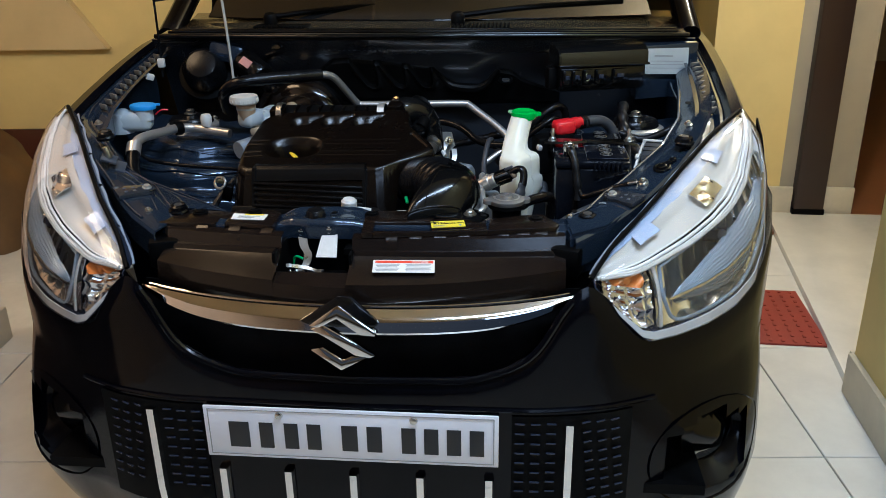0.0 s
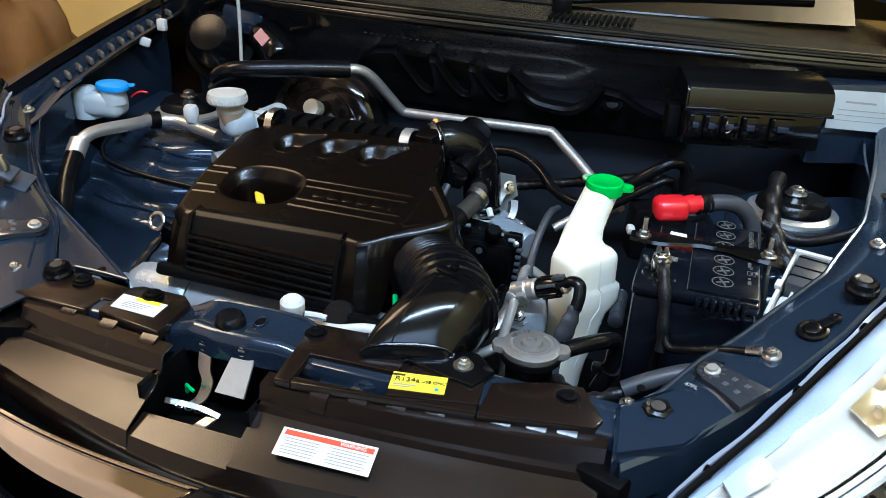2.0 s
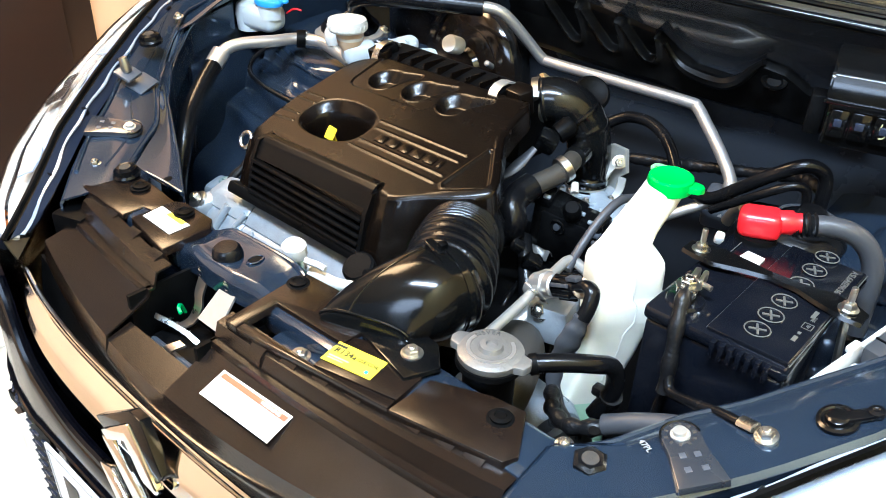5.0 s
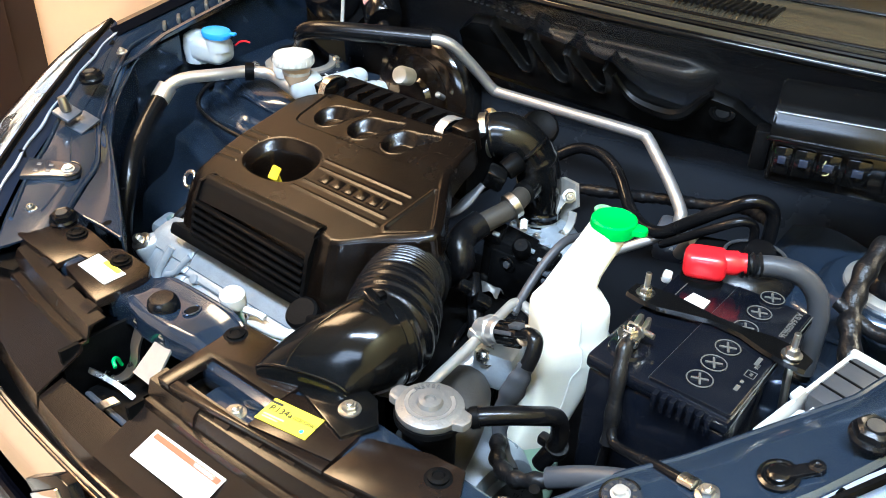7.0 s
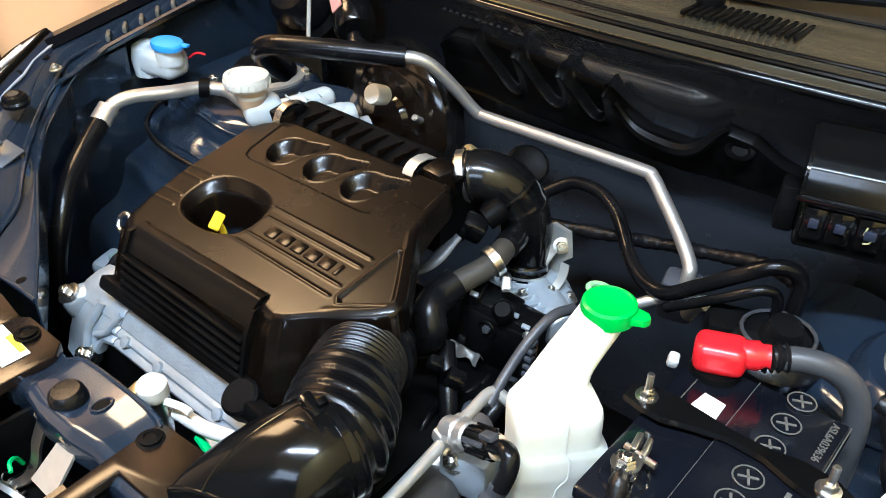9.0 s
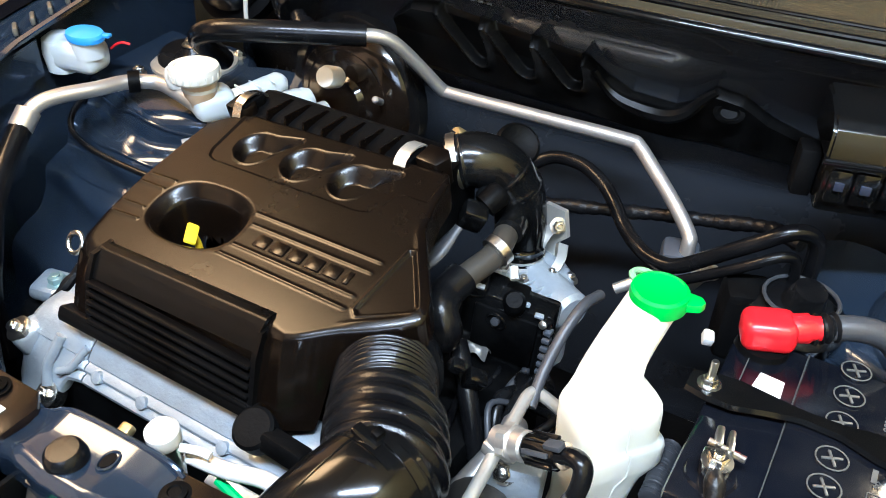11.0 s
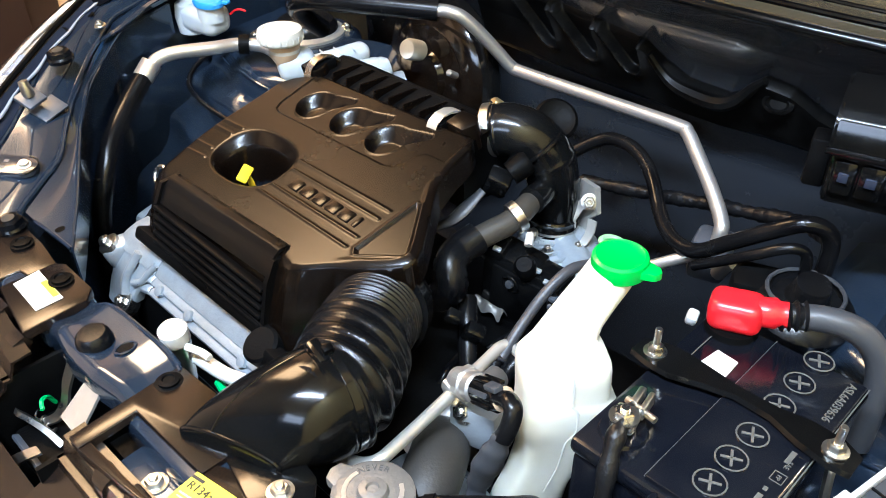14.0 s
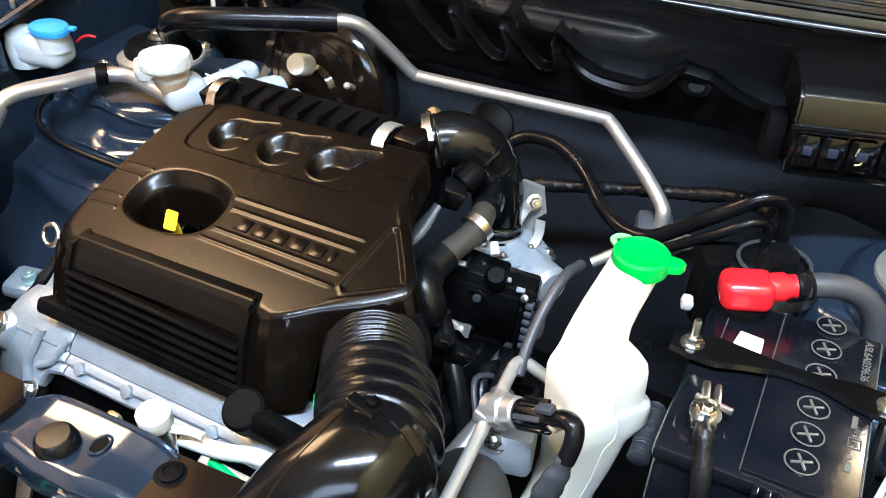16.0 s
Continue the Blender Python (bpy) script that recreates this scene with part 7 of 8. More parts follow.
# ---- battery ----
SHIFT[:] = 0.003, -0.018, 0.020
batt = thing("battery", (0.40, 0.48, 0.68), "black car battery held by a dark clamp bar", "battery")
part("case", box(B(), (0.400, 0.482, 0.775), (0.138, 0.205, 0.19), 0.006), BATTERY, batt)
top = part("lid", box(B(), (0.400, 0.482, 0.878), (0.142, 0.210, 0.016), 0.005), BATTERY, batt)
part("lid_panel", box(B(), (0.430, 0.482, 0.888), (0.078, 0.198, 0.005), 0.002), BATTERY, top)
for y in (0.409, 0.439, 0.470, 0.512, 0.546, 0.581):
    c = (0.428, y, 0.8905)
    vent = part("vent_cap", lathe(B(), [(0.0125, 0), (0.0125, 0.0012), (0.0110, 0.0012), (0.0108, 0.0004), (0.0, 0.0004)], c, (0, 0, 1), 24), BATTERY, top)
    bm = B()
    for a in (25, 115):
        box(bm, (c[0], c[1], c[2] + 0.0012), (0.016, 0.0022, 0.0016), 0.0005, rot(0, 0, a))
    part("vent_slot", bm, INK_PALE, vent)
    part("vent_ring", tube(B(), [(c[0] + 0.0118 * math.cos(k * math.pi / 9), c[1] + 0.0118 * math.sin(k * math.pi / 9), c[2] + 0.0012) for k in range(19)], 0.0007, 6, 1), INK_PALE, vent)
bm = B()
for k in range(7):
    box(bm, (0.404 + 0.0085 * k, 0.376, 0.876), (0.005, 0.012, 0.018), 0.001)
part("grip_rib", bm, BATTERY, top)
for x, y0, y1 in ((0.3905, 0.385, 0.585), (0.347, 0.50, 0.585), (0.470, 0.383, 0.583)):
    part("lid_line", tube(B(), [(x, y0, 0.8868), (x, 0.5 * (y0 + y1), 0.8868), (x, y1, 0.8868)], 0.0006, 6, 1), INK_PALE, top)
letters("serial_code", "ASL6A039636", 0.0092, Matrix.Translation((0.4595, 0.548, 0.8908)) @ rot(0, 0, -90), INK_PALE, top)
bm = B()
for x, y, w, h in ((0.458, 0.470, 0.004, 0.014), (0.458, 0.432, 0.003, 0.004), (0.458, 0.421, 0.004, 0.009)):
    box(bm, (x, y, 0.8908), (w, h, 0.0005), 0)
tagged(part("serial_print", bm, INK_PALE, top), kind="stuff")
letters("standard_word", "SAE", 0.0055, Matrix.Translation((0.460, 0.462, 0.8908)) @ rot(0, 0, -90), INK_PALE, top)
letters("plastic_code", "PP", 0.0048, Matrix.Translation((0.460, 0.447, 0.8908)) @ rot(0, 0, -90), INK_PALE, top)
bm = B()
for x, y, w, h in ((0.4555, 0.447, 0.0006, 0.010), (0.4645, 0.447, 0.0006, 0.010), (0.460, 0.442, 0.009, 0.0006), (0.460, 0.452, 0.009, 0.0006)):
    box(bm, (x, y, 0.8908), (w, h, 0.0005))
part("code_frame", bm, INK_PALE, top)
part("battery_label", prism(B(), [(0.356, 0.510), (0.376, 0.507), (0.381, 0.514), (0.380, 0.538), (0.360, 0.540)], 0.8865, 0.8873), PAPER, top, "small white paper sticker")
part("post", lathe(B(), [(0.020, 0.885), (0.018, 0.889), (0.010, 0.890), (0.009, 0.906)], (0.355, 0.410, 0), (0, 0, 1), 20), BATTERY, top)
bm = B()
box(bm, (0.356, 0.408, 0.902), (0.019, 0.021, 0.012), 0.003, rot(0, 0, 15))
box(bm, (0.352, 0.430, 0.904), (0.006, 0.020, 0.011), 0.002, rot(0, 0, 10))
box(bm, (0.361, 0.428, 0.904), (0.005, 0.022, 0.013), 0.002, rot(0, 0, 10))
part("terminal", bm, STEEL, batt, "grey battery terminal clamp")
bm = B()
hexbolt(bm, (0.357, 0.404, 0.908), 0.008, 0.006)
tube(bm, [(0.346, 0.424, 0.904), (0.374, 0.420, 0.904)], 0.003, 8, 1)
part("terminal_bolt", bm, STEEL, batt)
bm = B()
rings(bm, [[(x, y - w, z), (x, y + w, z), (x, y + w - 0.002, z + 0.004), (x, y - w + 0.002, z + 0.004)] for x, y, z, w in
           ((0.312, 0.492, 0.892, 0.012), (0.330, 0.492, 0.893, 0.017), (0.350, 0.493, 0.893, 0.018), (0.375, 0.496, 0.893, 0.012), (0.40, 0.498, 0.893, 0.007), (0.43, 0.498, 0.893, 0.008),
            (0.455, 0.496, 0.893, 0.015), (0.480, 0.494, 0.892, 0.017), (0.496, 0.494, 0.889, 0.012))])
clamp = part("clamp_bar", bm, GLOSS, batt, "dark steel battery clamp bar")
for x, y in ((0.328, 0.492), (0.479, 0.494)):
    bm = hexbolt(B(), (x, y, 0.896), 0.0068, 0.0065)
    lathe(bm, [(0.0032, 0), (0.0032, 0.024), (0.0026, 0.025)], (x, y, 0.896), (0, 0, 1), 10)
    part("clamp_nut", bm, STEEL, clamp, "bright stud and nut")
bm = B()
tube(bm, [(0.479, 0.494, 0.896), (0.488, 0.49, 0.80), (0.49, 0.48, 0.70)], 0.004, 8, 4)
part("clamp_rod", bm, STEEL, clamp)
SHIFT[:] = 0.006, 0.003, 0.016
boot = thing("terminal_boot", (0.355, 0.560, 0.89), "bright red rubber boot over the positive terminal", "terminal cover")
bm = B()
box(bm, (0.350, 0.555, 0.909), (0.046, 0.036, 0.031), 0.010, rot(0, -4, 20), 4)
lathe(bm, [(0.013, 0.0), (0.0135, 0.014), (0.011, 0.017), (0.011, 0.024)], (0.366, 0.562, 0.913), (1, 0.42, 0.16), 18)
part("boot", bm, RED, boot, "", 50)
part("boot_foot", lathe(B(), [(0.024, 0), (0.022, 0.010)], (0.350, 0.553, 0.886), (0, 0, 1), 18), MATT, boot)
cable = thing("positive_cable", (0.44, 0.60, 0.9), "thick grey sleeved battery cable", "cable")
part("sleeve", tube(B(), [(0.390, 0.580, 0.9115), (0.412, 0.590, 0.9145), (0.432, 0.598, 0.912), (0.448, 0.604, 0.901), (0.460, 0.606, 0.882), (0.466, 0.603, 0.852), (0.468, 0.595, 0.80)], 0.0115, 18, 7), SLEEVE, cable, "smooth grey cable sleeve")
part("taped_end", tube(B(), [(0.380, 0.570, 0.911), (0.388, 0.576, 0.913), (0.398, 0.583, 0.914)], lambda u: 0.0118 + 0.0022 * math.sin(20 * u), 12, 5), TAPE, cable)
SHIFT[:] = 0.0, 0.0, 0.0
earth = thing("earth_cable", (0.38, 0.36, 0.85), "black taped earth cable bolted to the apron rail", "cable")
part("taped_cable", tube(B(), [(0.360, 0.388, 0.922), (0.363, 0.374, 0.923), (0.369, 0.358, 0.906), (0.375, 0.346, 0.870), (0.378, 0.340, 0.835)], lambda u: 0.0072 + 0.0008 * math.sin(26 * u), 12, 7), TAPE, earth)
part("thin_cable", tube(B(), [(0.375, 0.348, 0.872), (0.384, 0.336, 0.845), (0.41, 0.322, 0.855), (0.445, 0.308, 0.872), (0.468, 0.300, 0.880)], 0.0052, 10, 6), RUBBER, earth)
part("down_cable", tube(B(), [(0.376, 0.354, 0.84), (0.372, 0.352, 0.81), (0.370, 0.345, 0.77)], 0.0055, 10, 5), RUBBER, earth)
bm = tube(B(), [(0.464, 0.301, 0.882), (0.478, 0.297, 0.886)], 0.007, 10, 1, 0.6)
lathe(bm, [(0.010, 0), (0.010, 0.003)], (0.489, 0.294, 0.884), (-0.2, -0.25, 1), 18)
hexbolt(bm, (0.489, 0.294, 0.886), 0.0068, 0.006, (-0.2, -0.25, 1))
part("ring_terminal", bm, STEEL, earth)
loom = thing("front_loom", (0.36, 0.30, 0.8), "taped wiring loom below the battery", "wiring")
part("grey_loom", tube(B(), [(0.345, 0.295, 0.800), (0.375, 0.305, 0.815), (0.41, 0.315, 0.828), (0.44, 0.318, 0.835)], 0.011, 12, 5), SLEEVE, loom)
part("black_loom", tube(B(), [(0.262, 0.330, 0.77), (0.285, 0.300, 0.775), (0.315, 0.285, 0.785), (0.345, 0.293, 0.798)], lambda u: 0.0085 + 0.0015 * math.sin(30 * u), 12, 6), TAPE, loom)
tray = thing("battery_tray", (0.40, 0.48, 0.6), "black battery tray bracket", "tray")
part("tray", box(B(), (0.405, 0.48, 0.62), (0.17, 0.23, 0.11), 0.01), MATT, tray)

# ---- pipes along the firewall ----
pipe = thing("firewall_pipe", (0.0, 0.83, 0.91), "bright aluminium pipe with a black foam sleeve on the firewall", "pipe")
part("metal_pipe", tube(B(), [(-0.212, 0.752, 0.998), (-0.195, 0.765, 0.997), (-0.178, 0.782, 0.985), (-0.155, 0.812, 0.945), (-0.138, 0.830, 0.917), (-0.120, 0.834, 0.912), (0.0, 0.838, 0.913), (0.12, 0.842, 0.914),
                              (0.138, 0.840, 0.911), (0.160, 0.828, 0.898), (0.20, 0.803, 0.874), (0.230, 0.781, 0.853), (0.236, 0.772, 0.842), (0.236, 0.765, 0.80)], 0.0088, 14, 5), ALU, pipe)
part("foam_sleeve", tube(B(), [(-0.205, 0.756, 0.998), (-0.26, 0.72, 1.0), (-0.32, 0.685, 1.0), (-0.375, 0.662, 0.995), (-0.410, 0.670, 0.975), (-0.425, 0.70, 0.945), (-0.43, 0.73, 0.92)], 0.0145, 14, 6), RUBBER, pipe)
lines = thing("heater_lines", (0.3, 0.68, 0.92), "pair of black rubber vacuum lines", "hose")
part("line", tube(B(), [(-0.01, 0.815, 0.835), (0.012, 0.830, 0.853), (0.035, 0.836, 0.865), (0.075, 0.825, 0.872), (0.110, 0.806, 0.868), (0.135, 0.786, 0.859), (0.158, 0.765, 0.845), (0.186, 0.738, 0.841), (0.212, 0.722, 0.841), (0.240, 0.714, 0.849), (0.278, 0.705, 0.884), (0.311, 0.701, 0.914),
                        (0.340, 0.709, 0.934), (0.358, 0.720, 0.932), (0.367, 0.727, 0.915), (0.368, 0.727, 0.87)], 0.0088, 14, 6), RUBBER, lines)
part("line", tube(B(), [(0.245, 0.702, 0.838), (0.285, 0.692, 0.872), (0.315, 0.690, 0.896), (0.338, 0.698, 0.910), (0.352, 0.708, 0.906), (0.356, 0.710, 0.885), (0.356, 0.708, 0.85)], 0.0058, 14, 6), RUBBER, lines)
valve = thing("vacuum_valve", (0.38, 0.63, 0.86), "round black vacuum valve behind the battery", "valve")
part("body", lathe(B(), [(0.048, 0), (0.050, 0.02), (0.040, 0.030), (0.022, 0.034), (0.016, 0.055), (0.0, 0.056)], (0.368, 0.690, 0.842), (0.15, -0.15, 1), 28), RUBBER, valve)
part("valve_ring", tube(B(), [(0.370 + 0.036 * math.cos(k * math.pi / 10), 0.684 + 0.036 * math.sin(k * math.pi / 10), 0.882) for k in range(21)], 0.0022, 6, 1), SLEEVE, valve)
part("canister", box(B(), (0.322, 0.690, 0.83), (0.055, 0.05, 0.09), 0.012, rot(0, 0, 20)), MATT, valve)
wl = thing("firewall_loom", (0.2, 0.80, 0.87), "corrugated black wiring loom across the firewall", "wiring")
part("conduit", tube(B(), [(0.01, 0.815, 0.80), (0.06, 0.825, 0.806), (0.13, 0.83, 0.820), (0.19, 0.832, 0.834), (0.25, 0.83, 0.848), (0.31, 0.82, 0.867), (0.35, 0.79, 0.875)], lambda u: 0.0088 + 0.0008 * math.sin(u * 150) + 0.0008 * math.sin(u * 37), 10, 14), TAPE, wl)
joint = thing("expansion_valve", (0.25, 0.77, 0.82), "grey cast valve block with white pipe ends", "valve")
part("block", box(B(), (0.228, 0.778, 0.806), (0.045, 0.045, 0.055), 0.008, rot(0, 0, 15)), STEEL_BLUE, joint)
part("stub", tube(B(), [(0.276, 0.735, 0.842), (0.262, 0.748, 0.825), (0.250, 0.758, 0.800)], 0.009, 12, 4), ALU, joint)
part("side_pipe", tube(B(), [(0.18, 0.70, 0.80), (0.21, 0.715, 0.82), (0.235, 0.73, 0.835)], 0.007, 10, 4), ALU, joint)
part("white_plug", box(B(), (0.307, 0.585, 0.872), (0.011, 0.015, 0.011), 0.003, rot(10, 10, 20)), WHITE, joint)
single("ribbed_tube", tube(B(), [(0.316, 0.430, 0.808), (0.315, 0.46, 0.812), (0.314, 0.49, 0.816)], lambda u: 0.0088 + 0.0015 * math.sin(90 * u), 12, 30), SLEEVE, "grey corrugated tube between tank and battery", "hose")

# ---- fuse box ----
fuse = thing("fuse_box", (0.44, 0.76, 0.95), "shiny black fuse box with a stepped lid", "fuse box")
FM = Matrix.Translation((0.437, 0.760, 1.027)) @ rot(0, 0, 16)
bm = B()
box(bm, (0, 0, -0.030), (0.20, 0.070, 0.055), 0.006)
bmesh.ops.transform(bm, matrix=FM, verts=bm.verts)
fb = part("fuse_case", bm, GLOSS, fuse)
bm = B()
rings(bm, [[(x, -0.045, -0.002), (x, 0.04, -0.002), (x, 0.04, 0.044), (x, 0.010, 0.042), (x, -0.020, 0.038), (x, -0.036, 0.034), (x, -0.043, 0.026)] for x in (-0.104, 0.104)])
bmesh.ops.bevel(bm, geom=bm.edges[:], offset=0.003, segments=2, affect="EDGES")
bmesh.ops.transform(bm, matrix=FM, verts=bm.verts)
lid = part("lid", bm, GLOSS, fuse)
for x, w in ((-0.085, 0.020), (-0.062, 0.022), (-0.036, 0.024), (-0.006, 0.026), (0.04, 0.036)):
    bm = box(B(), (x, -0.037, -0.026), (w, 0.008, 0.034), 0.003)
    bmesh.ops.transform(bm, matrix=FM, verts=bm.verts)
    latch_ob = part("latch", bm, GLOSS, fb)
    bm = box(B(), (x, -0.0425, -0.024), (w * 0.45, 0.004, 0.009), 0.001)
    bmesh.ops.transform(bm, matrix=FM, verts=bm.verts)
    part("latch_tongue", bm, LAMP_DARK, latch_ob)
bm = box(B(), (0, -0.0455, 0.0005), (0.212, 0.004, 0.006), 0.0015)
bmesh.ops.transform(bm, matrix=FM, verts=bm.verts)
part("lid_lip", bm, GLOSS, lid)
MARK = [(-0.040, -0.0425, -0.016), (-0.041, -0.0425, -0.024), (-0.036, -0.0425, -0.023), (-0.0335, -0.0425, -0.027), (-0.0355, -0.0425, -0.032), (-0.040, -0.0425, -0.033)]
bm = tube(B(), MARK, 0.0008, 6, 4)
bmesh.ops.transform(bm, matrix=FM, verts=bm.verts)
part("paint_mark", bm, PAINT_MARK, fb, "pale hand painted mark")
bm = box(B(), (-0.11, 0, -0.03), (0.02, 0.03, 0.05), 0.004)
bmesh.ops.transform(bm, matrix=FM, verts=bm.verts)
part("fuse_bracket", bm, MATT, fuse)
vin, m = label_on("type_plate", [(0.553, 0.822, 0.990), (0.660, 0.868, 0.982), (0.658, 0.870, 1.044), (0.551, 0.824, 1.048)], PLATE_ALU, "pale aluminium type plate riveted beside the firewall")
bars("print_bars", m, [(-0.010, 0.012, 0.05, 0.003), (0.0, 0.0, 0.09, 0.0012), (0.0, -0.008, 0.09, 0.0012), (0.0, -0.016, 0.09, 0.0012)], GREY_INK, vin)
part("backing_box", prism(B(), [(0.535, 0.823), (0.685, 0.888), (0.68, 0.95), (0.53, 0.90)], 0.93, 1.055, 0.006), BAY, bay)

# ---- wiring and relay box beside the battery ----
big = thing("side_loom", (0.50, 0.61, 0.85), "thick taped black wiring loom beside the battery", "wiring")
part("loom", tube(B(), [(0.495, 0.710, 0.94), (0.490, 0.670, 0.920), (0.494, 0.635, 0.895), (0.508, 0.600, 0.875), (0.526, 0.560, 0.85), (0.53, 0.53, 0.81)], lambda u: 0.0115 + 0.0015 * math.sin(40 * u), 14, 8), TAPE, big)
part("branch", tube(B(), [(0.48, 0.630, 0.895), (0.53, 0.615, 0.885), (0.58, 0.61, 0.905), (0.62, 0.62, 0.93)], 0.008, 10, 5), TAPE, big)
relay = thing("relay_box", (0.52, 0.45, 0.88), "pale grey and black relay connector on a white bracket", "relay")
RM = Matrix.Translation((0.525, 0.462, 0.868)) @ rot(8, 0, -14) @ Matrix.Diagonal((0.8, 0.9, 0.9, 1))


def relay_part(name, bm, mat, parent, label=""):
    bmesh.ops.transform(bm, matrix=RM, verts=bm.verts)
    return part(name, bm, mat, parent, label)


cover_r = relay_part("relay_cover", box(B(), (0.0, 0.042, 0.010), (0.046, 0.084, 0.035), 0.005), SLEEVE, relay)
for y in (0.022, 0.046, 0.072):
    relay_part("cover_seam", box(B(), (0.0, y, 0.0280), (0.044, 0.0025, 0.002), 0.0008), MATT, cover_r)
hold = relay_part("relay_bracket", box(B(), (0.0, -0.038, -0.006), (0.052, 0.075, 0.026), 0.006), WHITE, relay, "white plastic bracket")
relay_part("bracket_wall", box(B(), (-0.0295, 0.012, 0.002), (0.006, 0.17, 0.036), 0.002), WHITE, hold)
relay_part("bracket_wall", box(B(), (0.0295, 0.030, 0.002), (0.006, 0.13, 0.036), 0.002), WHITE, hold)
relay_part("bracket_wall", box(B(), (0.0, 0.091, 0.010), (0.062, 0.008, 0.034), 0.002), WHITE, hold)
relay_part("bracket_rib", box(B(), (-0.010, -0.028, 0.010), (0.004, 0.062, 0.010), 0.001), WHITE, hold)
relay_part("bracket_rib", box(B(), (0.006, -0.012, 0.008), (0.034, 0.004, 0.010), 0.001), WHITE, hold)
relay_part("bracket_latch", box(B(), (-0.031, -0.002, 0.022), (0.010, 0.018, 0.008), 0.002), WHITE, hold)
bm = lathe(B(), [(0.005, 0), (0.005, 0.016), (0.004, 0.018)], RM @ Vector((-0.018, -0.04, 0.008)), (0.8, -0.3, 0.4), 10)
part("relay_pin", bm, STEEL, relay)

# ---- brake master cylinder and booster ----
brake = thing("brake_master_cylinder", (-0.33, 0.62, 0.9), "white brake fluid reservoir on the master cylinder", "brake reservoir")
part("cap", lathe(B(), [(0.024, 0.963), (0.029, 0.964), (0.0308, 0.967), (0.0308, 0.977), (0.0295, 0.981), (0.023, 0.982), (0.022, 0.9805), (0.0, 0.9805)], (-0.342, 0.593, 0), (0, 0, 1), 30), IVORY, brake, "ivory screw cap", 22)
for k in range(20):
    a = 2 * math.pi * k / 20
    part("cap_ridge", box(B(), (-0.342 + 0.0309 * math.cos(a), 0.593 + 0.0309 * math.sin(a), 0.971), (0.0016, 0.0035, 0.008), 0.0005, rot(0, 0, math.degrees(a))), IVORY, brake)
part("neck", lathe(B(), [(0.010, 0.918), (0.013, 0.932), (0.020, 0.944), (0.0225, 0.963)], (-0.340, 0.596, 0), (0, 0, 1), 24), FLUID, brake)
part("reservoir", box(B(), (-0.325, 0.668, 0.920), (0.030, 0.105, 0.028), 0.012, rot(4, 0, -14), 4), WASHER, brake)
part("reservoir_side", box(B(), (-0.298, 0.672, 0.909), (0.026, 0.098, 0.026), 0.011, rot(2, 0, -24), 4), WASHER, brake)
part("reservoir_end", lathe(B(), [(0.0, 0.014), (0.012, 0.012), (0.017, 0.004), (0.017, -0.02)], (-0.278, 0.714, 0.906), (0.4, 0.8, 0.2), 18), WASHER, brake)
for k in range(3):
    part("reservoir_rib", box(B(), (-0.326 + 0.006 * k, 0.650 + 0.02 * k, 0.934), (0.028, 0.002, 0.003), 0.0008, rot(4, 0, -14)), WASHER, brake)
part("filler_collar", lathe(B(), [(0.020, 0), (0.0215, 0.002), (0.0215, 0.006), (0.018, 0.008)], (-0.340, 0.596, 0.949), (0, 0, 1), 26), IVORY, brake)
part("reservoir_front", box(B(), (-0.336, 0.610, 0.928), (0.046, 0.052, 0.040), 0.014, rot(0, 0, -28), 3), WASHER, brake)
part("cylinder", tube(B(), [(-0.36, 0.575, 0.862), (-0.30, 0.66, 0.872), (-0.26, 0.74, 0.88)], 0.020, 16, 3), CAST, brake)
part("filler_body", box(B(), (-0.325, 0.605, 0.900), (0.022, 0.03, 0.020), 0.007), FLUID, brake)
part("sensor_nut", lathe(B(), [(0.006, 0), (0.006, 0.006), (0.003, 0.008)], (-0.300, 0.598, 0.912), (0.3, -0.6, 0.6), 12), YELLOW, brake)
bm = B()
tube(bm, [(-0.300, 0.600, 0.880), (-0.27, 0.60, 0.90), (-0.255, 0.62, 0.915), (-0.25, 0.66, 0.91)], 0.005, 10, 5)
part("brake_lead", bm, MATT, brake)
booster = thing("brake_booster", (-0.27, 0.85, 0.86), "round glossy black brake booster", "brake booster")
part("shell", lathe(B(), [(0.0, -0.036), (0.034, -0.034), (0.040, -0.026), (0.088, -0.020), (0.102, -0.012), (0.110, 0.0), (0.115, 0.006), (0.115, 0.014), (0.10, 0.03), (0.06, 0.045)], (-0.285, 0.840, 0.860), (0.1, 1, -0.06), 48), BRONZE_GLOW, booster)
part("rim", lathe(B(), [(0.113, -0.008), (0.1205, -0.006), (0.1225, 0.0), (0.1225, 0.010), (0.119, 0.014)], (-0.285, 0.840, 0.860), (0.1, 1, -0.06), 56), GLOSS, booster)
part("shell_groove", tube(B(), [Vector((-0.2880, 0.8210, 0.8612)) + 0.075 * (math.cos(a) * Vector((0.995, -0.1, 0)) + math.sin(a) * Vector((0, 0.06, 0.998))) for a in np.linspace(0, 2 * math.pi, 41)], 0.003, 8, 1), BRONZE_GLOW, booster)
part("push_pin", lathe(B(), [(0.005, 0), (0.005, 0.020), (0.003, 0.022)], (-0.215, 0.800, 0.888), (0.1, -0.8, 0.5), 12), ALU, booster)
part("vacuum_stub", lathe(B(), [(0.015, 0), (0.016, 0.024), (0.014, 0.030), (0.0, 0.031)], (-0.290, 0.800, 0.905), (0.05, -0.9, 0.35), 18), WHITE, booster, "white plastic vacuum stub")

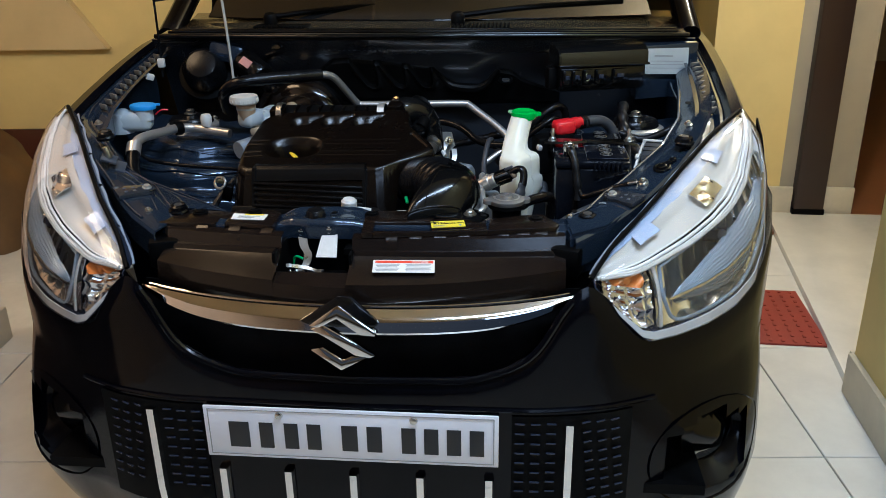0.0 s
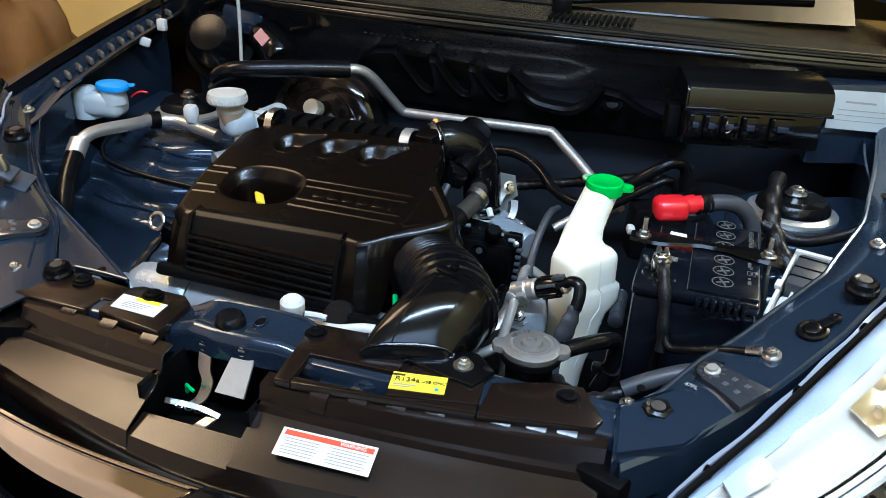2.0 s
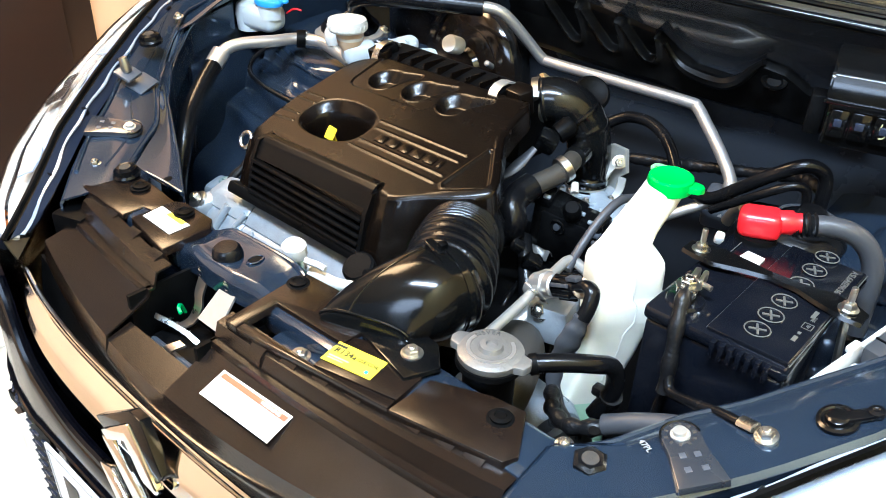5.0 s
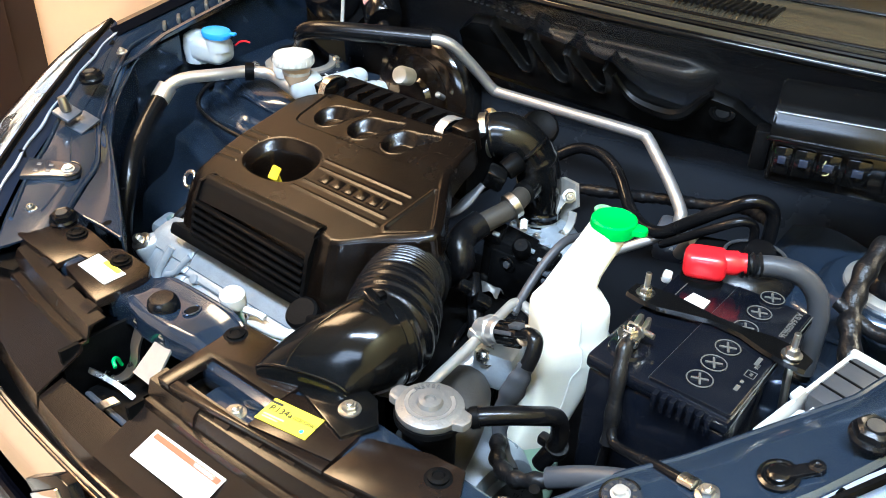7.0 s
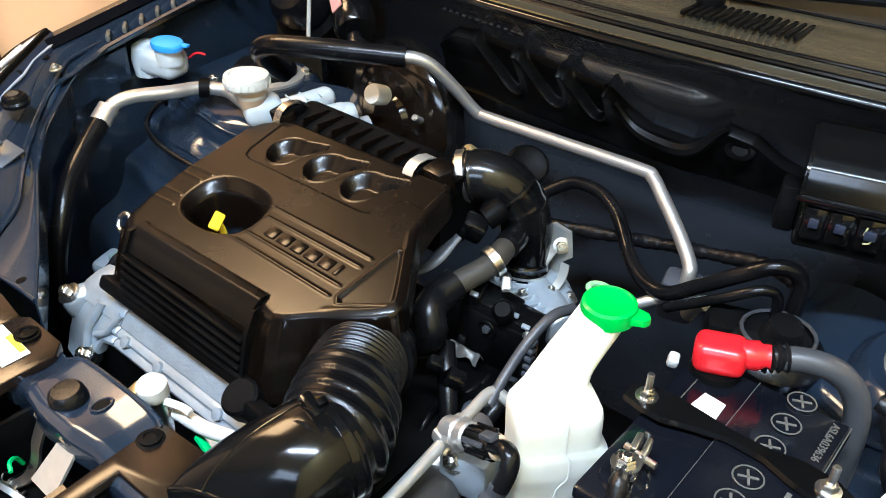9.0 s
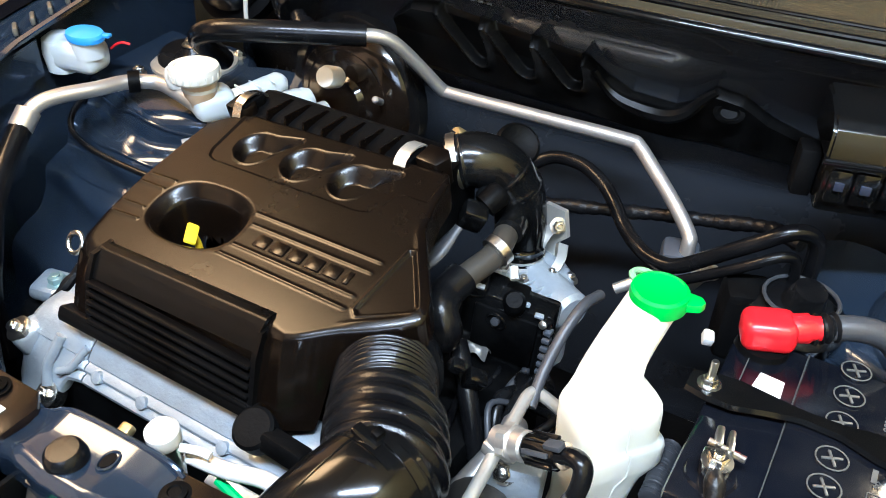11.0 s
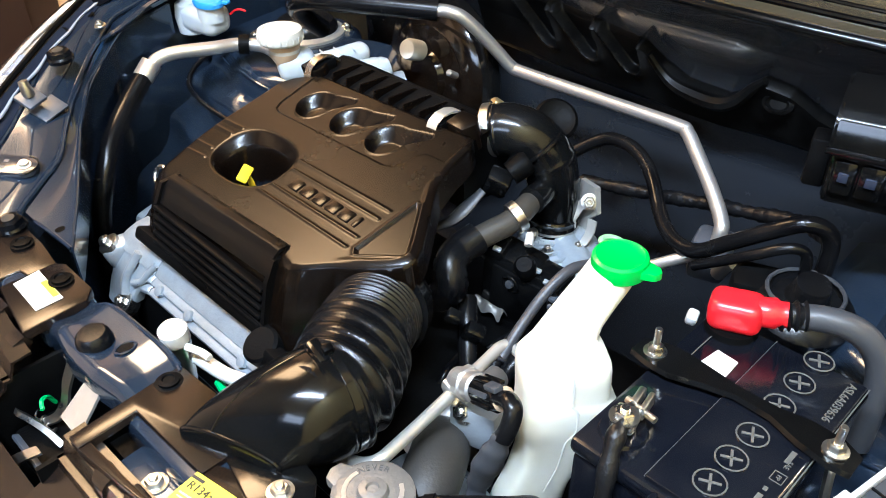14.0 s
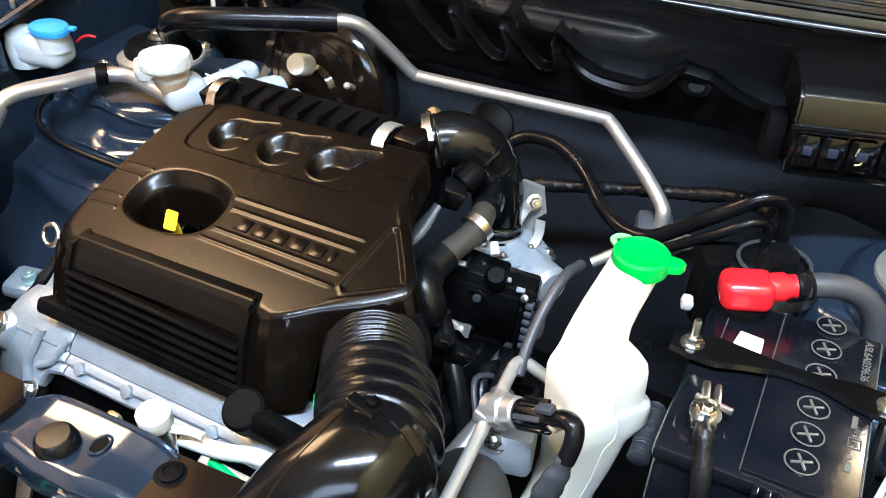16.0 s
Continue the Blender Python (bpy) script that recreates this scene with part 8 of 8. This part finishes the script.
# ---- washer tank and hoses on the other side ----
wash = thing("washer_tank", (-0.63, 0.64, 0.90), "milky washer tank with a blue cap", "washer tank")
part("body", box(B(), (-0.622, 0.640, 0.913), (0.078, 0.052, 0.046), 0.016, rot(0, 0, 12), 4), WASHER, wash)
part("shoulder", lathe(B(), [(0.024, -0.02), (0.027, 0.006), (0.024, 0.026), (0.012, 0.034), (0.0, 0.036)], (-0.650, 0.634, 0.906), (0, 0, 1), 22), WASHER, wash)
part("neck", lathe(B(), [(0.022, -0.02), (0.021, 0.006)], (-0.599, 0.640, 0.935), (0, 0, 1), 22), WASHER, wash)
cap = part("cap", lathe(B(), [(0.026, -0.002), (0.027, 0.004), (0.025, 0.008), (0.015, 0.0105), (0.0, 0.011)], (-0.598, 0.639, 0.943), (0.0, -0.05, 1), 24, 1.15, 0.85), BLUE, wash, "sky blue snap cap")
part("cap_tab", box(B(), (-0.570, 0.650, 0.948), (0.016, 0.011, 0.005), 0.002, rot(0, 0, 20)), BLUE, cap)
wire = tube(B(), [(-0.582, 0.664, 0.922), (-0.574, 0.668, 0.929), (-0.565, 0.672, 0.932), (-0.556, 0.677, 0.930)], 0.0018, 6, 5)
part("red_wire", wire, RED, wash)
ac = thing("suction_line", (-0.5, 0.55, 0.88), "bright aluminium suction line running into a black hose", "pipe")
part("metal", tube(B(), [(-0.568, 0.505, 0.880), (-0.567, 0.520, 0.893), (-0.560, 0.548, 0.898), (-0.540, 0.60, 0.896), (-0.528, 0.64, 0.894), (-0.500, 0.668, 0.890), (-0.455, 0.665, 0.885), (-0.405, 0.655, 0.88)], 0.0105, 14, 6), ALU, ac)
part("crimp", tube(B(), [(-0.569, 0.512, 0.890), (-0.566, 0.492, 0.873)], 0.0155, 16, 1), ALU, ac)
part("rubber", tube(B(), [(-0.566, 0.495, 0.876), (-0.552, 0.455, 0.848), (-0.525, 0.41, 0.82), (-0.50, 0.375, 0.78), (-0.49, 0.35, 0.72), (-0.48, 0.34, 0.64)], 0.0145, 14, 6), RUBBER, ac)
part("joint", tube(B(), [(-0.528, 0.640, 0.894), (-0.518, 0.652, 0.893)], 0.0155, 14, 1), MATT, ac)
bm = lathe(B(), [(0.010, 0), (0.013, 0.008), (0.013, 0.022), (0.010, 0.028), (0.0, 0.028)], (-0.462, 0.665, 0.895), (0, 0, 1), 14)
part("service_cap", bm, WHITE, ac)
lw = thing("apron_wire", (-0.45, 0.5, 0.85), "thin black wire clipped along the apron", "wiring")
part("wire", tube(B(), [(-0.585, 0.655, 0.872), (-0.602, 0.630, 0.862), (-0.598, 0.596, 0.850), (-0.570, 0.566, 0.842), (-0.525, 0.550, 0.838), (-0.47, 0.545, 0.834), (-0.41, 0.548, 0.829), (-0.34, 0.552, 0.824)], 0.0042, 10, 8), RUBBER, lw)
eh = thing("engine_loom", (-0.33, 0.40, 0.8), "corrugated black wiring loom beside the cylinder head", "wiring")
part("conduit", tube(B(), [(-0.29, 0.50, 0.84), (-0.325, 0.455, 0.835), (-0.355, 0.40, 0.80), (-0.372, 0.345, 0.75), (-0.375, 0.32, 0.70)], lambda u: 0.0065 + 0.001 * math.sin(u * 220), 8, 12), TAPE, eh)
motor = thing("wiper_motor", (-0.42, 0.85, 1.0), "black cylindrical wiper motor with a bracket", "wiper motor")
part("can", lathe(B(), [(0.030, 0), (0.033, 0.006), (0.033, 0.075), (0.028, 0.082), (0.0, 0.083)], (-0.425, 0.862, 1.015), (0.75, -0.55, -0.45), 24), GLOSS, motor)
part("motor_label", box(B(), (-0.405, 0.815, 1.018), (0.035, 0.002, 0.02), 0, rot(-40, 20, -35)), material("pink_label", (0.45, 0.22, 0.20), 0.5), motor)
part("shaft", lathe(B(), [(0.012, 0), (0.012, 0.02), (0.018, 0.02), (0.018, 0.03), (0.008, 0.034), (0.008, 0.045)], (-0.362, 0.812, 0.975), (0.75, -0.55, -0.45), 14), RUBBER, motor)
part("gear_case", box(B(), (-0.465, 0.87, 1.035), (0.09, 0.05, 0.05), 0.015, rot(0, 10, 0)), BAY, motor)
bm = B()
tube(bm, [(-0.56, 0.885, 1.05), (-0.50, 0.868, 1.068), (-0.42, 0.858, 1.07), (-0.34, 0.85, 1.065), (-0.32, 0.845, 1.045), (-0.36, 0.845, 1.03)], 0.006, 8, 5)
part("motor_gasket", bm, RUBBER, motor)
blow = thing("blower_case", (-0.55, 0.86, 1.0), "shiny black domed case beside the firewall", "case")
part("dome", lathe(B(), [(0.055, 0), (0.052, 0.03), (0.035, 0.05), (0.0, 0.056)], (-0.525, 0.86, 0.985), (0.1, -0.7, 0.5), 28), RUBBER, blow)
part("collar", lathe(B(), [(0.07, -0.02), (0.07, 0.0), (0.055, 0.004)], (-0.525, 0.868, 0.982), (0.1, -0.7, 0.5), 28), MATT, blow)
prop = thing("bonnet_prop", (-0.42, 0.80, 0.95), "pale grey bonnet prop rod standing up", "prop rod")
part("rod", tube(B(), [(-0.425, 0.775, 0.965), (-0.433, 0.79, 1.06), (-0.445, 0.80, 1.2), (-0.46, 0.79, 1.42)], 0.0032, 10, 4), PALE_ROD, prop)
hose = thing("washer_tube", (-0.62, 0.85, 1.0), "thin black washer tube rising to the bonnet", "hose")
part("tube", tube(B(), [(-0.625, 0.83, 0.98), (-0.627, 0.84, 1.08), (-0.63, 0.85, 1.30)], 0.003, 8, 4), RUBBER, hose)
part("clip", box(B(), (-0.622, 0.825, 1.015), (0.018, 0.012, 0.022), 0.003), WHITE, hose)
white_cap = thing("washer_pump_cap", (-0.034, 0.24, 0.85), "white capped service valve on its pale tube", "valve")
part("cap", lathe(B(), [(0.013, 0), (0.0145, 0.003), (0.0145, 0.016), (0.011, 0.020), (0.0, 0.0205)], (-0.042, 0.234, 0.846), (0.05, -0.1, 1), 20), WHITE, white_cap)
part("loop", tube(B(), [(-0.028, 0.236, 0.846), (-0.014, 0.244, 0.842), (-0.004, 0.246, 0.84)], 0.004, 8, 4), WHITE, white_cap)
part("base", lathe(B(), [(0.010, 0.80), (0.012, 0.835), (0.012, 0.853)], (-0.042, 0.236, -0.006), (0, 0, 1), 14), STEEL, white_cap)
part("tube", tube(B(), [(-0.03, 0.246, 0.825), (0.005, 0.252, 0.822), (0.04, 0.258, 0.828), (0.065, 0.256, 0.828), (0.095, 0.246, 0.815)], 0.0075, 12, 5), WHITE, white_cap)
gw = thing("green_lead", (0.03, 0.255, 0.81), "green plastic clipped lead", "wiring")
part("lead", tube(B(), [(-0.005, 0.250, 0.805), (0.025, 0.245, 0.802), (0.05, 0.242, 0.80)], 0.0045, 8, 4), GREEN_WIRE, gw)
part("clip", box(B(), (0.095, 0.268, 0.83), (0.012, 0.02, 0.010), 0.003, rot(0, 0, 30)), GREEN_WIRE, gw)
part("side_clip", tube(B(), [(0.052, 0.326, 0.828), (0.050, 0.331, 0.833), (0.048, 0.335, 0.837)], 0.0035, 8, 3), GREEN_WIRE, gw)

# ---- brackets on the other apron ----
brk = thing("apron_bracket", (-0.54, 0.33, 0.90), "dull zinc bracket with a stud on the apron rail", "bracket")
bm = box(B(), (-0.522, 0.335, 0.893), (0.030, 0.040, 0.004), 0.001, rot(12, 22, 20))
box(bm, (-0.528, 0.318, 0.912), (0.03, 0.03, 0.006), 0.002, rot(12, 22, 20))
part("plate", bm, STEEL_BLUE, brk)
part("stud", lathe(B(), [(0.007, 0), (0.008, 0.006), (0.006, 0.022), (0.0, 0.024)], (-0.528, 0.318, 0.914), (-0.2, -0.1, 1), 12), STEEL, brk)

mount = thing("engine_mount", (-0.42, 0.40, 0.72), "grey cast engine mount arm with a bolt", "engine mount")
part("arm", box(B(), (-0.465, 0.435, 0.690), (0.085, 0.05, 0.022), 0.008, rot(0, 8, 20)), CAST, mount)
part("mount_bolt", hexbolt(B(), (-0.475, 0.430, 0.702), 0.011, 0.010), BLUED, mount)
part("mount_ring", lathe(B(), [(0.052, -0.03), (0.055, 0.0), (0.045, 0.012), (0.0, 0.012)], (-0.485, 0.435, 0.655), (0, 0, 1), 24), RUBBER, mount)
eye = thing("lifting_eye", (-0.342, 0.38, 0.84), "small zinc lifting eye on the cylinder head", "bracket")
part("eye_ring", tube(B(), [(-0.338 + 0.011 * math.cos(k * math.pi / 9), 0.385 + 0.006 * math.sin(k * math.pi / 9), 0.845 + 0.010 * math.sin(k * math.pi / 9)) for k in range(19)], 0.003, 8, 1), STEEL, eye)
part("eye_arm", box(B(), (-0.328, 0.395, 0.822), (0.02, 0.012, 0.04), 0.003, rot(20, 20, 0)), MATT, eye)

for k in range(12):
    x = -0.215 + 0.0125 * k
    z = 1.045
    part("stamped_bar", box(B(), (x, wall_y(x, z) - 0.0022, z), (0.006, 0.0016, 0.009), 0.0005, rot(-42)), STEEL_BLUE, bay)
for c in ((0.10, 1.02), (0.16, 1.03), (0.13, 0.998), (0.30, 1.02)):
    part("weld_stud", lathe(B(), [(0.0022, 0), (0.0018, 0.003), (0.0, 0.0034)], (c[0], wall_y(*c) - 0.001, c[1]), (0, -0.8, 0.5), 8), STEEL, bay)
for c in ((0.355, 0.205, 0.846), (0.600, 0.50, 0.945), (-0.40, 0.185, 0.852), (-0.62, 0.47, 0.945)):
    part("rail_bolt", hexbolt(B(), c, 0.006, 0.005, (0, -0.2, 1)), STEEL, bay)
for c in ((0.365, 0.236, 0.8475), (0.402, 0.240, 0.8555), (0.515, 0.345, 0.895)):
    part("rail_hole", lathe(B(), [(0.005, 0), (0.005, 0.001), (0.0, 0.001)], c, (0, -0.2, 1), 12), MATT, bay)
clips = thing("wire_clip", (-0.40, 0.54, 0.83), "small yellow plated wire clip on the wheel arch", "clip")
part("clip", box(B(), (-0.40, 0.545, 0.80), (0.016, 0.012, 0.010), 0.003, rot(10, 20, 30)), BRASS, clips)
tie = thing("cable_tie", (-0.66, 0.80, 1.0), "white plastic cable clip beside the fender", "clip")
part("tie", box(B(), (-0.645, 0.80, 0.985), (0.020, 0.010, 0.016), 0.003, rot(0, 20, 30)), WHITE, tie)

# ---- floor tiles ----
tile_bm = box(B(), (0, 0, 0), (0.596, 0.596, 0.012), 0.002, None, 1)
tile_mesh = finish(tile_bm, "tile", TILE)
for i in range(-3, 5):
    for j in range(-4, 7):
        t = new("tile", tile_mesh)
        t.parent = floor
        t.matrix_world = ROOM @ Matrix.Translation((0.24 + 0.6 * i, 0.35 + 0.6 * j, -0.006))
